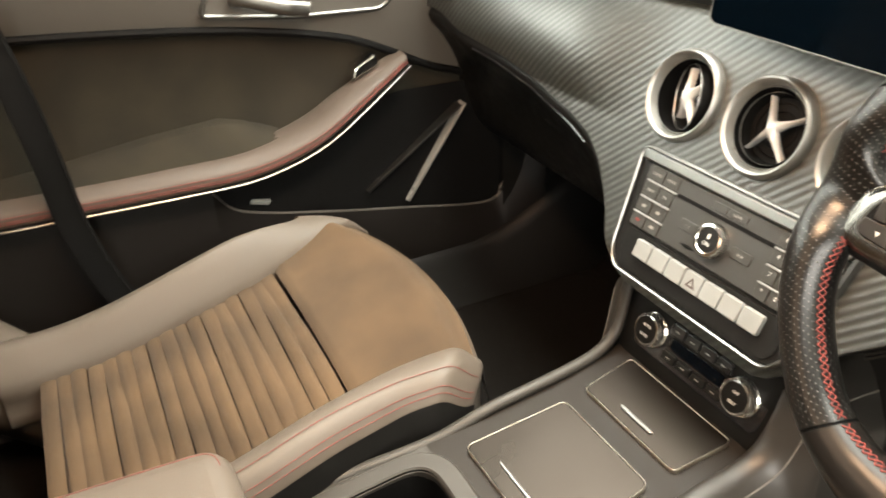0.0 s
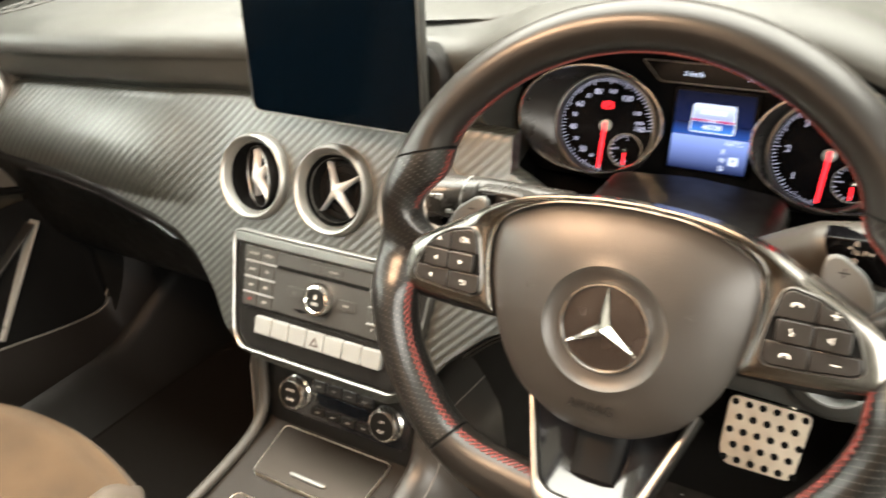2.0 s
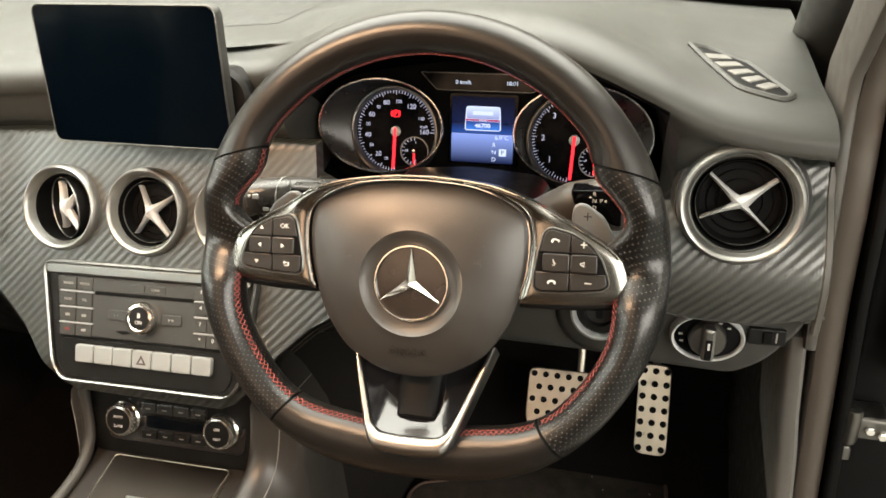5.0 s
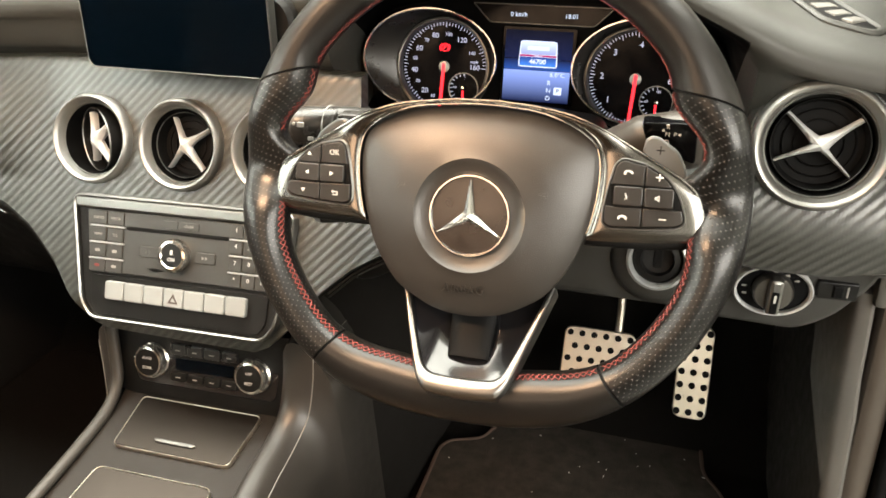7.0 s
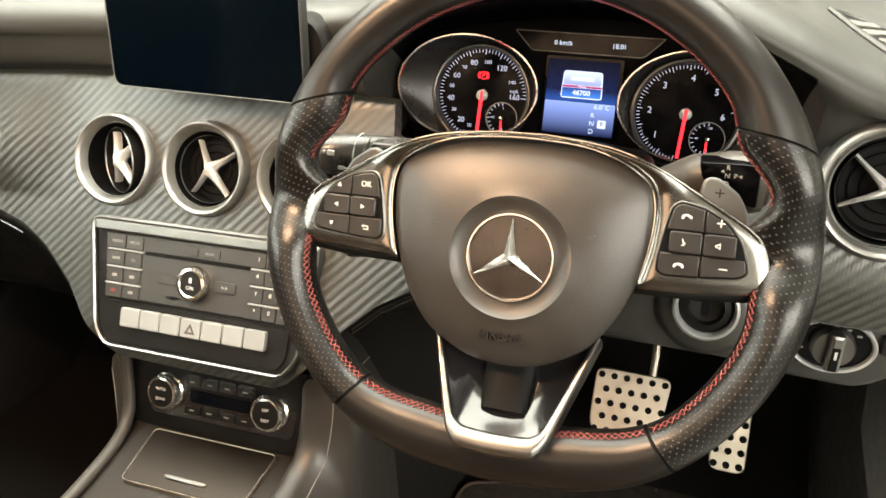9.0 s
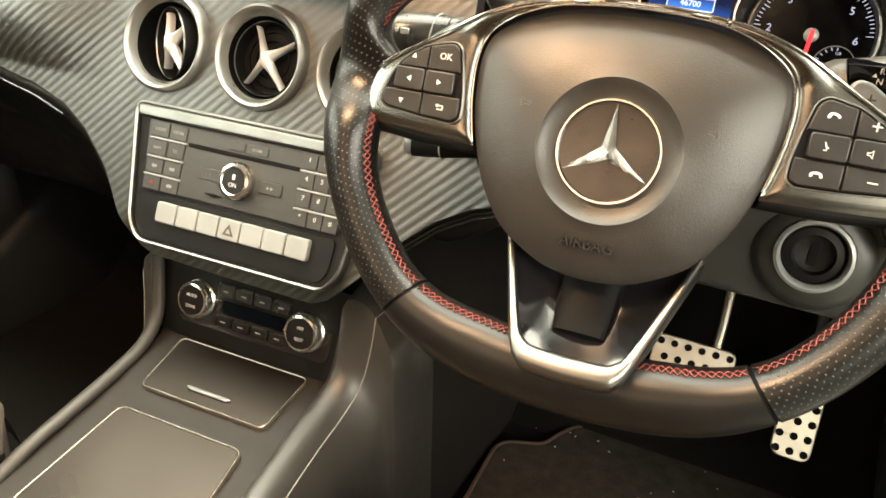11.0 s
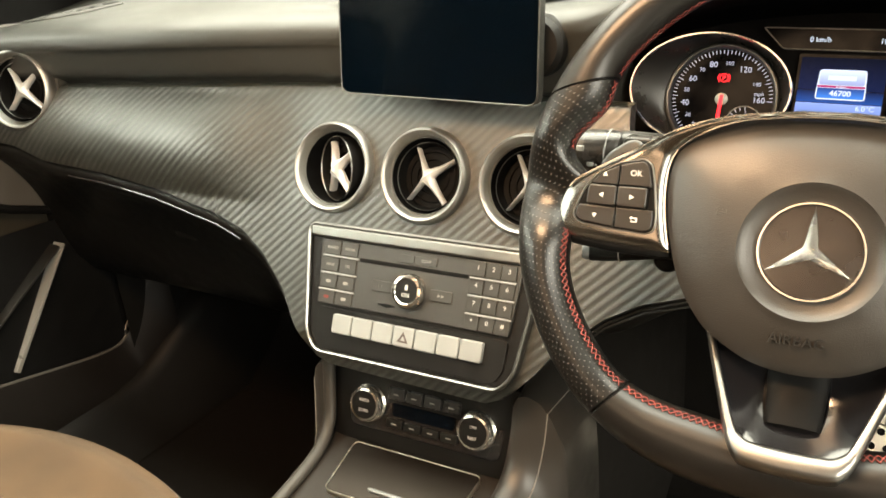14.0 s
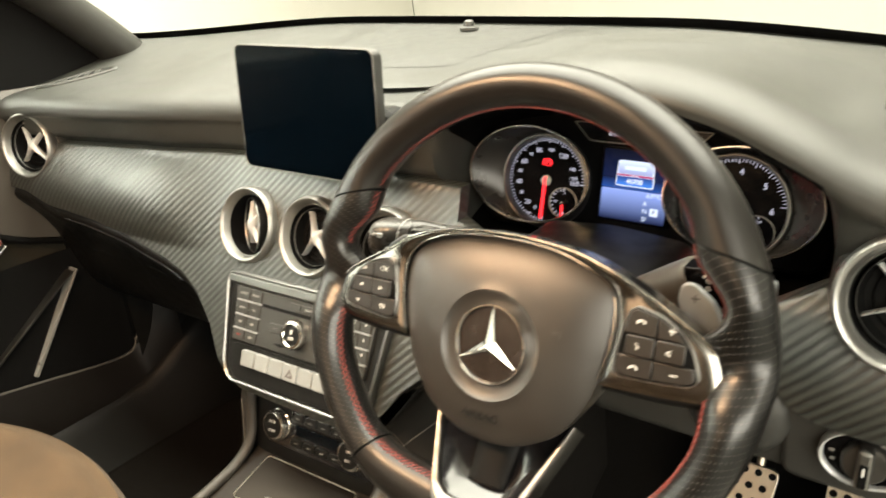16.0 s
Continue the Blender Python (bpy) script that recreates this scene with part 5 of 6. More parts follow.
for x, z, w, h, dz in ((0.1725, 0.6125, 0.0012, 0.0012, 0.0812), (0.1780, 0.6120, 0.0030, 0.0020, 0.0804), (0.1860, 0.6005, 0.0026, 0.0016, 0.0794), (0.1900, 0.6000, 0.0008, 0.0008, 0.0788)):
    part("icon", soft_plate("icon", rounded([(x - w, z - h), (x + w, z - h), (x + w, z + h), (x - w, z + h)], 0.0008, 2), dz - 0.002, dz, 0.0003, 2), DIMPRINT, st1, "", FACE)
st2 = stalk("gear_stalk", [(0.400, -0.034, 0.588, 0.012, 0.012), (0.425, -0.044, 0.603, 0.0155, 0.015), (0.445, -0.053, 0.6140, 0.0190, 0.016), (0.470, -0.058, 0.6195, 0.0205, 0.0165), (0.488, -0.060, 0.6205, 0.0205, 0.0165), (0.494, -0.060, 0.6205, 0.0185, 0.0150)], GEARSKIN, "brown grey gear selector stalk")
win = part("gear_window", soft_plate("gear_window", rounded([(0.4495, 0.6365), (0.4525, 0.6260), (0.4610, 0.6160), (0.4900, 0.6080), (0.4885, 0.6375), (0.4770, 0.6380)], 0.003, 3), 0.060, 0.0772, 0.001, 2), DIAL, st2, "gloss black window with gear letters", FACE)
for w, x, z in (("R", 0.4682, 0.6347), ("N", 0.4683, 0.6290), ("D", 0.4685, 0.6233), ("P", 0.4735, 0.6292)):
    lettering("gear_text", w, 0.0046, pose(x, z, 0.0774), WHITE, win)
for x, z, k in ((0.4652, 0.6322, 1), (0.4766, 0.6294, 0)):
    part("icon", plate("icon", [(x - 0.0012, z - 0.0010), (x + 0.0012, z - 0.0010), (x, z + 0.0012)] if k else [(x + 0.001, z - 0.0012), (x + 0.001, z + 0.0012), (x - 0.0012, z)], 0.0772, 0.0775, 0.0001), WHITE, win)
part("stalk_end", lathe("stalk_end", [(0.0150, 0.0), (0.0150, 0.003), (0.0135, 0.0045), (0.0, 0.0050)], 24), GEARSKIN, st2, "", pose(0.493, -0.060, 0.6205, 0, 90, 0))
part("park_button", soft_plate("park_button", rounded([(-0.008, -0.009), (0.008, -0.009), (0.008, 0.009), (-0.008, 0.009)], 0.003, 3), 0.0, 0.0135, 0.002, 3), PADDLE, st2, "pale grey end button", pose(0.494, -0.060, 0.6205, 0, 90, 0))
st3 = stalk("cruise_stalk", [(0.290, -0.060, 0.556, 0.012, 0.012), (0.255, -0.068, 0.547, 0.0125, 0.013), (0.215, -0.074, 0.539, 0.0115, 0.012), (0.190, -0.072, 0.533, 0.0105, 0.011)], PLASTIC, "black cruise control stalk")
part("stalk_tip", lathe("stalk_tip", [(0.0098, 0), (0.0102, 0.006), (0.009, 0.0085), (0.0, 0.009)], 20), LIGHTGREY, st3, "pale stalk tip", pose(0.191, -0.072, 0.533, 0, -90, 10))
part("stalk_ring", tube("stalk_ring", [(0.2135, -0.074 + 0.0128 * math.cos(a), 0.5385 + 0.0121 * math.sin(a)) for a in np.linspace(1.0, 4.9, 18)], 0.0006, 0.0006, up=(1, 0, 0), seg=5), DIMPRINT, st3)
part("icon", lathe("icon", [(0.0022, 0.0), (0.0022, 0.0007), (0.0016, 0.0007), (0.0016, 0.0)], 16), DIMPRINT, st3, "", pose(0.2325, -0.0845, 0.5445, 80, 0, 0))
lettering("cruise_text", "LIM", 0.0045, pose(0.2460, -0.0832, 0.5480, 80, 0, 0), DIMPRINT, st3)
part("lower_wheel", lathe("lower_wheel", [(0.010, -0.003), (0.011, 0.0), (0.010, 0.003), (0.0, 0.003)], 24), RUBBER, st3, "black thumbwheel", pose(0.246, -0.066, 0.531, 75, 0, 0))

# ---- instrument cluster ----
cluster = thing("instrument_cluster", pose(0.344, 0.100, 0.627, 80, 0, 0), "lit instrument cluster with two round dials and a blue display", "instrument cluster")
CLUSTERBLACK = material("cluster_black", (0.0016, 0.0016, 0.0017), 0.5, spec=0.06, bump=0.2, grain=1200, depth=0.0002)
part("cluster_panel", plate("cluster_panel", rounded([(-0.175, -0.055), (-0.170, 0.050), (-0.11, 0.078), (0.11, 0.078), (0.170, 0.050), (0.175, -0.055)], 0.03, 6), -0.02, -0.006, 0.004), CLUSTERBLACK, cluster)


def glow_gradient(name, low, high, strength):
    """A lit screen field that goes from one colour at its foot to another at its top."""
    m = material(name, (0.004, 0.004, 0.006), 0.3, bump=0, spec=0.05)
    nt = m.node_tree
    b = nt.nodes["Principled BSDF"]
    sep = nt.nodes.new("ShaderNodeSeparateXYZ")
    nt.links.new(nt.nodes.new("ShaderNodeTexCoord").outputs["Generated"], sep.inputs[0])
    mix = nt.nodes.new("ShaderNodeMix")
    mix.data_type = "RGBA"
    mix.inputs["A"].default_value, mix.inputs["B"].default_value = (*low, 1), (*high, 1)
    nt.links.new(sep.outputs[1], mix.inputs["Factor"])
    nt.links.new(mix.outputs["Result"], b.inputs["Emission Color"])
    b.inputs["Emission Strength"].default_value = strength
    return m


def instrument(cx, name, label, start, sweep, figures, ticks, sub_at, needle_at, hood):
    """One round dial; figures are (angle, text, size)."""
    g = part(name, lathe(name, [(0.0515, -0.006), (0.0520, 0.001), (0.0505, 0.0032), (0.0485, 0.0035), (0.0470, 0.001), (0.0468, -0.004)], 72), SILVER, cluster, label, pose(cx, -0.0035, 0) @ Matrix.Diagonal((0.93, 0.93, 1, 1)))
    part("dial_face", lathe("dial_face", [(0.0470, -0.005), (0.0470, -0.003), (0.0, -0.003)], 64), DIAL, g)
    lo = joined("tick", [(box("t", 0.0425 if k % 5 else 0.0405, 0.0457, -0.00028, 0.00028, -0.0030, -0.0022, 0.0001), pose(0, 0, 0, 0, 0, start + sweep * k / ticks)) for k in range(ticks + 1)])
    part("tick_scale", lo, WHITEGLOW, g, "glowing tick marks")
    for f, txt, size in figures:
        a = radians(f)
        lettering("figure", txt, size, pose(0.0335 * math.cos(a), 0.0335 * math.sin(a), -0.0022), WHITEGLOW, g)
    part("needle", plate("needle", [(-0.0015, 0.004), (0.0015, 0.004), (0.0014, -0.042), (-0.0014, -0.042)], -0.0005, 0.0008, 0.0003), REDGLOW, g, "glowing red needle", pose(0, 0, 0, 0, 0, needle_at))
    part("needle_cap", lathe("needle_cap", [(0.0058, -0.003), (0.0058, -0.001), (0.003, 0.0003), (0.0, 0.0003)], 24), LIGHTGREY, g)
    sx, sy = sub_at
    part("small_ring", lathe("small_ring", [(0.0165, -0.003), (0.0165, -0.0012), (0.0158, -0.0012), (0.0158, -0.003)], 40), DIMPRINT, g, "", pose(sx, sy, 0))
    part("small_ticks", joined("small_ticks", [(box("t", 0.0125, 0.0152, -0.0003, 0.0003, -0.0030, -0.0022, 0.0001), pose(sx, sy, 0, 0, 0, 90 + 180 * k / 10)) for k in range(11)]), WHITEGLOW, g)
    for txt, fx, fy in (("0", 0.001, -0.0110), ("60" if cx > 0 else "1/2", -0.0095, 0.0005), ("120" if cx > 0 else "1", 0.001, 0.0105)):
        lettering("figure", txt, 0.0032, pose(sx + fx, sy + fy, -0.0022), WHITEGLOW, g)
    part("needle", plate("needle", [(-0.0008, 0.002), (0.0008, 0.002), (0.0008, -0.0135), (-0.0008, -0.0135)], -0.0005, 0.0006, 0.0002), REDGLOW, g, "glowing red needle", pose(sx, sy, 0))
    part("needle_cap", lathe("needle_cap", [(0.0022, -0.003), (0.0022, 0.001), (0.0, 0.0016)], 16), DARKMETAL, g, "", pose(sx, sy, 0))
    # the wide chrome cowl round the dial reaches out to the driver, off centre
    rr = []
    for f in np.linspace(0, 1, 8):
        rx, ry = 0.0520 + 0.0195 * f, 0.0520 - 0.0010 * f
        rr.append([(hood * f + rx * math.cos(a), 0.008 * f + ry * math.sin(a), 0.0 + 0.022 * f ** 1.2) for a in np.linspace(0, 2 * math.pi, 64, endpoint=False)])
    part("cowl", rings_mesh("cowl", rr, False, False), COWL, g, "smoked metal cowl")
    part("cowl_edge", tube("cowl_edge", rr[-1] + rr[-1][:2], 0.0013, 0.0013, seg=6), CHROME, g, "thin chrome edge")
    return g


mph = instrument(-0.0955, "speedometer", "lit speedometer dial", 268, -268, [(a, str(v), 0.0076 if v in (20, 40, 60, 80, 120, 160) else 0.0052) for v, a in ((10, 250), (20, 232), (30, 210), (40, 189), (50, 168), (60, 148), (70, 128), (80, 109), (100, 84), (120, 57), (140, 27), (160, 1))], 60, (0.0225, -0.0215), -3, -0.0100)
lettering("unit_text", "mph", 0.005, pose(0.0330, 0.0065, -0.0022), WHITEGLOW, mph)
lamp = part("brake_lamp", lathe("brake_lamp", [(0.0040, -0.003), (0.0040, -0.0020), (0.0034, -0.0020), (0.0034, -0.003)], 28), REDGLOW, mph, "lit red parking brake lamp", pose(0, 0.0200, 0))
lettering("brake_text", "P", 0.0052, pose(0.0, -0.0001, -0.0020), REDGLOW, lamp, 0.0002, 0.0002)
for s in (-1, 1):
    part("lamp_bow", tube("lamp_bow", [(0.0053 * math.cos(a) * s, 0.0053 * math.sin(a), -0.0022) for a in np.linspace(-0.7, 0.7, 9)], 0.0004, 0.0004, seg=5), REDGLOW, lamp)
instrument(0.0910, "rev_counter", "lit rev counter dial", 262, -255, [(a, str(i + 1), 0.0085) for i, a in enumerate((221, 178, 132, 86, 42, 0))], 60, (0.0225, -0.0215), -3, 0.0100)
mid = part("info_display", plate("info_display", rounded([(-0.0375, -0.036), (-0.0375, 0.044), (0.0375, 0.044), (0.0375, -0.036)], 0.003, 3), -0.006, -0.003, 0.0006), DIAL, cluster, "glass information display", pose(-0.0022, -0.0012, 0) @ Matrix.Diagonal((0.95, 0.91, 1, 1)))
part("blue_area", box("blue_area", -0.0345, 0.0335, -0.033, -0.0005, -0.0034, -0.0024, 0.001), glow_gradient("lower_blue", (0.004, 0.010, 0.05), (0.30, 0.42, 0.95), 1.2), mid, "blue lit field")
part("horizon_glow", box("horizon_glow", -0.0345, 0.0335, 0.0000, 0.0110, -0.0034, -0.0025, 0.001), glow_gradient("horizon_blue", (0.02, 0.08, 0.36), (0.004, 0.012, 0.06), 1.2), mid, "deep blue lit field")
part("blue_top", box("blue_top", -0.0345, 0.0335, 0.0115, 0.0405, -0.0034, -0.0026, 0.001), glow_gradient("upper_blue", (0.004, 0.012, 0.06), (0.001, 0.003, 0.012), 1.2), mid, "deep blue lit field")
card = part("trip_card", plate("trip_card", rounded([(-0.0185, 0.030), (-0.0200, 0.003), (0.0200, 0.003), (0.0185, 0.030)], 0.003, 3), -0.0026, -0.0016, 0.0003), PALEGLOW, mid, "pale lit card")
part("card_top", plate("card_top", rounded([(-0.0176, 0.0290), (-0.0180, 0.0162), (0.0180, 0.0162), (0.0176, 0.0290)], 0.0022, 3), -0.0017, -0.0013, 0.0002), glow_gradient("card_sky", (0.30, 0.34, 0.62), (0.66, 0.76, 1.0), 1.35), card)
part("card_band", box("card_band", -0.0188, 0.0188, 0.0138, 0.0158, -0.0017, -0.0012, 0.0002), glowing("card_red", (0.62, 0.04, 0.22), 0.9), card)
part("card_foot", box("card_foot", -0.0186, 0.0186, 0.0042, 0.0134, -0.0017, -0.0013, 0.0002), glow_gradient("card_blue", (0.05, 0.22, 0.75), (0.02, 0.05, 0.25), 1.4), card)
part("text_bar", box("text_bar", -0.0110, 0.0110, 0.0205, 0.0245, -0.0014, -0.0010, 0.0002), PALEGLOW, card, "pale bar of writing")
lettering("unit_text", "miles", 0.0040, pose(0.0, 0.0148, -0.0011), PALEGLOW, card)
lettering("distance_text", "46700", 0.0068, pose(0.0, 0.0086, -0.0011), PALEGLOW, card, 0.0002, 0.0002)
for w, x, y, z in (("6.0°C", 0.021, -0.004, 0.0065), ("R", 0.013, -0.0125, 0.0065), ("N", 0.013, -0.0205, 0.0065), ("D", 0.013, -0.0285, 0.0065)):
    lettering("display_text", w, z, pose(x, y, -0.0022), PALEGLOW, mid)
part("park_box", box("park_box", 0.0185, 0.0265, -0.0245, -0.0165, -0.0024, -0.0018, 0.001), PALEGLOW, mid)
lettering("park_text", "P", 0.006, pose(0.0225, -0.0205, -0.0016), RUBBER, mid)
strip = part("top_display", plate("top_display", rounded([(-0.068, 0.066), (-0.050, 0.048), (0.050, 0.048), (0.068, 0.066)], 0.003, 3), -0.004, 0.0, 0.0006), DIAL, cluster, "narrow black upper display", pose(-0.001, -0.0070, 0))
part("strip_edge", band("strip_edge", rounded([(-0.068, 0.066), (-0.050, 0.048), (0.050, 0.048), (0.068, 0.066)], 0.003, 3), 0.0009, -0.002, 0.0008, 0.0002), SILVER, strip)
lettering("display_text", "0 km/h", 0.0058, pose(-0.022, 0.0565, 0.0006), PALEGLOW, strip)
lettering("display_text", "18:01", 0.0058, pose(0.028, 0.0565, 0.0006), PALEGLOW, strip)

# ---- light switch and ignition ----
lsw = thing("light_switch", pose(0.573, -0.001, 0.475, 88, 0, 2), "round chrome-ringed light switch on the lower dash", "switch")
part("ring", lathe("ring", [(0.0322, -0.01), (0.0322, 0.002), (0.0308, 0.0042), (0.0290, 0.0028), (0.0285, -0.002)], 56, 1.02, 0.74), SATIN, lsw)
part("face", lathe("face", [(0.0288, -0.004), (0.0285, -0.001), (0.0, -0.0005)], 48, 1.02, 0.74), DIAL, lsw)
part("turn_knob", lathe("turn_knob", [(0.0170, -0.002), (0.0165, 0.006), (0.0150, 0.008), (0.0, 0.0085)], 40), MIDMETAL, lsw, "silver turning knob")
part("grip_bar", box("grip_bar", -0.0055, 0.0055, -0.0165, 0.0165, 0.006, 0.017, 0.003), SILVER, lsw)
part("mark", box("mark", -0.003, 0.003, -0.0145, 0.006, 0.0168, 0.0175, 0.001), RUBBER, lsw)
part("mark", box("mark", -0.001, 0.001, -0.004, 0.003, 0.0174, 0.0179, 0.0004), WHITE, lsw)
for k in range(5):
    a = radians(40 + 25 * k + (60 if k > 2 else 0))
    part("mark", box("mark", -0.0018, 0.0018, -0.0008, 0.0008, -0.0008, 0.0004, 0.0003), DIMPRINT, lsw, "", pose(0.0235 * math.cos(a), 0.0165 * math.sin(a), 0))
leveller = thing("headlamp_leveller", pose(0.624, 0.003, 0.480, 88, 0, 2), "small thumbwheel switch beside the light switch", "switch")
part("plate", plate("plate", rounded([(-0.016, -0.008), (-0.016, 0.008), (0.016, 0.008), (0.016, -0.008)], 0.002, 3), -0.006, 0.002, 0.001), PLASTIC, leveller)
part("thumbwheel", box("thumbwheel", -0.004, 0.004, -0.0055, 0.0055, 0.001, 0.004, 0.001), RUBBER, leveller)
part("mark", box("mark", 0.007, 0.0085, -0.005, 0.005, 0.0018, 0.0024, 0.0003), DIMPRINT, leveller)
ignition = thing("ignition_switch", pose(0.475, 0.001, 0.488, 80, 0, -4), "round ignition switch with a silver ring below the dash", "switch")
part("surround", lathe("surround", [(0.046, -0.03), (0.043, -0.009), (0.036, -0.002), (0.0275, 0.0)], 48), GREY, ignition)
part("ring", lathe("ring", [(0.0272, -0.003), (0.0268, 0.003), (0.0245, 0.0042), (0.0228, 0.002), (0.0222, -0.008)], 48), LIGHTGREY, ignition)
part("barrel", lathe("barrel", [(0.0224, -0.006), (0.0200, -0.003), (0.0150, -0.002), (0.0135, -0.008), (0.0, -0.010)], 40), PLASTIC, ignition)
part("key_slot", box("key_slot", -0.004, 0.004, -0.010, 0.010, -0.012, -0.0085, 0.001), RUBBER, ignition)

# ---- pedals ----


def pedal(name, outline, m, cols, rws, label, pin):
    p = thing(name, m, label, "pedal")
    part("pad", plate("pad", rounded(outline, 0.013, 5), -0.004, 0.002, 0.0015), STEEL, p, "brushed steel pad")
    xs = [x for x, y in outline]
    ys = [y for x, y in outline]
    w, h = max(xs) - min(xs), max(ys) - min(ys)
    for r in range(rws):
        for c in range(cols - (r % 2 if cols > 4 else 0)):
            off = 0.5 * (r % 2) if cols > 4 else 0
            x = min(xs) + w * (c + 0.5 + off) / cols
            y = min(ys) + h * (r + 0.5) / rws
            part("rubber_stud", lathe("rubber_stud", [(0.0046, 0.001), (0.0044, 0.0034), (0.0034, 0.0040), (0.0, 0.0032)], 12), RUBBER, p, "", pose(x, y, 0))
    part("arm", tube("arm", smooth_path(pin, 10), 0.0055, 0.0055, up=(1, 0, 0), seg=8), STEEL, p)
    return p


pedal("brake_pedal", [(-0.040, -0.048), (-0.050, -0.030), (-0.050, 0.044), (0.050, 0.044), (0.042, -0.046)], pose(0.419, 0.288, 0.176, 62, 0, 0), 6, 5, "drilled steel brake pedal", [(0.024, 0.030, -0.008), (0.024, 0.075, -0.004), (0.022, 0.13, 0.004), (0.02, 0.22, 0.03)])
pedal("accelerator_pedal", [(-0.022, -0.063), (-0.024, 0.063), (0.020, 0.063), (0.022, -0.063)], pose(0.548, 0.268, 0.195, 66, 0, 0), 3, 7, "tall drilled steel accelerator pedal", [(0, 0.05, -0.006), (0, 0.10, -0.03), (0, 0.16, -0.05)])

# ---- cabin floor, mats, bulkhead ----
floor = part("cabin_floor", box("cabin_floor", -0.66, 0.70, -1.2, 0.60, -0.03, 0.03, 0.005), CARPET)
tagged(floor, "dark carpeted cabin floor", "carpet", kind="structure")
bulk = part("bulkhead", sheet("bulkhead", [[(x, 0.27, 0.028), (x, 0.40, 0.10), (x, 0.47, 0.22), (x, 0.50, 0.40), (x, 0.52, 0.66)] for x in (-0.70, 0, 0.72)]), CARPET)
tagged(bulk, "dark carpeted footwell front", "bulkhead", kind="structure")


def floor_mat(outline, m, label, pile):
    ob = thing("floor_mat", m, label, "floor mat", "floor mats")
    part("carpet", plate("carpet", outline, 0.0, 0.008, 0.003), pile, ob)
    part("binding", tube("binding", [(x, y, 0.006) for x, y in outline + outline[:1]], 0.0035, 0.0035, seg=6), BINDING if pile is MATPILE else CARPET, ob, "stitched edge binding")
    return ob


BINDING = material("mat_binding", (0.055, 0.034, 0.025), 0.8, bump=0.4)
mat_d = rounded([(0.215, -0.40), (0.212, 0.200), (0.222, 0.218), (0.268, 0.236), (0.278, 0.262), (0.300, 0.300), (0.480, 0.335), (0.555, 0.335), (0.578, 0.320), (0.580, 0.250), (0.605, 0.215), (0.62, 0.15), (0.62, -0.40)], 0.03, 5)
floor_mat(mat_d, pose(0, 0, 0.034), "dark carpet floor mat with brown binding in the driver footwell", MATPILE)
mat_p = rounded([(-0.215, -0.40), (-0.215, 0.23), (-0.26, 0.26), (-0.48, 0.26), (-0.515, 0.23), (-0.515, -0.40)], 0.03, 5)
floor_mat([(x, y) for x, y in mat_p][::-1], pose(0, 0, 0.034), "dark carpet floor mat in the passenger footwell", CARPET)
rng = random.Random(5)
specks = []
for k in range(34):
    x, y = rng.uniform(0.23, 0.58), rng.uniform(-0.05, 0.29)
    specks.append((box("s", -0.0005, 0.0005, -rng.uniform(0.0006, 0.004), 0.0006, 0, 0.0008, 0.0002), pose(x, y, 0.0432, 0, 0, rng.uniform(0, 180))))
tagged(part("lint", joined("lint", specks), WHITE), "tiny pale lint on the mat", "lint", kind="stuff")


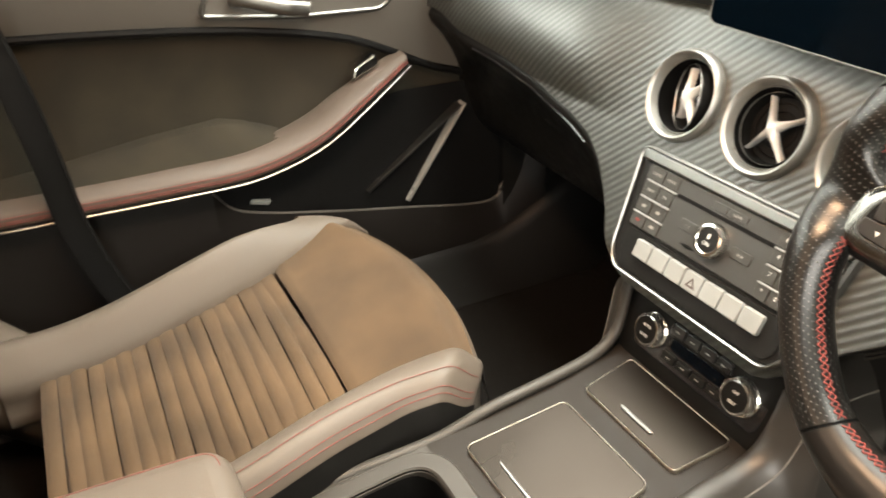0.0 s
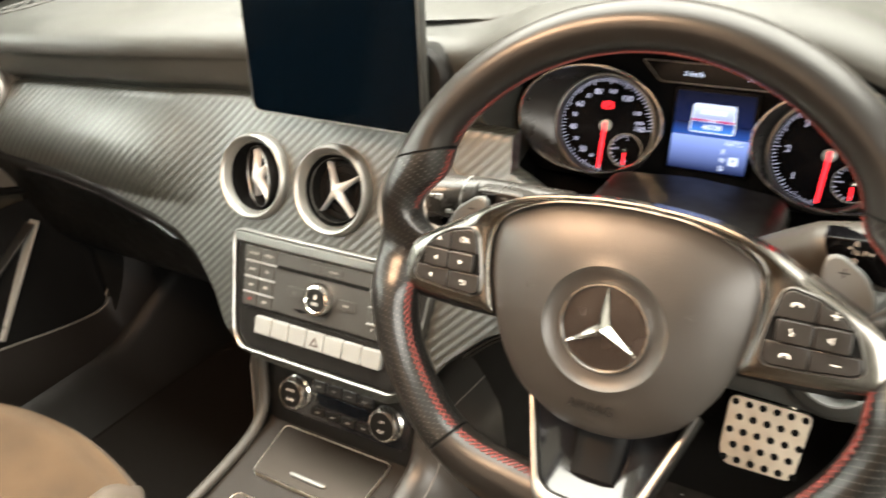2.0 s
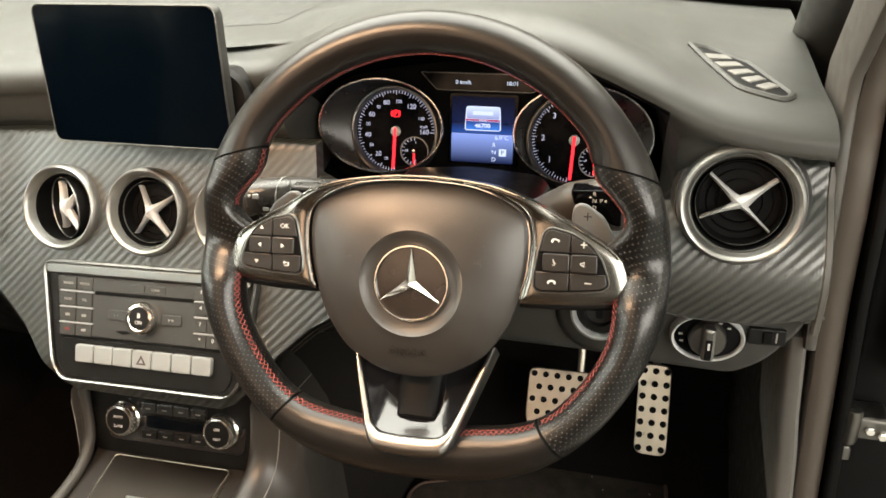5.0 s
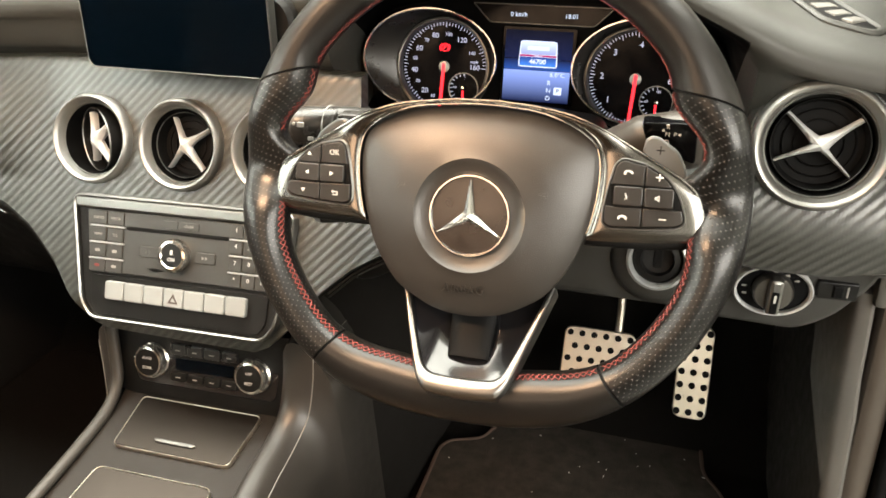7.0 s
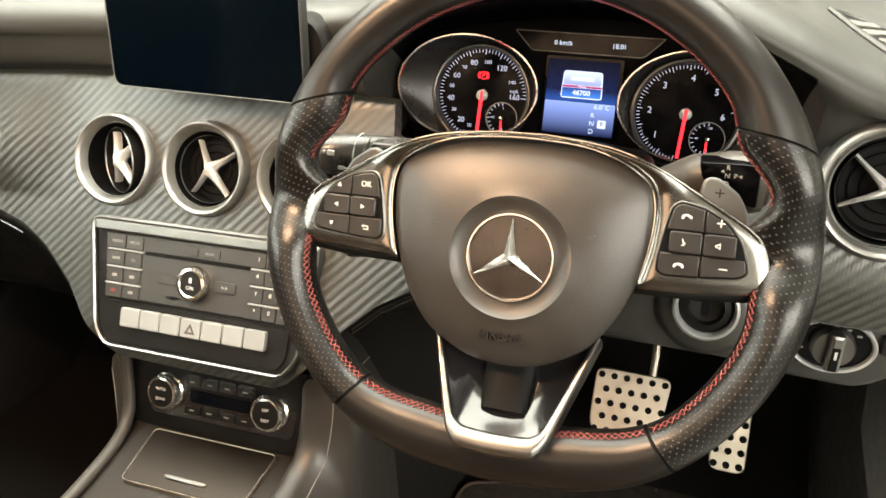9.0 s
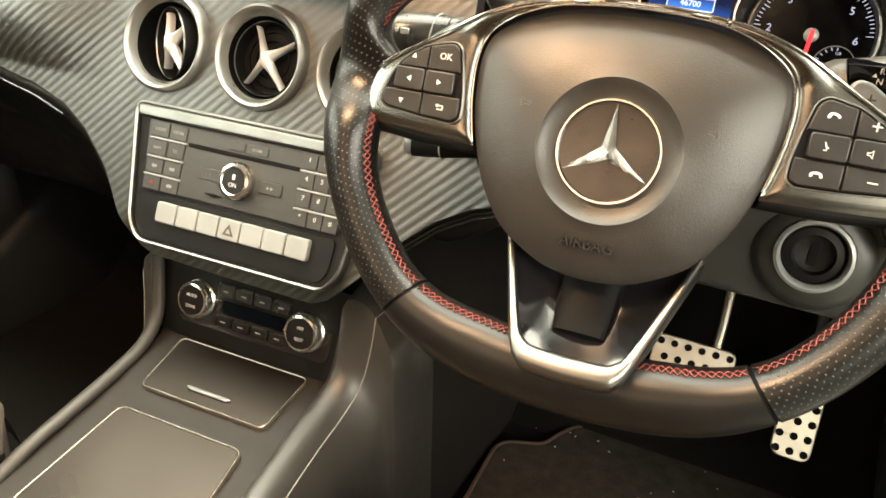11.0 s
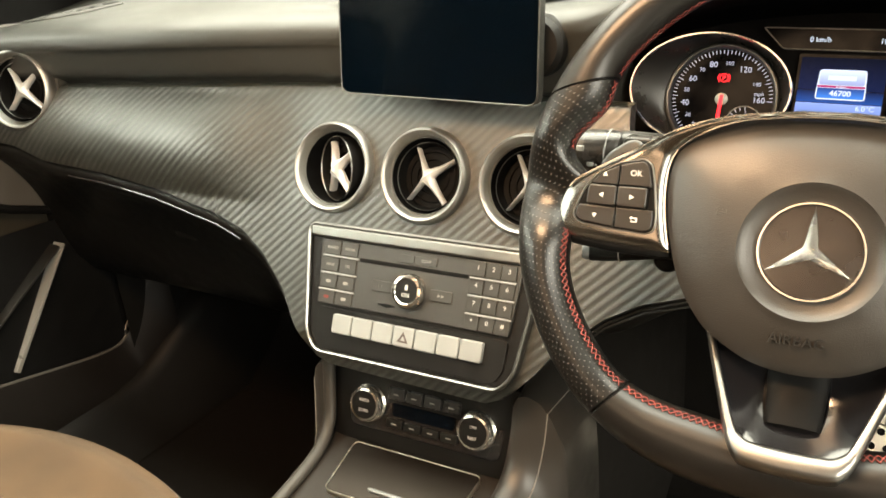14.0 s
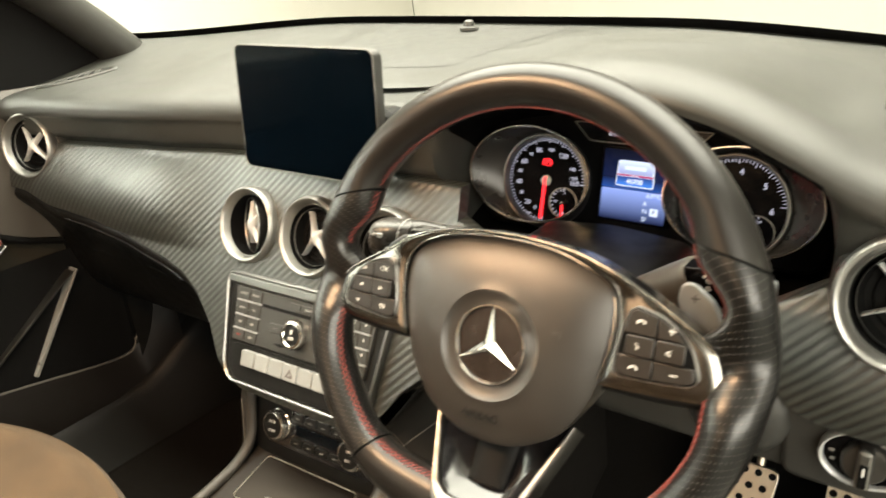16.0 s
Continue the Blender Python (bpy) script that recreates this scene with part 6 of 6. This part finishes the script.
# ---- front seats ----
def front_seat(m, label):
    seat = thing("front_seat", m, label, "car seat", "front seats")

    def edge(y, s=1):
        """Half width of the suede middle at y behind the front edge; it flares to the door at the front."""
        if s > 0:
            return 0.150 - 0.014 * ease(0.0, -0.12, y) + 0.018 * ease(-0.15, -0.32, y)
        return float(np.interp(-y, [0.0, 0.06, 0.13, 0.19, 0.25, 0.37, 0.48], [0.200, 0.190, 0.165, 0.146, 0.134, 0.120, 0.112]))

    def across(y, n, grow=0.012):
        """Places across the middle, from seam to seam."""
        return np.linspace(-edge(y, -1) - grow, edge(y, 1) + grow, n)

    def mid_z(y):
        return 0.264 - 0.030 * ease(0.0, -0.19, y) - 0.052 * ease(-0.12, -0.46, y)

    def dome(y, x, drop):
        w = edge(y, 1 if x > 0 else -1)
        return mid_z(y) - drop + 0.008 * (1 - (x / w) ** 2)

    # front thigh panel in plain suede
    rows = []
    for y in np.linspace(-0.172, 0.0, 24):
        w = 0.17
        roll = ease(-0.05, 0.0, y)
        rows.append([(x, y - 0.030 * (x / w) ** 2 * ease(-0.16, 0, y), dome(y, x * 0.9, 0) - 0.020 * roll * roll - (0.006 if y < -0.168 else 0)) for x in across(y, 21)])
    last = rows[-1]
    rows += [[(x, y + 0.014 * k, z - 0.020 * k * k - 0.012 * k) for x, y, z in last] for k in (0.5, 1.0, 1.5, 1.7)]
    part("thigh_panel", sheet("thigh_panel", rows), SUEDE, seat, "plain brown suede front panel")
    # ribs across
    n = 17
    for k in range(n):
        y1 = -0.176 - 0.0185 * k
        prof = []
        for f in np.linspace(0, 1, 7):
            y = y1 - 0.0185 * f
            hgt = (0.0032 + 0.0008 * math.sin(k * 2.3)) * math.sin(math.pi * f) ** 0.75 if 0 < f < 1 else 0.0 - (0.003 if k % 8 == 7 and f == 1 else 0)
            prof.append([(x, y + 0.0012 * math.sin(9 * x + k * 1.7), dome(y, x * 0.9, 0.006) + hgt * (1 - (x / 0.175) ** 4) + 0.0012 * math.sin(24 * x + k * 2.1)) for x in across(y, 15)])
        part("rib", sheet("rib", prof), SUEDE, seat, "padded suede rib")
    part("cushion_base", rings_mesh("cushion_base", [[(x, y, z) for x, y in rounded([(-0.215, -0.02), (-0.235, -0.50), (0.235, -0.50), (0.215, -0.02)], 0.05, 5)] for z in (0.08, 0.13)]), PLASTIC, seat)
    for s in (-1, 1):
        rings = []
        for y in 0.004 - 0.524 * np.linspace(0, 1, 40) ** 1.5:
            w = edge(y, s)
            up = (0.050 * (1 - 0.25 * ease(-0.22, -0.50, y)) if s < 0 else 0.014) * ease(-0.02, -0.21, y) + 0.001
            nose = math.sqrt(max(0.0, 1 - max(0.0, 1 - (0.004 - y) / 0.050) ** 2))
            back = ease(-0.17, 0.004, y)
            xi, xo = w + 0.002, (w * 0.55 + 0.106 + 0.022 * ease(0, -0.2, y) if s < 0 else w + 0.062 + 0.004 * ease(0, -0.25, y))
            z0 = mid_z(y) - 0.020 * ease(-0.05, 0.0, y) ** 2
            sec = [(xi, z0 - 0.03), (xi - 0.002, z0 - 0.003), (xi + 0.014, z0 + 0.005 + up * 0.45), (xi + 0.036, z0 + 0.003 + up), (xo - 0.010, z0 - 0.010 + up * 0.9), (xo, z0 - 0.032 + up * 0.5), (xo + 0.002, z0 - 0.07), (xo - 0.010, 0.13), (xi, 0.12)]
            sec = [(xi + (a - xi) * (0.80 + 0.20 * nose), z0 - 0.05 + (b - z0 + 0.05) * (0.60 + 0.40 * nose)) for a, b in sec]
            yy = y - 0.014
            pts = smooth_path(sec + [sec[0]], 29)[:-1]
            rings.append([(s * float(a), yy - (0.030 if s < 0 else 0.055) * back * max(0.0, (float(a) - xi) / (xo - xi)) ** 1.4, float(b)) for a, b in pts])
        bol = part("side_bolster", recalc(rings_mesh("side_bolster", rings)), SEATSKIN, seat, "smooth leather side bolster")
        for k in (() if s < 0 else (9, 12, 13)):
            line = [(np.array(r[k]) + np.array((s * 0.0006, 0, 0.0008))) for r in rings[1:]]
            part("stitching", tube("stitching", line, 0.0004, 0.0004, seg=5), REDTHREAD, bol, "red stitched seam")
        skirt = [[(r[k][0] + s * 0.003, r[k][1], r[k][2]) for k in (14, 16, 19, 22)] + [(r[22][0] - s * 0.004, r[22][1], 0.09)] for r in rings]
        part("side_panel", sheet("side_panel", skirt), PLASTIC, seat, "black seat side cover")
    # backrest
    back = part("backrest", plate("backrest", rounded([(-0.17, 0.0), (-0.18, 0.52), (-0.12, 0.60), (0.12, 0.60), (0.18, 0.52), (0.17, 0.0)], 0.05, 6), -0.07, 0.03, 0.025), SUEDE, seat, "suede backrest", pose(0, -0.60, 0.17, 116, 0, 0))
    for s in (-1, 1):
        line = smooth_path([(s * 0.180, -0.13, -0.03), (s * 0.185, -0.02, 0.01), (s * 0.200, 0.12, 0.05), (s * 0.215, 0.30, 0.055), (s * 0.205, 0.45, 0.03), (s * 0.16, 0.58, 0.0)], 24)
        bb = part("back_bolster", tube("back_bolster", line, 0.066, 0.064, up=(0, 0, 1), seg=18), SEATSKIN, seat, "leather backrest bolster", pose(0, -0.555, 0.195, 114, 0, 0))
        part("stitching", tube("stitching", [p + np.array((-s * 0.02, 0, 0.0612)) for p in line], 0.0008, 0.0008, seg=5), REDTHREAD, bb, "red stitched seam")
    part("seat_rail", box("seat_rail", -0.20, 0.20, -0.48, -0.06, 0.03, 0.09, 0.01), PLASTIC, seat)
    return seat


front_seat(pose(-0.325, -0.172, 0.0), "brown suede passenger seat with grey leather bolsters and red stitching")
front_seat(pose(0.345, -0.172, 0.0), "brown suede driver seat with grey leather bolsters and red stitching")

# ---- passenger door, seen from inside; built in y (ahead) and z (up) on its inner face ----


def door_plate(name, outline, x0, x1, bev=0.002):
    """An outline in y and z, standing out of the door from x0 to x1."""
    me = plate(name, outline, x0, x1, bev)
    for v in me.vertices:
        v.co = (v.co.z, v.co.x, v.co.y)
    return recalc(me)


door = thing("passenger_door", None, "dark passenger door card with armrest, speaker trim and silver release handle", "car door")
part("door_shell", door_plate("door_shell", [(-1.0, 0.02), (0.30, 0.02), (0.30, 0.50), (0.16, 0.66), (0.02, 0.672), (-1.0, 0.69)], -0.78, -0.700), PAINT, door)


def door_seam(y):
    """Height of the groove between upper and middle panel."""
    return spline(y, [-1.0, -0.61, -0.40, -0.27, -0.15, -0.08, 0.0, 0.26], [0.552, 0.545, 0.533, 0.518, 0.494, 0.466, 0.43, 0.37])


hand_o = rounded([(-0.366, 0.546), (-0.358, 0.572), (-0.318, 0.602), (-0.209, 0.612), (-0.056, 0.603), (-0.058, 0.572), (-0.092, 0.530), (-0.229, 0.532)], 0.016, 6)
rows = []
for f in np.linspace(0, 1, 12):
    row = []
    for y in np.linspace(-1.0, 0.26, 50):
        lo = door_seam(y)
        hi = 0.672 + 0.012 * ease(0, -0.6, y)
        z = lo + (hi - lo) * f
        row.append((-0.658 + 0.010 * math.sin(math.pi * f) - 0.018 * f ** 6, y, z))
    rows.append(row)
part("upper_panel", sheet("upper_panel", rows), DOORTOP, door, "grey padded upper door panel")
rows = []
for f in np.linspace(0, 1, 8):
    row = []
    for y in np.linspace(-1.0, 0.26, 50):
        hi = door_seam(y)
        lo = 0.32
        z = hi + (lo - hi) * f
        row.append((-0.664 - 0.010 * math.sin(math.pi * min(1, f * 1.2)), y, z))
    rows.append(row)
part("middle_panel", sheet("middle_panel", rows), OLIVE, door, "olive brown suede middle panel")
# the groove's shade is a near-black bar laid along the seam
part("groove_shade", tube("groove_shade", [(-0.655, y, door_seam(y) - 0.002) for y in np.linspace(-1.0, 0.16, 50)], 0.005, 0.006, seg=8), RUBBER, door, "black bar for the shade in the groove between the panels")
lowz = smooth_path([(-1.0, 0.310), (-0.447, 0.306), (-0.395, 0.297), (-0.350, 0.254), (-0.219, 0.222), (-0.08, 0.197), (0.085, 0.170), (0.13, 0.195), (0.172, 0.26), (0.20, 0.36)], 70)
rows = []
for f in np.linspace(0, 1, 6):
    rows.append([(-0.655 + 0.020 * f * (1 if y < 0.12 else 0.4), y, z + (0.338 + 0.060 * ease(-0.25, -0.06, y) - z) * (1 - f)) for y, z in lowz])
part("speaker_panel", sheet("speaker_panel", rows), RUBBER, door, "black lower door panel with the speaker")
part("pocket_edge", tube("pocket_edge", [(-0.633 if y < 0.12 else -0.640, y, z) for y, z in lowz], 0.0028, 0.0028, seg=8), DOORTOP, door, "rounded edge of the door pocket")
rows = []
for f in np.linspace(0, 1, 7):
    rows.append([(-0.630 + 0.035 * math.sin(0.5 * math.pi * f), y, z + (0.06 - z) * f) for y, z in lowz])
part("pocket", sheet("pocket", rows), POCKET, door, "dark door pocket front")
part("handle_bowl", door_plate("handle_bowl", inset(hand_o, 0.003), -0.66, -0.6495, 0.001), DOORTOP, door, "grey release recess")
ring = part("handle_ring", band("handle_ring", hand_o, 0.006, 0.0, 0.010, 0.002), SILVER, door, "satin silver oval frame")
for v in ring.data.vertices:
    v.co = (-0.655 + v.co.z, v.co.x, v.co.y)
recalc(ring.data)
lever = smooth_path([(-0.642, -0.322, 0.574), (-0.635, -0.300, 0.568), (-0.628, -0.26, 0.556), (-0.628, -0.215, 0.548)], 18)
part("release_lever", tube("release_lever", lever, 0.007, 0.013, up=(0, 0, 1), seg=12, taper=[0.8, 1.1] + [1.0] * 3 + [0.8] * 13), SILVER, door, "bright release lever")
part("lever_block", door_plate("lever_block", rounded([(-0.255, 0.545), (-0.262, 0.605), (-0.235, 0.607), (-0.222, 0.545)], 0.004, 3), -0.652, -0.641), RUBBER, door)
arm = smooth_path([(-0.625, -1.0, 0.335), (-0.620, -0.60, 0.335), (-0.616, -0.44, 0.337), (-0.614, -0.33, 0.342), (-0.617, -0.24, 0.366), (-0.624, -0.17, 0.402), (-0.634, -0.10, 0.440), (-0.641, -0.065, 0.455)], 60)
tp = [1.0] * 40 + list(np.linspace(1.0, 0.5, 20))
rings = []
for (x, y, z), k in zip(arm, tp):
    sec = rounded([(-0.034, -0.016), (0.030, -0.017), (0.034, 0.004), (0.012, 0.0185), (-0.034, 0.0185)], 0.012, 4)
    rings.append([(x + k * a, y, z + k * b) for a, b in sec])
part("armrest", recalc(rings_mesh("armrest", rings)), ARMSKIN, door, "leather armrest pad")
rows = []
for y, zt in zip(np.linspace(-0.75, -0.262, 16), np.interp(np.linspace(-0.75, -0.262, 16), [-0.75, -0.58, -0.47, -0.35, -0.28, -0.262], [0.350, 0.368, 0.386, 0.398, 0.372, 0.362])):
    za = float(np.interp(y, [p[1] for p in arm], [p[2] for p in arm])) + 0.014
    rows.append([(-0.606, y, za), (-0.616, y, za + 0.25 * (zt - za) + 0.003), (-0.630, y, za + 0.72 * (zt - za)), (-0.640, y, zt), (-0.660, y, zt + 0.002)])
part("armrest_shelf", sheet("armrest_shelf", rows), OLIVE, door, "grey raised shelf behind the armrest pad")
part("armrest_trim", tube("armrest_trim", [(x + 0.0275 * k, y + 0.004, z - 0.0185 * k) for (x, y, z), k in zip(arm, tp)], 0.0045, 0.0022, up=(0, 0, 1), seg=8), SILVER, door, "bright trim strip under the armrest")
for d in (-0.002, 0.004, 0.007):
    part("stitching", tube("stitching", [(x + 0.0325 * k, y, z - d * k) for (x, y, z), k in zip(arm, tp)], 0.0005, 0.0005, seg=5), REDTHREAD, door, "red stitched seam")
part("mirror_switch", door_plate("mirror_switch", rounded([(-0.155, 0.432), (-0.150, 0.452), (-0.115, 0.470), (-0.108, 0.452)], 0.006, 3), -0.66, -0.632, 0.003), CHROME, door, "small chrome window switch")
for y0, z0, y1, z1, w in ((0.044, 0.366, -0.066, 0.208, 0.0046), (0.036, 0.364, -0.138, 0.240, 0.0040)):
    d = np.array((y1 - y0, z1 - z0))
    d /= np.linalg.norm(d)
    nrm = np.array((-d[1], d[0]))
    a, b = np.array((y0, z0)), np.array((y1, z1))
    quad = [tuple(a + nrm * w * 0.35), tuple(a - nrm * w * 0.35), tuple(b - nrm * w * 0.75), tuple(b + nrm * w * 0.75)]
    part("speaker_blade", door_plate("speaker_blade", quad, -0.66, -0.6300, 0.0015), BLADE if w > 0.0045 else MIDMETAL, door, "slim silver blade on the speaker cover")
part("door_bin_light", door_plate("door_bin_light", rounded([(-0.335, 0.262), (-0.33, 0.268), (-0.30, 0.262), (-0.305, 0.254)], 0.003, 3), -0.65, -0.633), LIGHTGREY, door)
# sill and footwell side below the door
sill = part("door_sill", sheet("door_sill", [[(-0.66, y, 0.125 + h), (-0.605, y, 0.112 + h), (-0.592, y, 0.104 + h), (-0.584, y, 0.088 + h), (-0.53, y, 0.03)] for y in np.linspace(-1.0, 0.45, 30) for h in [0.10 * ease(0.06, 0.30, y)]]), PLASTIC)
tagged(sill, "dark plastic sill trim by the passenger footwell", "sill", kind="structure")
kick = part("kick_panel", sheet("kick_panel", [[(-0.66 + 0.05 * f, 0.12 + 0.35 * g, 0.56 - 0.50 * f) for g in np.linspace(0, 1, 6)] for f in np.linspace(0, 1, 6)]), PLASTIC)
tagged(kick, "dark footwell side panel", "trim", kind="structure")

# ---- car shell: roof, pillars, screens, driver's door opening ----
glass_rows = [[(x * (1 - 0.16 * f), rear_y(x) + 0.03 - 0.86 * f + 0.10 * f * f, rear_z(x) - 0.005 + 0.46 * f) for x in np.linspace(-0.74, 0.74, 15)] for f in np.linspace(0, 1, 8)]
shield = part("windscreen", sheet("windscreen", glass_rows), GLASS)
tagged(shield, "clear raked windscreen glass", "windscreen", kind="structure")
shield.visible_shadow = False
frit = part("windscreen_frit", sheet("windscreen_frit", [[(x, rear_y(x) + 0.014 - 0.032 * f, rear_z(x) - 0.012 + 0.026 * f) for x in np.linspace(-0.74, 0.74, 40)] for f in (0, 0.5, 1)]), RUBBER)
tagged(frit, "black printed lower edge of the windscreen", "windscreen edge", kind="structure")
cowl = part("scuttle_cowl", sheet("scuttle_cowl", [[(x, rear_y(x) + 0.03 + 0.30 * f, rear_z(x) - 0.02 + 0.005 * f) for x in np.linspace(-0.80, 0.80, 30)] for f in np.linspace(0, 1, 4)]), RUBBER)
tagged(cowl, "dark plastic cowl under the windscreen", "cowl", kind="structure")
bonnet = part("bonnet", sheet("bonnet", [[(x, 0.72 + 0.9 * f, 0.70 - 0.10 * f - 0.10 * f * f - 0.06 * x * x) for x in np.linspace(-0.80, 0.80, 20)] for f in np.linspace(0, 1, 8)]), GLOSS)
tagged(bonnet, "black car bonnet", "bonnet", kind="structure")
roof = part("roof_lining", sheet("roof_lining", [[(x, y, 1.16 - 0.10 * (x / 0.66) ** 2 - 0.06 * ease(-0.7, -0.35, y)) for x in np.linspace(-0.64, 0.64, 17)] for y in np.linspace(-0.36, -1.4, 10)]), LINING)
tagged(roof, "grey cloth roof lining", "roof lining", kind="structure")
rear = part("rear_cabin", sheet("rear_cabin", [[(x, -1.25, z) for x in np.linspace(-0.72, 0.72, 5)] for z in (0.0, 0.30, 0.62, 1.12)]), FLANK)
tagged(part("rear_side", sheet("rear_side", [[(0.70 - 0.03 * g, y, 0.64 * g) for y in (-1.25, -1.0, -0.80)] for g in np.linspace(0, 1, 5)]), FLANK), "dark rear side of the cabin behind the driver", "cabin side", kind="structure")
tagged(rear, "dark rear of the cabin", "cabin rear", kind="structure")
for s in (-1, 1):
    pil = smooth_path([(s * 0.690, 0.36, 0.60), (s * 0.684, 0.20, 0.745), (s * 0.672, 0.02, 0.88), (s * 0.63, -0.36, 1.10)], 24)
    tagged(part("windscreen_pillar", tube("windscreen_pillar", pil, 0.044, 0.034, up=(0, 0, 1), seg=16), GREY), "grey trimmed windscreen pillar", "pillar", kind="structure")
qw = part("quarter_panel", door_plate("quarter_panel", [(0.02, 0.668), (0.30, 0.668), (0.24, 0.72), (0.10, 0.80), (-0.02, 0.85)], -0.715, -0.70), RUBBER)
tagged(qw, "black corner panel of the side window", "window corner", kind="structure")
tagged(part("side_window", door_plate("side_window", [(-1.0, 0.68), (0.01, 0.67), (-0.05, 0.86), (-0.36, 1.06), (-1.0, 1.08)], -0.706, -0.702), GLASS), "clear passenger side window", "window", kind="structure").visible_shadow = False

# driver's side door aperture with seal and hinge post
post = thing("door_aperture", None, "grey painted door aperture with a black rubber seal beside the dash", "door frame", kind="structure")
def upright(name, xa, xb, y, depth, mat, label, z0=-0.02, z1=0.98):
    """A standing strip beside the dash that leans a little with the pillar."""
    rws = []
    for z in np.linspace(z0, z1, 24):
        k = 0.020 * (0.5 - z) / 0.4 if z < 0.5 else -0.004 * (z - 0.5) / 0.2
        yy = y + 0.10 * max(0.0, min(z, 0.70) - 0.60) - 0.9 * max(0.0, z - 0.70) - 0.10 * max(0.0, 0.16 - z)
        r = min(0.006, (xb - xa) * 0.3)
        rws.append([(xa + k, yy + depth, z), (xa + k, yy + r, z), (xa + k + r * 0.3, yy + r * 0.3, z), (xa + k + r, yy, z), (xb + k - r, yy, z), (xb + k - r * 0.3, yy + r * 0.3, z), (xb + k, yy + r, z), (xb + k, yy + depth, z)])
    return part(name, sheet(name, rws), mat, post, label)


upright("trim_strip", 0.6605, 0.6715, 0.030, 0.08, DOORTOP, "grey plastic trim strip", 0.455)
rws = []
for z, xa, xb in [(float(z), float(np.interp(z, [0.03, 0.22, 0.33, 0.37, 0.46], [0.688, 0.669, 0.658, 0.654, 0.649])), float(np.interp(z, [0.03, 0.22, 0.33, 0.37, 0.46], [0.706, 0.689, 0.680, 0.675, 0.668]))) for z in np.linspace(0.462, 0.03, 20)]:
    y = 0.040 - 0.05 * ease(0.20, 0.03, z)
    rws.append([(xa + 0.004, y + 0.16, z), (xa, y + 0.014, z), (xa + 0.002, y + 0.004, z), (xa + 0.006, y, z), (xb - 0.005, y - 0.002, z), (xb - 0.001, y + 0.003, z), (xb, y + 0.03, z)])
rws.insert(0, [(x, y + 0.01, z + 0.003) for x, y, z in rws[0]])
part("kick_trim", sheet("kick_trim", rws), KICK, post, "grey plastic kick trim below the dash")
upright("flange", 0.6740, 0.7000, 0.050, 0.06, PAINT, "warm grey painted flange")
upright("seal", 0.7020, 0.7120, 0.040, 0.05, RUBBER, "black rubber door seal")
part("sill_flange", box("sill_flange", 0.690, 0.740, -1.0, 0.05, -0.05, 0.05, 0.01), PAINT, post)
part("side_lining", sheet("side_lining", [[(0.668, 0.05 + 0.45 * f, z) for z in np.linspace(0.02, 0.60, 8)] for f in np.linspace(0, 1, 6)]), FLANK, post, "dark footwell lining")
part("hinge_post", box("hinge_post", 0.72, 0.80, 0.08, 0.5, 0.0, 0.75, 0.01), RUBBER, post)
odoor = thing("driver_door", pose(0.80, 0.12, 0.0, 0, 0, 66), "open dark driver door with its hinge and check strap", "car door")
part("door_inner", box("door_inner", 0.02, 0.10, -0.95, 0.0, 0.02, 0.68, 0.02), GLOSS, odoor)
hinge = part("hinge", box("hinge", 0.714, 0.758, 0.042, 0.076, 0.356, 0.378, 0.004), MIDMETAL, odoor, "bare metal hinge", odoor.matrix_basis.inverted())
part("hinge_pin", lathe("hinge_pin", [(0.0, -0.020), (0.0075, -0.019), (0.0085, -0.016), (0.0085, 0.016), (0.0075, 0.019), (0.0, 0.020)], 20), MIDMETAL, hinge, "", pose(0.722, 0.046, 0.367))
for x, z in ((0.738, 0.367), (0.750, 0.362)):
    part("bolt", lathe("bolt", [(0.0050, 0.0), (0.0050, 0.004), (0.0040, 0.0055), (0.0, 0.0055)], 6), CHROME, hinge, "", pose(x, 0.043, z, 90, 0, 0))
part("check_strap", box("check_strap", 0.712, 0.728, 0.044, 0.060, 0.326, 0.342, 0.004), MIDMETAL, odoor, "bright end of the check strap", odoor.matrix_basis.inverted())
part("cable_boot", tube("cable_boot", [(0.760 + 0.004 * math.sin(k * 1.57), 0.055, 0.430 + 0.0055 * k) for k in range(24)], 0.016, 0.016, up=(0, 1, 0), seg=12, taper=[1.0 if k % 2 else 0.86 for k in range(24)]), GLOSS, odoor, "ribbed black cable boot", odoor.matrix_basis.inverted())


# ---- seat belt hanging beside the passenger seat ----
belt = thing("seat_belt", None, "black seat belt strap hanging beside the passenger seat", "seat belt")
line = smooth_path([(-0.60, -0.66, 0.86), (-0.592, -0.628, 0.62), (-0.585, -0.604, 0.50), (-0.580, -0.590, 0.40), (-0.578, -0.580, 0.31), (-0.572, -0.550, 0.205), (-0.566, -0.51, 0.13)], 40)
part("strap", tube("strap", line, 0.0035, 0.0200, up=(0.3, -1, 0), seg=10), RUBBER, belt, "woven black strap")
for d in (-0.017, 0.017):
    part("hem", tube("hem", [p + np.array((0.0042, d, 0.0)) for p in line], 0.0012, 0.0012, up=(0.3, -1, 0), seg=6), PLASTIC, belt, "sewn hem of the strap")
